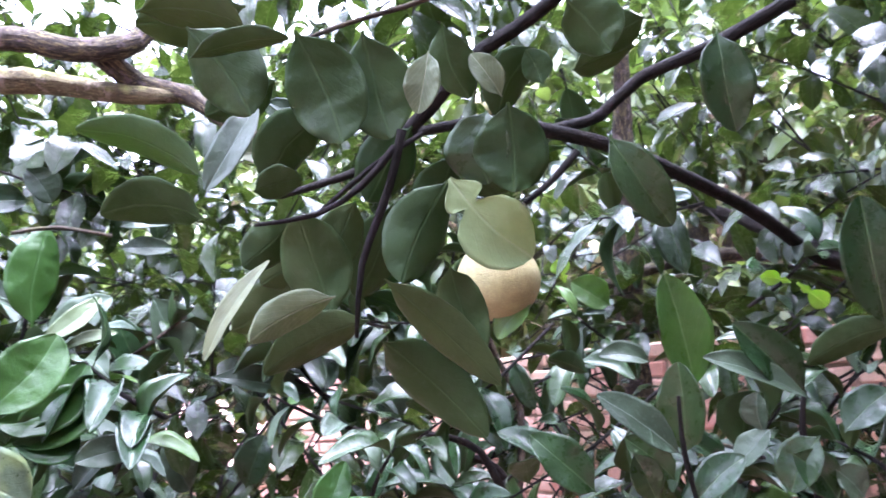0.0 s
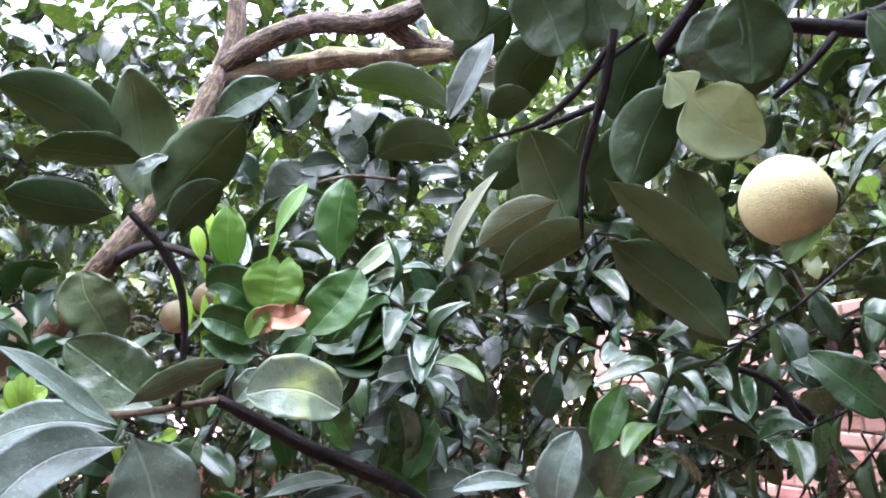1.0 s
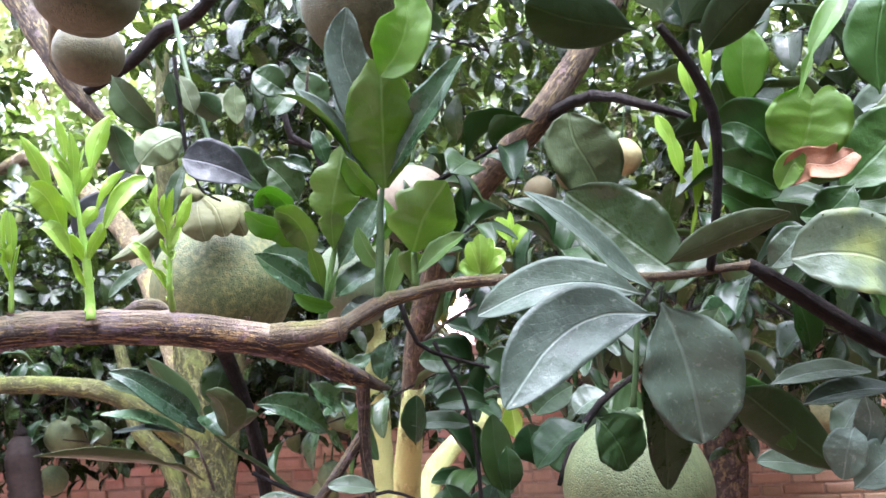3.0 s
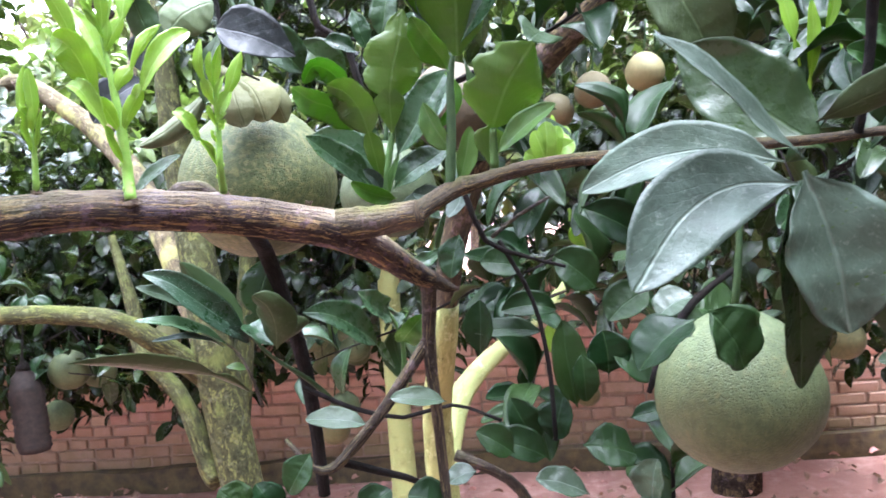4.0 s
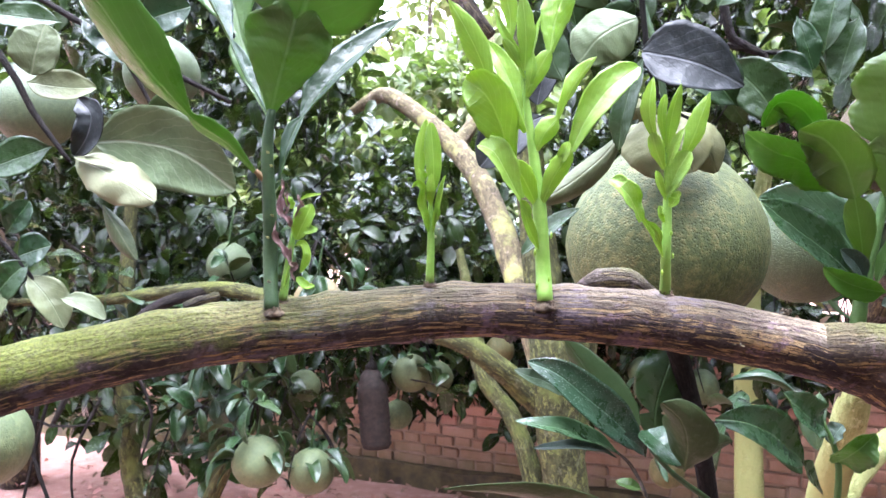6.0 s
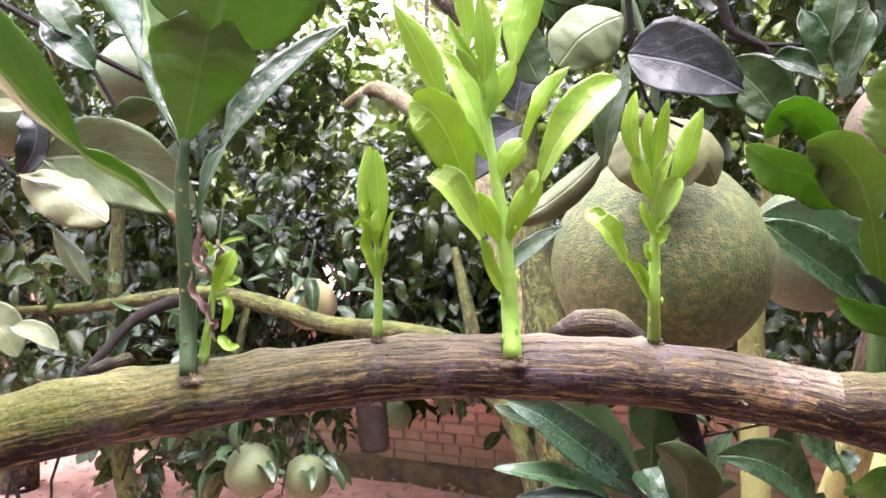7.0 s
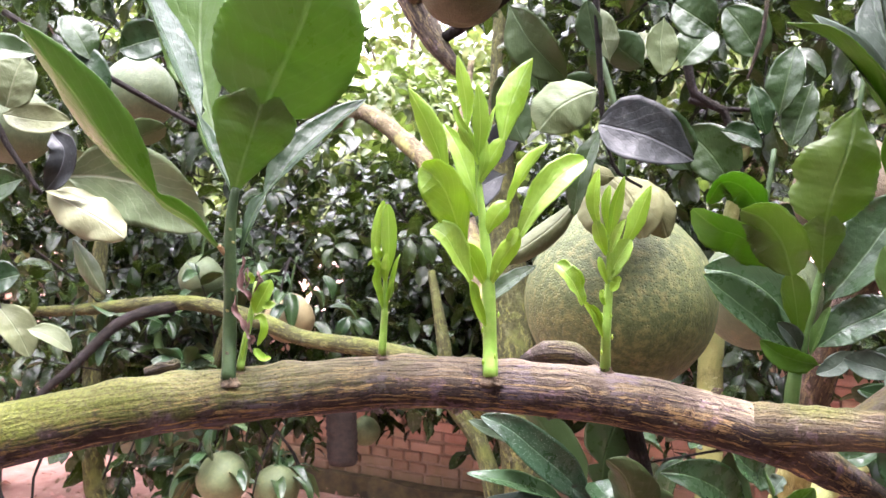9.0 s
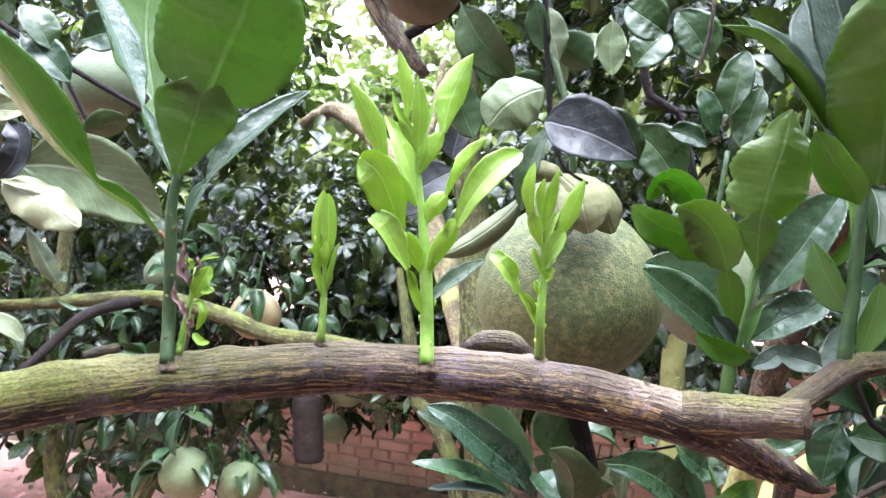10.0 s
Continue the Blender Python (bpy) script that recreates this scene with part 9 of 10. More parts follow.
twig = limb("twig", low_twig, [(0.0781, 0.7302, 1.1505), (0.0667, 0.7294, 1.1910), (0.0554, 0.7382, 1.2128), (0.0433, 0.7364, 1.2251)], [0.0021, 0.0018, 0.0016, 0.0010], BARK_BROWN, "", sides=14, step=0.004, rough=0.06)
blade(low_twig, [(0.0685, 0.7508, 1.2177), (0.0471, 0.7276, 1.2492), (0.0200, 0.7033, 1.2785), (-0.0038, 0.6896, 1.3008), (-0.0269, 0.6858, 1.3113)], 0.0375, (0.66, -0.74, 0.15), "mature", LEAF_SPECK, LEAF_UNDER, cup=0.45, wave=0.02, label="dark leaf speckled with white")
blade(low_twig, [(0.0646, 0.7506, 1.2337), (0.0518, 0.7590, 1.2531), (0.0249, 0.7653, 1.2821), (-0.0005, 0.7719, 1.3163)], 0.0378, (0.43, 0.90, 0.11), "mature", LEAF_TOP, LEAF_UNDER, cup=0.5, wave=0.02)
blade(low_twig, [(0.0031, 0.7609, 1.2664), (-0.0174, 0.7476, 1.2828), (-0.0323, 0.7350, 1.2903), (-0.0436, 0.7331, 1.2959)], 0.0182, (0.64, -0.67, 0.39), "mature", LEAF_FAINT_SHEEN, LEAF_UNDER, cup=0.6)
blade(low_twig, [(0.0474, 0.7370, 1.2219), (0.0242, 0.7131, 1.2420), (0.0026, 0.6893, 1.2547), (-0.0185, 0.6756, 1.2620), (-0.0367, 0.6725, 1.2654)], 0.0230, (0.62, -0.31, 0.72), "mature", LEAF_SHEEN, LEAF_UNDER, cup=0.5)
blade(low_twig, [(0.0432, 0.7362, 1.2199), (0.0290, 0.7137, 1.2327), (0.0096, 0.6902, 1.2417), (-0.0227, 0.6743, 1.2431)], 0.0151, (0.47, -0.17, 0.87), "narrow", LEAF_SKY_SHEEN, LEAF_UNDER, cup=0.4)
blade(low_twig, [(0.0713, 0.6890, 1.1749), (0.0486, 0.6553, 1.1999), (0.0268, 0.6315, 1.2138), (0.0025, 0.6071, 1.2247), (-0.0298, 0.5814, 1.2376), (-0.0720, 0.5539, 1.2476)], 0.0285, (-0.16, 0.59, 0.79), "winged", LEAF_TOP, LEAF_UNDER2, cup=0.4, wave=0.015, label="long flat leaf seen from below")
blade(low_twig, [(0.0768, 0.7828, 1.2195), (0.0783, 0.7837, 1.2393), (0.0809, 0.7848, 1.2602), (0.0901, 0.7872, 1.2875), (0.1003, 0.7999, 1.3124)], 0.0508, (-0.14, 0.98, -0.15), "heart", LEAF_TOP, LEAF_TOP, cup=0.3)
blade(low_twig, [(0.0987, 0.7256, 1.2135), (0.0992, 0.7062, 1.2438), (0.0928, 0.6955, 1.2644), (0.0787, 0.6934, 1.2779)], 0.0494, (0.39, 0.77, 0.51), "mature", LEAF_TOP, LEAF_UNDER2, cup=0.6)
blade(low_twig, [(0.1018, 0.7263, 1.2196), (0.1153, 0.7190, 1.2344), (0.1367, 0.7230, 1.2414)], 0.0272, (-0.16, 0.91, 0.39), "mature", LEAF_TOP, LEAF_UNDER2, cup=0.6)
blade(low_twig, [(0.2509, 0.9030, 1.1420), (0.2332, 0.8803, 1.1691), (0.2183, 0.8580, 1.1916), (0.1851, 0.8226, 1.2230), (0.1570, 0.7977, 1.2394), (0.1313, 0.7831, 1.2445)], 0.0485, (0.77, -0.61, 0.18), "winged", LEAF_SHEEN, LEAF_MID, cup=0.5, tooth=0.012)
blade(low_twig, [(0.0696, 0.7510, 1.2198), (0.0625, 0.7399, 1.2299), (0.0485, 0.7277, 1.2430)], 0.0157, (0.79, -0.60, 0.11), "mature", LEAF_SPECK, LEAF_UNDER, cup=0.5)
blade(low_twig, [(0.0700, 0.7518, 1.2409), (0.0798, 0.7330, 1.2355), (0.0978, 0.7256, 1.2187)], 0.0321, (0.03, -0.63, 0.78), "round", LEAF_SPECK, LEAF_UNDER, cup=0.5)
blade(low_twig, [(0.0420, 0.7454, 1.1972), (0.0515, 0.7370, 1.1967), (0.0653, 0.7393, 1.1922)], 0.0126, (0.04, -0.55, 0.84), "mature", LEAF_MID, LEAF_UNDER, cup=0.5)
twig = limb("twig", low_twig, [(0.2543, 0.8821, 1.1024), (0.2615, 0.8852, 1.1623), (0.2585, 0.8855, 1.1924), (0.2472, 0.8844, 1.2198)], [0.0036, 0.0033, 0.0030, 0.0021], SHOOT_MID, "", sides=14, step=0.004, rough=0.06)
blade(low_twig, [(0.2483, 0.8844, 1.2155), (0.2317, 0.8615, 1.2276), (0.2169, 0.8491, 1.2418), (0.2030, 0.8471, 1.2566)], 0.0423, (0.70, -0.70, 0.14), "mature", LEAF_SHEEN, LEAF_MID, cup=0.9, wave=0.07, tooth=0.02)
blade(low_twig, [(0.2606, 0.8855, 1.1792), (0.2657, 0.8665, 1.1915), (0.2744, 0.8582, 1.2026), (0.2889, 0.8612, 1.2155)], 0.0387, (0.19, 0.88, 0.44), "mature", LEAF_MID, LEAF_MID, cup=-0.7, wave=0.06, tooth=0.02)
blade(low_twig, [(0.2539, 0.8849, 1.1986), (0.2588, 0.8861, 1.2074), (0.2661, 0.8877, 1.2175)], 0.0240, (-0.59, -0.65, 0.48), "round", LEAF_SKY_SHEEN, LEAF_MID, cup=0.8, wave=0.08)
fine_leaf(low_twig, (0.191, 0.715, 1.119), (0.123, 0.723, 1.132), 0.032, (0.09, -0.59, 0.81), upper=LEAF_FAINT_SHEEN, lower=LEAF_UNDER)
fine_leaf(low_twig, (0.275, 0.678, 1.143), (0.215, 0.685, 1.153), 0.028, (0.06, -0.61, 0.79), upper=LEAF_FAINT_SHEEN, lower=LEAF_UNDER)
fine_leaf(low_twig, (0.125, 0.691, 1.103), (0.098, 0.691, 1.063), 0.039, (-0.50, -0.80, 0.34), upper=LEAF_SHADED, lower=LEAF_SHADED)
fine_leaf(low_twig, (0.049, 0.675, 1.050), (0.028, 0.679, 1.081), 0.045, (0.44, -0.80, 0.42), upper=LEAF_SHADED, lower=LEAF_SHADED)
fine_leaf(low_twig, (0.365, 0.742, 1.054), (0.322, 0.749, 1.084), 0.043, (0.18, -0.86, 0.47), upper=LEAF_SHADED, lower=LEAF_SHADED)
fine_leaf(low_twig, (0.411, 0.756, 1.038), (0.346, 0.765, 1.063), 0.051, (0.11, -0.82, 0.57), upper=LEAF_SHADED, lower=LEAF_SHADED)
fine_leaf(low_twig, (0.450, 0.733, 1.055), (0.514, 0.725, 1.037), 0.061, (0.09, -0.74, 0.67), upper=LEAF_SHADED, lower=LEAF_SHADED)
fine_leaf(low_twig, (0.409, 0.787, 1.043), (0.380, 0.795, 1.107), 0.046, (0.17, -0.97, 0.19), upper=LEAF_SHADED, lower=LEAF_SHADED)
fine_leaf(low_twig, (0.419, 0.757, 1.058), (0.437, 0.759, 1.110), 0.051, (-0.72, -0.65, 0.27), upper=LEAF_SHADED, lower=LEAF_SHADED)
fine_leaf(low_twig, (0.447, 0.737, 1.101), (0.440, 0.746, 1.207), 0.050, (0.03, -1.00, 0.08), upper=LEAF_SHADED, lower=LEAF_SHADED)
fine_leaf(low_twig, (0.416, 0.747, 1.195), (0.331, 0.757, 1.202), 0.034, (-0.02, -0.66, 0.75), upper=LEAF_SHADED, lower=LEAF_SHADED)
fine_leaf(low_twig, (0.437, 0.747, 1.220), (0.366, 0.755, 1.225), 0.038, (-0.04, -0.79, 0.61), upper=LEAF_SHADED, lower=LEAF_SHADED)
fine_leaf(low_twig, (0.490, 0.735, 1.137), (0.487, 0.739, 1.190), 0.058, (-0.02, -1.00, 0.08), upper=LEAF_SHADED, lower=LEAF_SHADED)
fine_leaf(low_twig, (0.555, 0.728, 1.132), (0.498, 0.736, 1.163), 0.061, (0.12, -0.88, 0.47), upper=LEAF_SHADED, lower=LEAF_SHADED)
fine_leaf(low_twig, (0.318, 0.746, 1.038), (0.284, 0.749, 1.027), 0.034, (-0.30, -0.45, 0.84), upper=LEAF_FAINT_SHEEN, lower=LEAF_UNDER)
fine_leaf(low_twig, (0.452, 0.729, 0.995), (0.388, 0.737, 1.020), 0.043, (0.21, -0.60, 0.77), upper=LEAF_FAINT_SHEEN, lower=LEAF_UNDER)
fine_leaf(low_twig, (0.529, 0.719, 0.976), (0.540, 0.722, 1.028), 0.057, (-0.90, -0.38, 0.21), upper=LEAF_FAINT_SHEEN, lower=LEAF_UNDER)
fine_leaf(low_twig, (0.335, 0.754, 1.175), (0.341, 0.759, 1.240), 0.043, (-0.66, -0.75, 0.10), upper=LEAF_SHADED, lower=LEAF_SHADED)
fine_leaf(low_twig, (0.270, 0.699, 1.021), (0.228, 0.705, 1.036), 0.048, (0.13, -0.76, 0.64), upper=LEAF_SHADED, lower=LEAF_SHADED)
fine_leaf(low_twig, (0.171, 0.710, 1.022), (0.210, 0.708, 1.044), 0.041, (-0.39, -0.69, 0.61), upper=LEAF_SHADED, lower=LEAF_SHADED)
fine_leaf(low_twig, (0.085, 0.720, 1.028), (0.063, 0.725, 1.067), 0.041, (0.43, -0.83, 0.35), upper=LEAF_SHADED, lower=LEAF_SHADED)
fine_leaf(low_twig, (0.485, 0.743, 1.243), (0.436, 0.752, 1.286), 0.058, (0.05, -0.97, 0.24), upper=LEAF_SHADED, lower=LEAF_SHADED)
fine_leaf(low_twig, (0.403, 0.775, 1.274), (0.351, 0.781, 1.284), 0.044, (-0.02, -0.90, 0.44), upper=LEAF_SHADED, lower=LEAF_SHADED)
fine_leaf(low_twig, (0.483, 0.771, 1.342), (0.565, 0.758, 1.289), 0.059, (0.00, -0.97, 0.24), upper=LEAF_SHADED, lower=LEAF_SHADED)
fine_leaf(low_twig, (0.561, 0.755, 1.235), (0.504, 0.758, 1.199), 0.059, (-0.42, -0.69, 0.59), upper=LEAF_SHADED, lower=LEAF_SHADED)
fine_leaf(low_twig, (0.553, 0.823, 1.053), (0.604, 0.818, 1.064), 0.032, (-0.21, -0.69, 0.69), upper=LEAF_SHADED, lower=LEAF_SHADED)
fine_leaf(low_twig, (0.451, 0.721, 1.170), (0.452, 0.717, 1.112), 0.035, (0.00, -1.00, 0.08), upper=LEAF_SHADED, lower=LEAF_SHADED)
fine_leaf(low_twig, (0.533, 0.685, 1.207), (0.579, 0.682, 1.228), 0.049, (-0.41, -0.47, 0.78), upper=LEAF_FAINT_SHEEN, lower=LEAF_UNDER)
fine_leaf(low_twig, (0.583, 0.680, 1.203), (0.531, 0.683, 1.182), 0.041, (-0.37, -0.47, 0.81), upper=LEAF_SHADED, lower=LEAF_SHADED)
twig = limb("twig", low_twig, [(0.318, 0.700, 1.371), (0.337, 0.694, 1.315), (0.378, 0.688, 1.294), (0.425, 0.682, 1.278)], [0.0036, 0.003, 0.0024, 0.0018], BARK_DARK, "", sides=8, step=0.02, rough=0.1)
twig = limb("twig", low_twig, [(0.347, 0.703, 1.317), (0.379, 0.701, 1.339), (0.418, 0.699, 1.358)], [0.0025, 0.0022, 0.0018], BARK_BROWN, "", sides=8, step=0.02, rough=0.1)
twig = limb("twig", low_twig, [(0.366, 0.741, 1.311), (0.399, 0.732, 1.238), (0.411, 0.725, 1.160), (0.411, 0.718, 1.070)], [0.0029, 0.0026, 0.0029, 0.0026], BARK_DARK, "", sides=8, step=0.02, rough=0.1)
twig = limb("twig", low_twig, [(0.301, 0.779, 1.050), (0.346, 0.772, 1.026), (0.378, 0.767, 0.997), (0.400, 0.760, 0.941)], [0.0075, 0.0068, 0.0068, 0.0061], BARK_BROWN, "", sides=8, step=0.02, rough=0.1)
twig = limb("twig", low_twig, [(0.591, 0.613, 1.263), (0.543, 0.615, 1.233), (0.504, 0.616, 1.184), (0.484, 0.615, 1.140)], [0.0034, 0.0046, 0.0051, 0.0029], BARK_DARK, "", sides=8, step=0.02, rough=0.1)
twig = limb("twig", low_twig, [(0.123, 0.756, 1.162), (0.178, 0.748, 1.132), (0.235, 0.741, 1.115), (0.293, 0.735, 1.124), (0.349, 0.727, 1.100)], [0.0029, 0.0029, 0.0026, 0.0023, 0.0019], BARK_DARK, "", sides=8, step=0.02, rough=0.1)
fine_leaf(low_twig, (0.485, 0.511, 1.232), (0.428, 0.514, 1.190), 0.069, (-0.59, -0.20, 0.78), upper=LEAF_SHADED, lower=LEAF_SHADED)
fine_leaf(low_twig, (0.488, 0.491, 1.242), (0.517, 0.484, 1.187), 0.074, (0.31, -0.91, 0.28), upper=LEAF_SHADED, lower=LEAF_SHADED)
fine_leaf(low_twig, (0.554, 0.634, 1.224), (0.599, 0.627, 1.197), 0.105, (0.33, -0.63, 0.71), upper=LEAF_SHADED, lower=LEAF_SHADED)
fine_leaf(low_twig, (0.602, 0.648, 1.218), (0.538, 0.652, 1.174), 0.108, (-0.57, -0.04, 0.82), upper=LEAF_SHADED, lower=LEAF_SHADED)
# ---- leaves over the first view ----
blade(early_branch, [(0.9927, -0.1800, 1.7801), (0.9819, -0.1501, 1.7491), (0.9832, -0.1305, 1.7156)], 0.0550, (0.37, 0.76, 0.53), "mature", LEAF_TOP, LEAF_UNDER, cup=0.3)
blade(early_branch, [(0.9346, -0.1059, 1.8091), (0.9519, -0.1005, 1.7736), (0.9778, -0.1036, 1.7417)], 0.0508, (0.82, 0.19, 0.53), "mature", LEAF_TOP, LEAF_UNDER, cup=0.4)
blade(early_branch, [(0.8998, -0.0429, 1.7908), (0.8994, -0.0216, 1.7563), (0.9034, -0.0028, 1.7144)], 0.0694, (0.44, 0.79, 0.43), "mature", LEAF_TOP, LEAF_UNDER, cup=0.5)
blade(early_branch, [(0.9511, -0.0474, 1.7198), (0.9422, -0.0181, 1.6844), (0.9373, 0.0077, 1.6476)], 0.0652, (0.61, 0.68, 0.40), "mature", LEAF_TOP, LEAF_UNDER, cup=0.3)
blade(early_branch, [(0.9356, -0.1061, 1.6757), (0.9364, -0.0860, 1.6417), (0.9331, -0.0609, 1.6019)], 0.0550, (0.39, 0.79, 0.47), "mature", LEAF_TOP, LEAF_UNDER, cup=0.4)
blade(early_branch, [(0.8547, -0.0146, 1.7210), (0.8372, 0.0208, 1.6942), (0.8319, 0.0465, 1.6595)], 0.0621, (0.38, 0.72, 0.58), "mature", LEAF_TOP, LEAF_UNDER, cup=0.5)
blade(early_branch, [(0.8051, 0.0349, 1.8308), (0.7769, 0.0760, 1.8228), (0.7434, 0.1207, 1.8208)], 0.0636, (0.57, 0.49, 0.66), "mature", LEAF_TOP, LEAF_UNDER, cup=0.3)
blade(early_branch, [(0.8452, 0.0391, 1.7677), (0.8255, 0.0741, 1.7515), (0.8096, 0.1047, 1.7402)], 0.0534, (0.64, 0.57, 0.53), "mature", LEAF_TOP, LEAF_UNDER, cup=0.4)
blade(early_branch, [(1.0217, -0.2012, 1.7552), (1.0547, -0.2212, 1.7722), (1.0925, -0.2455, 1.7890)], 0.0440, (0.25, 0.81, 0.53), "mature", LEAF_TOP, LEAF_UNDER, cup=0.5)
blade(early_branch, [(1.0081, -0.1525, 1.7124), (1.0013, -0.1244, 1.6734), (0.9852, -0.0902, 1.6457)], 0.0677, (0.60, 0.68, 0.42), "mature", LEAF_TOP, LEAF_UNDER, cup=0.3)
blade(early_branch, [(0.8886, 0.0046, 1.6131), (0.8705, 0.0397, 1.5899), (0.8474, 0.0794, 1.5666)], 0.0579, (0.66, 0.62, 0.41), "mature", LEAF_TOP, LEAF_UNDER, cup=0.4)
blade(early_branch, [(0.8954, 0.0369, 1.5605), (0.8675, 0.0796, 1.5429), (0.8433, 0.1193, 1.5243)], 0.0652, (0.53, 0.60, 0.61), "mature", LEAF_TOP, LEAF_UNDER, cup=0.5)
blade(early_branch, [(0.8928, -0.0571, 1.6280), (0.8934, -0.0344, 1.5826), (0.8895, -0.0086, 1.5419)], 0.0605, (0.44, 0.79, 0.43), "mature", LEAF_TOP, LEAF_UNDER, cup=0.3)
fine_leaf(early_branch, (0.791, 0.089, 1.668), (0.710, 0.170, 1.721), 0.044, (0.74, 0.38, 0.55), upper=LEAF_MID, lower=LEAF_UNDER)
fine_leaf(early_branch, (0.825, 0.132, 1.640), (0.770, 0.226, 1.656), 0.061, (0.64, 0.25, 0.73))
fine_leaf(early_branch, (0.795, 0.016, 1.724), (0.749, 0.037, 1.640), 0.035, (-0.78, -0.54, 0.31), "narrow", upper=LEAF_FAINT_SHEEN, lower=LEAF_UNDER)
fine_leaf(early_branch, (0.870, 0.082, 1.763), (0.926, 0.073, 1.738), 0.030, (-0.04, -0.97, 0.24), upper=LEAF_FAINT_SHEEN, lower=LEAF_UNDER)
fine_leaf(early_branch, (0.867, 0.089, 1.733), (0.912, 0.086, 1.718), 0.030, (0.03, -0.97, 0.26), upper=LEAF_FAINT_SHEEN, lower=LEAF_UNDER)
fine_leaf(early_branch, (0.807, 0.074, 1.694), (0.866, 0.038, 1.678), 0.030, (-0.48, -0.86, 0.17), upper=LEAF_PALE, lower=LEAF_PALE)
fine_leaf(early_branch, (0.801, -0.183, 1.612), (0.844, -0.225, 1.547), 0.062, (-0.84, -0.47, -0.26), "winged_broad", upper=LEAF_LIME, lower=LEAF_LIME, label="pale leaf underside with a winged stalk")
fine_leaf(early_branch, (0.890, -0.194, 1.692), (0.898, -0.186, 1.614), 0.071, (0.71, 0.69, 0.14))
fine_leaf(early_branch, (0.845, -0.153, 1.623), (0.814, -0.119, 1.540), 0.059, (0.55, 0.82, 0.14))
fine_leaf(early_branch, (0.807, -0.050, 1.518), (0.776, -0.045, 1.606), 0.062, (0.81, 0.53, 0.25))
fine_leaf(early_branch, (0.822, -0.162, 1.548), (0.851, -0.169, 1.478), 0.041, (0.82, 0.48, 0.30))
fine_leaf(early_branch, (0.760, -0.144, 1.537), (0.845, -0.185, 1.451), 0.038, (0.73, 0.48, 0.49))
fine_leaf(early_branch, (0.777, -0.123, 1.493), (0.856, -0.161, 1.410), 0.051, (0.70, 0.58, 0.41))
fine_leaf(early_branch, (0.801, -0.093, 1.512), (0.731, -0.042, 1.476), 0.042, (0.41, 0.82, 0.39))
fine_leaf(early_branch, (0.834, -0.061, 1.623), (0.816, -0.039, 1.559), 0.047, (0.50, 0.85, 0.16))
fine_leaf(early_branch, (0.962, -0.166, 1.602), (0.945, -0.150, 1.574), 0.025, (0.60, 0.80, 0.09))
fine_leaf(early_branch, (0.810, -0.007, 1.610), (0.774, 0.023, 1.572), 0.043, (0.42, 0.86, 0.28))
fine_leaf(early_branch, (0.744, -0.027, 1.625), (0.778, -0.051, 1.636), 0.032, (0.34, 0.75, 0.57))
fine_leaf(early_branch, (0.745, -0.108, 1.528), (0.693, -0.069, 1.499), 0.032, (0.43, 0.83, 0.35), upper=LEAF_MID, lower=LEAF_PALE)
fine_leaf(early_branch, (0.723, -0.063, 1.561), (0.687, -0.027, 1.489), 0.021, (-0.91, -0.14, 0.38), "narrow", upper=LEAF_PALE, lower=LEAF_PALE)
fine_leaf(early_branch, (0.994, 0.725, 1.556), (1.069, 0.662, 1.633), 0.072, (-0.78, -0.55, 0.32), upper=LEAF_FAINT_SHEEN, lower=LEAF_UNDER)
fine_leaf(early_branch, (1.122, 0.628, 1.632), (1.160, 0.621, 1.522), 0.100, (0.01, -1.00, 0.06), upper=LEAF_FAINT_SHEEN, lower=LEAF_UNDER)
fine_leaf(early_branch, (1.124, 0.650, 1.491), (1.076, 0.663, 1.604), 0.066, (-0.16, -0.99, 0.04))
fine_leaf(early_branch, (1.270, 0.675, 1.493), (1.440, 0.573, 1.436), 0.066, (-0.31, -0.81, 0.50), upper=LEAF_FAINT_SHEEN, lower=LEAF_UNDER)
fine_leaf(early_branch, (1.214, 0.731, 1.380), (1.084, 0.812, 1.402), 0.093, (-0.35, -0.72, 0.59), upper=LEAF_FAINT_SHEEN, lower=LEAF_UNDER)
fine_leaf(early_branch, (1.207, 0.736, 1.381), (1.253, 0.719, 1.297), 0.079, (0.03, -0.98, 0.20), upper=LEAF_FAINT_SHEEN, lower=LEAF_UNDER)
fine_leaf(early_branch, (1.361, 0.555, 1.137), (1.287, 0.581, 1.268), 0.143, (-0.02, -0.98, 0.18), upper=LEAF_FAINT_SHEEN, lower=LEAF_UNDER)
fine_leaf(early_branch, (1.315, 0.522, 1.152), (1.416, 0.452, 1.179), 0.069, (-0.55, -0.53, 0.65), upper=LEAF_MID, lower=LEAF_MID)
fine_leaf(early_branch, (1.371, 0.706, 1.279), (1.396, 0.673, 1.373), 0.077, (-0.90, -0.42, 0.09))
fine_leaf(early_branch, (1.513, 0.547, 1.310), (1.617, 0.472, 1.352), 0.077, (-0.62, -0.54, 0.57))
fine_leaf(early_branch, (1.599, 0.564, 1.235), (1.613, 0.541, 1.312), 0.062, (-0.96, -0.28, 0.10))
fine_leaf(early_branch, (1.513, 0.624, 1.210), (1.566, 0.584, 1.244), 0.065, (-0.68, -0.36, 0.64), upper=LEAF_FAINT_SHEEN, lower=LEAF_UNDER)
fine_leaf(early_branch, (0.798, 0.913, 1.918), (0.903, 0.834, 1.977), 0.080, (-0.60, -0.80, 0.01))
fine_leaf(early_branch, (1.055, 0.879, 1.836), (0.976, 0.931, 1.833), 0.064, (-0.55, -0.82, 0.16))
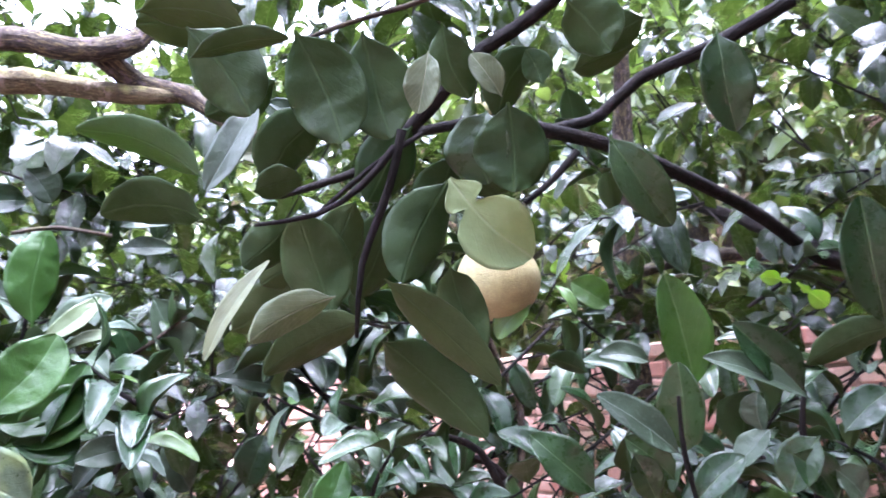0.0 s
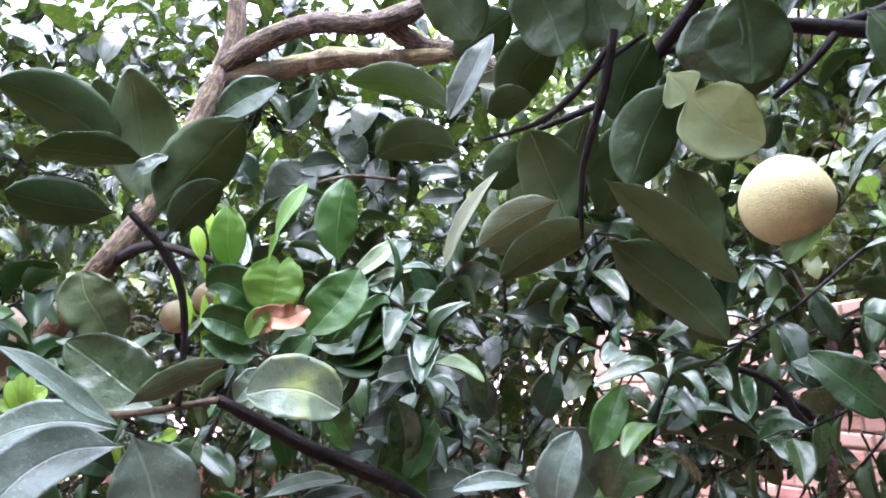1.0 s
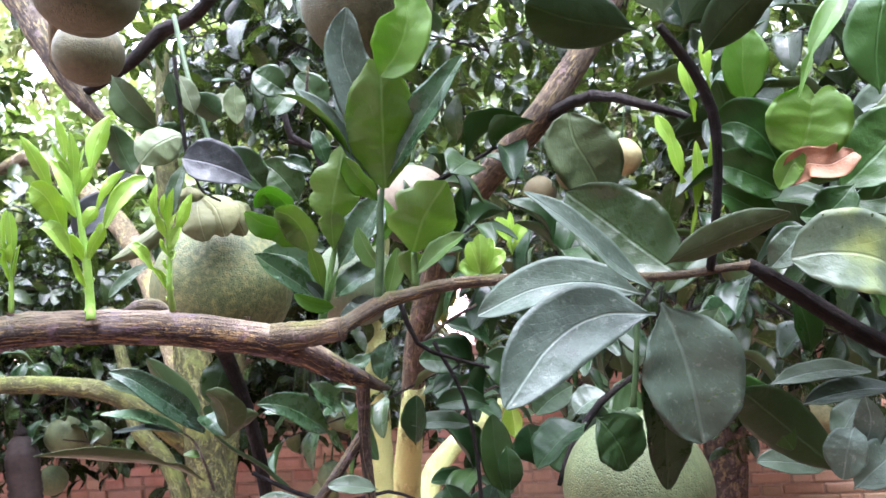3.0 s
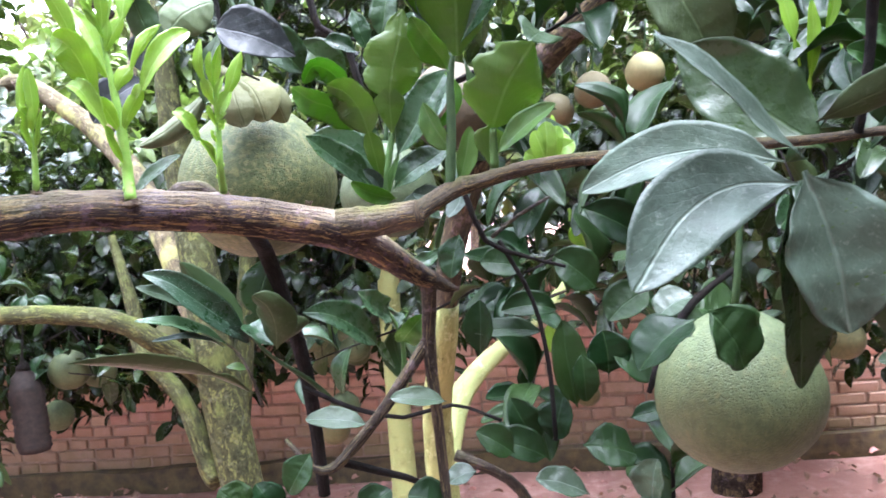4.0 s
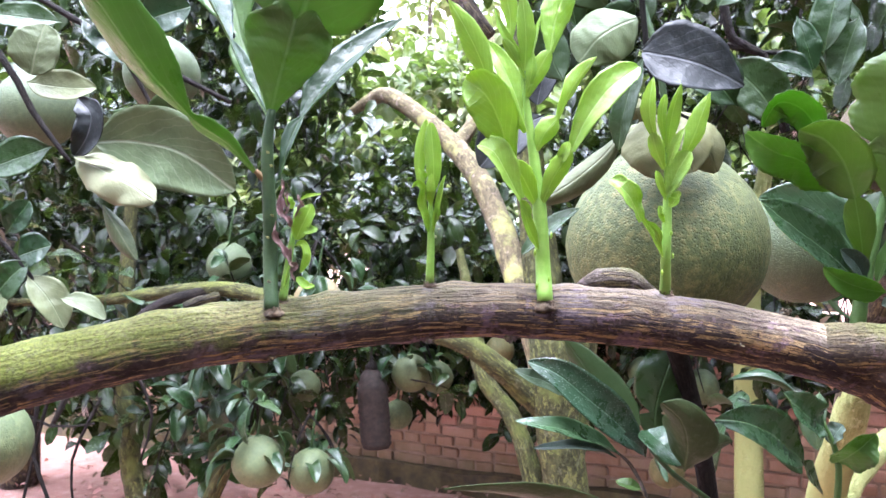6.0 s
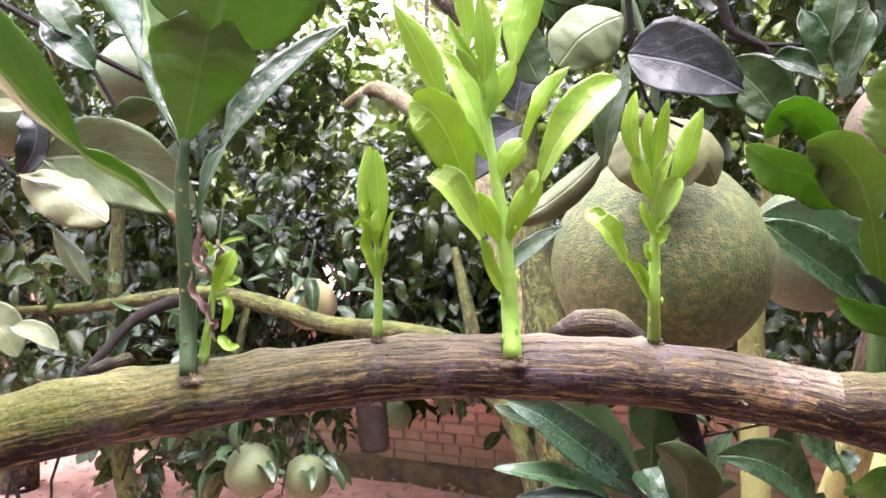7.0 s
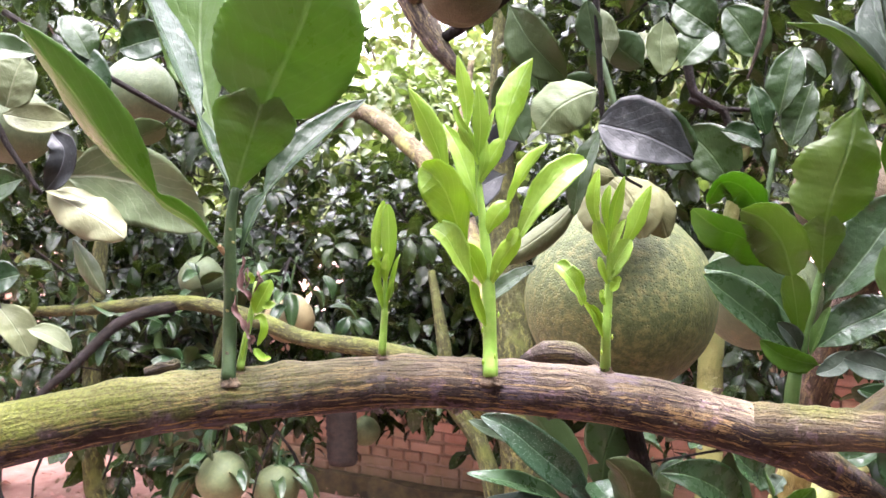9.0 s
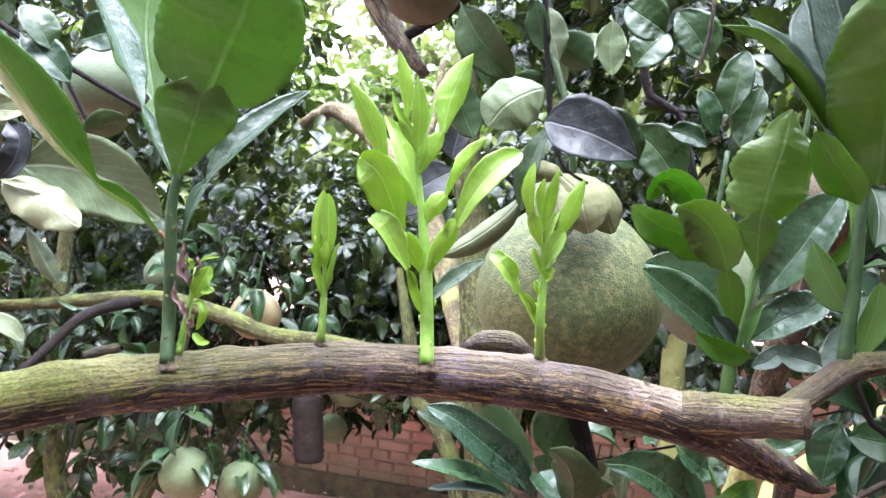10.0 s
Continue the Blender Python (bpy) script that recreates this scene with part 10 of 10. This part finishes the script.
fine_leaf(early_branch, (1.045, 0.875, 1.895), (1.085, 0.860, 1.833), 0.073, (-0.04, -0.98, 0.21), upper=LEAF_FAINT_SHEEN, lower=LEAF_UNDER)
fine_leaf(early_branch, (1.098, 0.704, 1.271), (1.064, 0.742, 1.183), 0.102, (-0.91, -0.35, 0.21), upper=LEAF_FAINT_SHEEN, lower=LEAF_UNDER)
fine_leaf(early_branch, (0.994, 0.771, 1.282), (1.037, 0.752, 1.227), 0.077, (0.10, -0.91, 0.39), upper=LEAF_FAINT_SHEEN, lower=LEAF_UNDER)
fine_leaf(early_branch, (1.176, 0.667, 1.192), (1.064, 0.742, 1.183), 0.077, (-0.43, -0.57, 0.70), upper=LEAF_FAINT_SHEEN, lower=LEAF_UNDER)
fine_leaf(early_branch, (1.006, 0.910, 1.841), (0.936, 0.970, 1.756), 0.131, (-0.76, -0.63, 0.18), upper=LEAF_FAINT_SHEEN, lower=LEAF_UNDER)
fine_leaf(early_branch, (0.966, 0.965, 1.672), (1.035, 0.923, 1.653), 0.087, (-0.36, -0.80, 0.48), upper=LEAF_FAINT_SHEEN, lower=LEAF_UNDER)
fine_leaf(early_branch, (1.668, 0.557, 1.365), (1.619, 0.573, 1.463), 0.087, (-0.19, -0.98, 0.06), upper=LEAF_FAINT_SHEEN, lower=LEAF_UNDER)
fine_leaf(early_branch, (1.550, 0.624, 1.424), (1.599, 0.601, 1.372), 0.054, (-0.25, -0.95, 0.20))
fine_leaf(early_branch, (1.277, 0.669, 1.145), (1.322, 0.635, 1.172), 0.066, (-0.67, -0.38, 0.64), upper=LEAF_FAINT_SHEEN, lower=LEAF_UNDER)
fine_leaf(early_branch, (1.162, 0.914, 1.929), (1.140, 0.917, 1.993), 0.082, (-0.16, -0.99, -0.01))
fine_leaf(early_branch, (0.897, 0.987, 1.807), (0.847, 1.009, 1.870), 0.077, (-0.17, -0.97, 0.20))
fine_leaf(early_branch, (0.983, 1.027, 1.948), (1.046, 0.973, 2.028), 0.068, (-0.64, -0.77, -0.02))
fine_leaf(early_branch, (1.183, 0.803, 1.788), (1.253, 0.757, 1.792), 0.044, (-0.53, -0.76, 0.39), upper=LEAF_FAINT_SHEEN, lower=LEAF_UNDER)
fine_leaf(early_branch, (1.184, 0.810, 1.747), (1.263, 0.758, 1.745), 0.044, (-0.49, -0.77, 0.41), upper=LEAF_FAINT_SHEEN, lower=LEAF_UNDER)
fine_leaf(early_branch, (1.652, 0.447, 1.361), (1.559, 0.512, 1.338), 0.058, (-0.52, -0.50, 0.70))
fine_leaf(early_branch, (1.597, 0.494, 1.302), (1.541, 0.540, 1.242), 0.082, (-0.80, -0.25, 0.55), upper=LEAF_FAINT_SHEEN, lower=LEAF_UNDER)
fine_leaf(early_branch, (0.682, -0.029, 1.748), (0.716, -0.060, 1.676), 0.062, (0.85, 0.48, 0.19))
fine_leaf(early_branch, (0.751, -0.078, 1.751), (0.780, -0.096, 1.658), 0.071, (0.87, 0.45, 0.18))
fine_leaf(early_branch, (0.797, -0.112, 1.755), (0.817, -0.118, 1.663), 0.065, (0.89, 0.42, 0.17))
fine_leaf(early_branch, (0.672, -0.041, 1.715), (0.714, -0.107, 1.724), 0.025, (0.30, 0.31, 0.90))
fine_leaf(early_branch, (0.766, -0.197, 1.701), (0.765, -0.183, 1.656), 0.030, (-0.97, -0.23, -0.05), upper=LEAF_PALE, lower=LEAF_PALE)
fine_leaf(early_branch, (0.903, -0.165, 1.695), (0.908, -0.155, 1.629), 0.066, (-0.99, -0.11, -0.09))
fine_leaf(early_branch, (0.966, -0.252, 1.663), (1.005, -0.287, 1.577), 0.046, (-0.74, -0.67, -0.06))
fine_leaf(early_branch, (1.014, -0.348, 1.747), (1.031, -0.348, 1.656), 0.052, (-0.80, -0.58, -0.15))
fine_leaf(early_branch, (0.910, -0.178, 1.706), (0.891, -0.161, 1.747), 0.030, (-0.70, -0.71, -0.02), upper=LEAF_PALE, lower=LEAF_PALE)
fine_leaf(early_branch, (0.718, 0.083, 1.812), (0.773, 0.005, 1.791), 0.053, (0.59, 0.21, 0.78))
fine_leaf(early_branch, (0.935, -0.240, 1.787), (0.962, -0.266, 1.738), 0.063, (0.90, 0.14, 0.41))
fine_leaf(early_branch, (0.974, -0.190, 1.731), (0.962, -0.182, 1.765), 0.033, (0.94, 0.21, 0.27))
fine_leaf(early_branch, (1.024, -0.282, 1.787), (1.001, -0.241, 1.764), 0.041, (0.58, 0.62, 0.53))
fine_leaf(early_branch, (1.261, -0.182, 1.341), (1.198, -0.110, 1.421), 0.052, (-0.49, -0.80, 0.34), upper=LEAF_FAINT_SHEEN, lower=LEAF_UNDER)
fine_leaf(early_branch, (1.339, -0.317, 1.401), (1.283, -0.258, 1.491), 0.061, (-0.72, -0.69, 0.01))
fine_leaf(early_branch, (1.320, -0.324, 1.395), (1.246, -0.228, 1.454), 0.043, (-0.42, -0.69, 0.59), upper=LEAF_FAINT_SHEEN, lower=LEAF_UNDER)
fine_leaf(early_branch, (1.369, -0.348, 1.350), (1.395, -0.401, 1.395), 0.052, (-0.86, 0.01, 0.51))
fine_leaf(early_branch, (1.159, -0.113, 1.314), (1.112, -0.061, 1.386), 0.058, (-0.48, -0.83, 0.27), "folded")
fine_leaf(early_branch, (1.310, -0.154, 1.303), (1.270, -0.110, 1.362), 0.047, (-0.61, -0.77, 0.17))
fine_leaf(early_branch, (1.276, -0.190, 1.285), (1.304, -0.245, 1.332), 0.049, (-0.87, -0.03, 0.48))
fine_leaf(early_branch, (1.365, -0.152, 1.327), (1.350, -0.164, 1.450), 0.071, (-0.99, 0.12, -0.11))
fine_leaf(early_branch, (1.387, -0.409, 1.469), (1.357, -0.408, 1.628), 0.082, (-0.86, -0.49, -0.16))
fine_leaf(early_branch, (1.334, -0.319, 1.431), (1.395, -0.422, 1.471), 0.047, (0.74, 0.57, 0.35))
fine_leaf(early_branch, (1.641, -0.267, 1.554), (1.613, -0.228, 1.567), 0.027, (-0.83, -0.53, -0.19), "young", upper=LEAF_YOUNG, lower=LEAF_YOUNG)
fine_leaf(early_branch, (1.646, -0.275, 1.553), (1.677, -0.309, 1.513), 0.034, (-0.86, -0.39, -0.31), "young", upper=LEAF_YOUNG, lower=LEAF_YOUNG)
fine_leaf(early_branch, (1.468, -0.146, 1.405), (1.430, -0.136, 1.575), 0.083, (-0.73, -0.67, -0.12), upper=LEAF_MID, lower=LEAF_MID)
fine_leaf(early_branch, (1.351, -0.218, 1.310), (1.371, -0.261, 1.356), 0.044, (-0.82, 0.19, 0.54), upper=LEAF_FAINT_SHEEN, lower=LEAF_UNDER)
fine_leaf(early_branch, (1.334, -0.291, 1.332), (1.369, -0.328, 1.274), 0.052, (-0.69, -0.72, 0.04))
fine_leaf(early_branch, (1.352, -0.323, 1.349), (1.338, -0.284, 1.285), 0.059, (-0.93, 0.19, 0.32))
fine_leaf(early_branch, (1.359, -0.258, 1.406), (1.367, -0.255, 1.356), 0.044, (-0.91, 0.39, -0.13), upper=LEAF_FAINT_SHEEN, lower=LEAF_UNDER)
fine_leaf(early_branch, (1.228, -0.135, 1.349), (1.247, -0.149, 1.293), 0.045, (-0.64, -0.77, -0.03))
fine_leaf(early_branch, (1.388, -0.356, 1.271), (1.366, -0.333, 1.307), 0.050, (-0.58, -0.80, 0.15), upper=LEAF_FAINT_SHEEN, lower=LEAF_UNDER)
fine_leaf(early_branch, (1.624, 0.112, 1.605), (1.612, 0.118, 1.647), 0.039, (-0.88, -0.43, -0.18), "young", upper=LEAF_YOUNG, lower=LEAF_YOUNG)
fine_leaf(early_branch, (1.579, 0.012, 1.550), (1.538, 0.061, 1.595), 0.063, (-0.69, -0.71, 0.16), upper=LEAF_MID, lower=LEAF_MID)
fine_leaf(early_branch, (1.566, 0.062, 1.440), (1.526, 0.114, 1.470), 0.045, (0.80, 0.31, 0.52))
fine_leaf(early_branch, (1.624, -0.028, 1.449), (1.575, 0.042, 1.467), 0.048, (-0.62, -0.57, 0.54), upper=LEAF_FAINT_SHEEN, lower=LEAF_UNDER)
fine_leaf(early_branch, (1.414, 0.077, 1.556), (1.388, 0.129, 1.508), 0.049, (-0.94, -0.22, 0.27), upper=LEAF_MID, lower=LEAF_MID)
twig = limb("twig", early_branch, [(0.765, -0.160, 1.636), (0.753, -0.135, 1.609), (0.736, -0.103, 1.591), (0.710, -0.063, 1.587)], [0.003, 0.0026, 0.0021, 0.0015], BARK_DARK, "", sides=10, step=0.02, rough=0.15)
twig = limb("twig", early_branch, [(0.767, -0.166, 1.648), (0.765, -0.152, 1.607), (0.758, -0.125, 1.550), (0.760, -0.113, 1.496)], [0.0038, 0.0034, 0.0026, 0.0017], BARK_DARK, "", sides=10, step=0.02, rough=0.15)
twig = limb("twig", early_branch, [(0.792, -0.053, 1.765), (0.813, -0.088, 1.776), (0.840, -0.131, 1.786), (0.861, -0.166, 1.797)], [0.002, 0.0022, 0.0025, 0.0025], BARK_BROWN, "", sides=10, step=0.02, rough=0.15)
twig = limb("twig", early_branch, [(1.380, -0.306, 1.268), (1.362, -0.303, 1.355), (1.360, -0.313, 1.403)], [0.0049, 0.0042, 0.0028], BARK_DARK, "", sides=10, step=0.02, rough=0.15)
twig = limb("twig", early_branch, [(1.330, -0.175, 1.265), (1.313, -0.169, 1.337), (1.304, -0.174, 1.408)], [0.0043, 0.0036, 0.0025], BARK_DARK, "", sides=10, step=0.02, rough=0.15)
twig = limb("twig", early_branch, [(1.456, 0.187, 1.262), (1.430, 0.207, 1.329), (1.402, 0.242, 1.356), (1.370, 0.286, 1.370)], [0.0074, 0.0065, 0.0056, 0.0037], BARK_DARK, "", sides=10, step=0.02, rough=0.15)
twig = limb("twig", early_branch, [(0.783, 0.425, 1.672), (0.822, 0.398, 1.678), (0.875, 0.365, 1.667)], [0.0024, 0.0028, 0.0024], BARK_BROWN, "", sides=8, step=0.02, rough=0.15)
twig = limb("twig", early_branch, [(0.754, -0.089, 1.597), (0.789, -0.118, 1.634), (0.824, -0.146, 1.662)], [0.0019, 0.0021, 0.0023], BARK_DARK, "", sides=8, step=0.02, rough=0.15)
twig = limb("twig", early_branch, [(1.004, -0.204, 1.666), (0.983, -0.186, 1.639), (0.958, -0.165, 1.615)], [0.004, 0.0035, 0.0025], BARK_DARK, "", sides=8, step=0.02, rough=0.15)
twig = limb("twig", early_branch, [(1.684, 0.335, 1.566), (1.721, 0.327, 1.478), (1.766, 0.312, 1.389), (1.775, 0.328, 1.261), (1.766, 0.366, 1.072)], [0.0054, 0.0064, 0.0075, 0.0086, 0.0096], BARK_BROWN, "", sides=10, step=0.03, rough=0.15)
twig = limb("twig", early_branch, [(1.579, 0.387, 1.312), (1.657, 0.341, 1.284), (1.692, 0.324, 1.249), (1.727, 0.310, 1.194)], [0.0062, 0.0083, 0.0093, 0.0104], BARK_DARK, "", sides=10, step=0.03, rough=0.15)
twig = limb("twig", early_branch, [(1.631, 0.562, 1.147), (1.698, 0.518, 1.145), (1.794, 0.456, 1.139)], [0.004, 0.0046, 0.0046], BARK_DARK, "", sides=8, step=0.03, rough=0.15)
# ---- leafy twig ends in the middle distance ----
sprig(fork_tree, (0.869, 0.621, 1.463), (0.890, 0.572, 1.638), 7, 0.114, 1)
sprig(fork_tree, (0.965, 0.395, 1.438), (0.880, 0.437, 1.518), 8, 0.089, 2)
sprig(fork_tree, (1.071, 0.694, 1.514), (1.143, 0.570, 1.592), 8, 0.085, 3)
sprig(fork_tree, (0.996, 0.559, 1.359), (0.926, 0.392, 1.427), 10, 0.091, 4)
sprig(fork_tree, (1.296, 0.332, 1.380), (1.159, 0.400, 1.452), 8, 0.090, 5)
sprig(side_tree, (1.625, 0.512, 1.565), (1.447, 0.479, 1.583), 8, 0.116, 6)
sprig(side_tree, (1.240, 0.303, 1.258), (1.189, 0.194, 1.368), 8, 0.091, 7)
sprig(side_tree, (2.061, 0.223, 1.502), (1.872, 0.209, 1.555), 10, 0.095, 8)
sprig(side_tree, (1.843, 0.528, 1.653), (1.841, 0.402, 1.693), 7, 0.097, 9)
sprig(side_tree, (1.789, -0.247, 1.374), (1.666, -0.189, 1.471), 9, 0.087, 10)
sprig(side_tree, (1.861, -0.148, 1.533), (1.825, -0.291, 1.628), 8, 0.102, 11)
sprig(side_tree, (1.547, -0.274, 1.264), (1.459, -0.115, 1.343), 7, 0.118, 12)
sprig(side_tree, (1.625, -0.116, 1.255), (1.592, -0.233, 1.366), 10, 0.098, 13)
sprig(side_tree, (1.488, -0.402, 1.247), (1.532, -0.312, 1.321), 8, 0.107, 14)
sprig(side_tree, (1.533, -0.203, 1.256), (1.400, -0.196, 1.296), 10, 0.097, 15)
sprig(side_tree, (1.765, -0.229, 1.277), (1.717, -0.342, 1.411), 7, 0.106, 16)
sprig(side_tree, (1.595, -0.322, 1.182), (1.502, -0.251, 1.264), 10, 0.118, 17)
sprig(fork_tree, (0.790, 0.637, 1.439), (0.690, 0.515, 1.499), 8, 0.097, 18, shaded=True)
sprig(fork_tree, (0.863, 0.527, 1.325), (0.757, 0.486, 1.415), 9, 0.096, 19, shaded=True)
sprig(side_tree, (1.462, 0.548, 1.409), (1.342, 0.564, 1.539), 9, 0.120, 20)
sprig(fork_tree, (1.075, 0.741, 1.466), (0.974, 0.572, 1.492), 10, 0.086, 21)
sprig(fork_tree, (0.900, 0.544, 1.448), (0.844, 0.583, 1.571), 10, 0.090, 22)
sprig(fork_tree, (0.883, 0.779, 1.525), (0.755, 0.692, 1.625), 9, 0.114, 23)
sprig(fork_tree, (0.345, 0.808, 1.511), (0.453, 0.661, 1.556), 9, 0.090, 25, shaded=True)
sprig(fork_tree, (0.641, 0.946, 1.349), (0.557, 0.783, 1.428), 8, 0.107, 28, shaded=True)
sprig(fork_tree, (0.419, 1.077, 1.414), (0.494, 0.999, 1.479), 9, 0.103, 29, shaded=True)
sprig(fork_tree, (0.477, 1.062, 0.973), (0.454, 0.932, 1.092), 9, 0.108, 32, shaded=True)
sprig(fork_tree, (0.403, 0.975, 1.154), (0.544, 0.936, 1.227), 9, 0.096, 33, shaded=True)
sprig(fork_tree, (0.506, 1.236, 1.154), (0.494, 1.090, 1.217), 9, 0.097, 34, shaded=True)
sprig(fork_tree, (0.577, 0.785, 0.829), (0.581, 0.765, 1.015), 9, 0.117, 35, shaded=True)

# the middle of the withered leaf draped over the big pomelo
blade(high_branch, [(0.0808, 0.7607, 1.5188), (0.0961, 0.7425, 1.5030), (0.1037, 0.7310, 1.4837), (0.1084, 0.7312, 1.4640)], 0.0562, (-0.18, -0.90, 0.40), "narrow", LEAF_DRAPED, LEAF_DRAPED, cup=-0.45, wave=0.012)
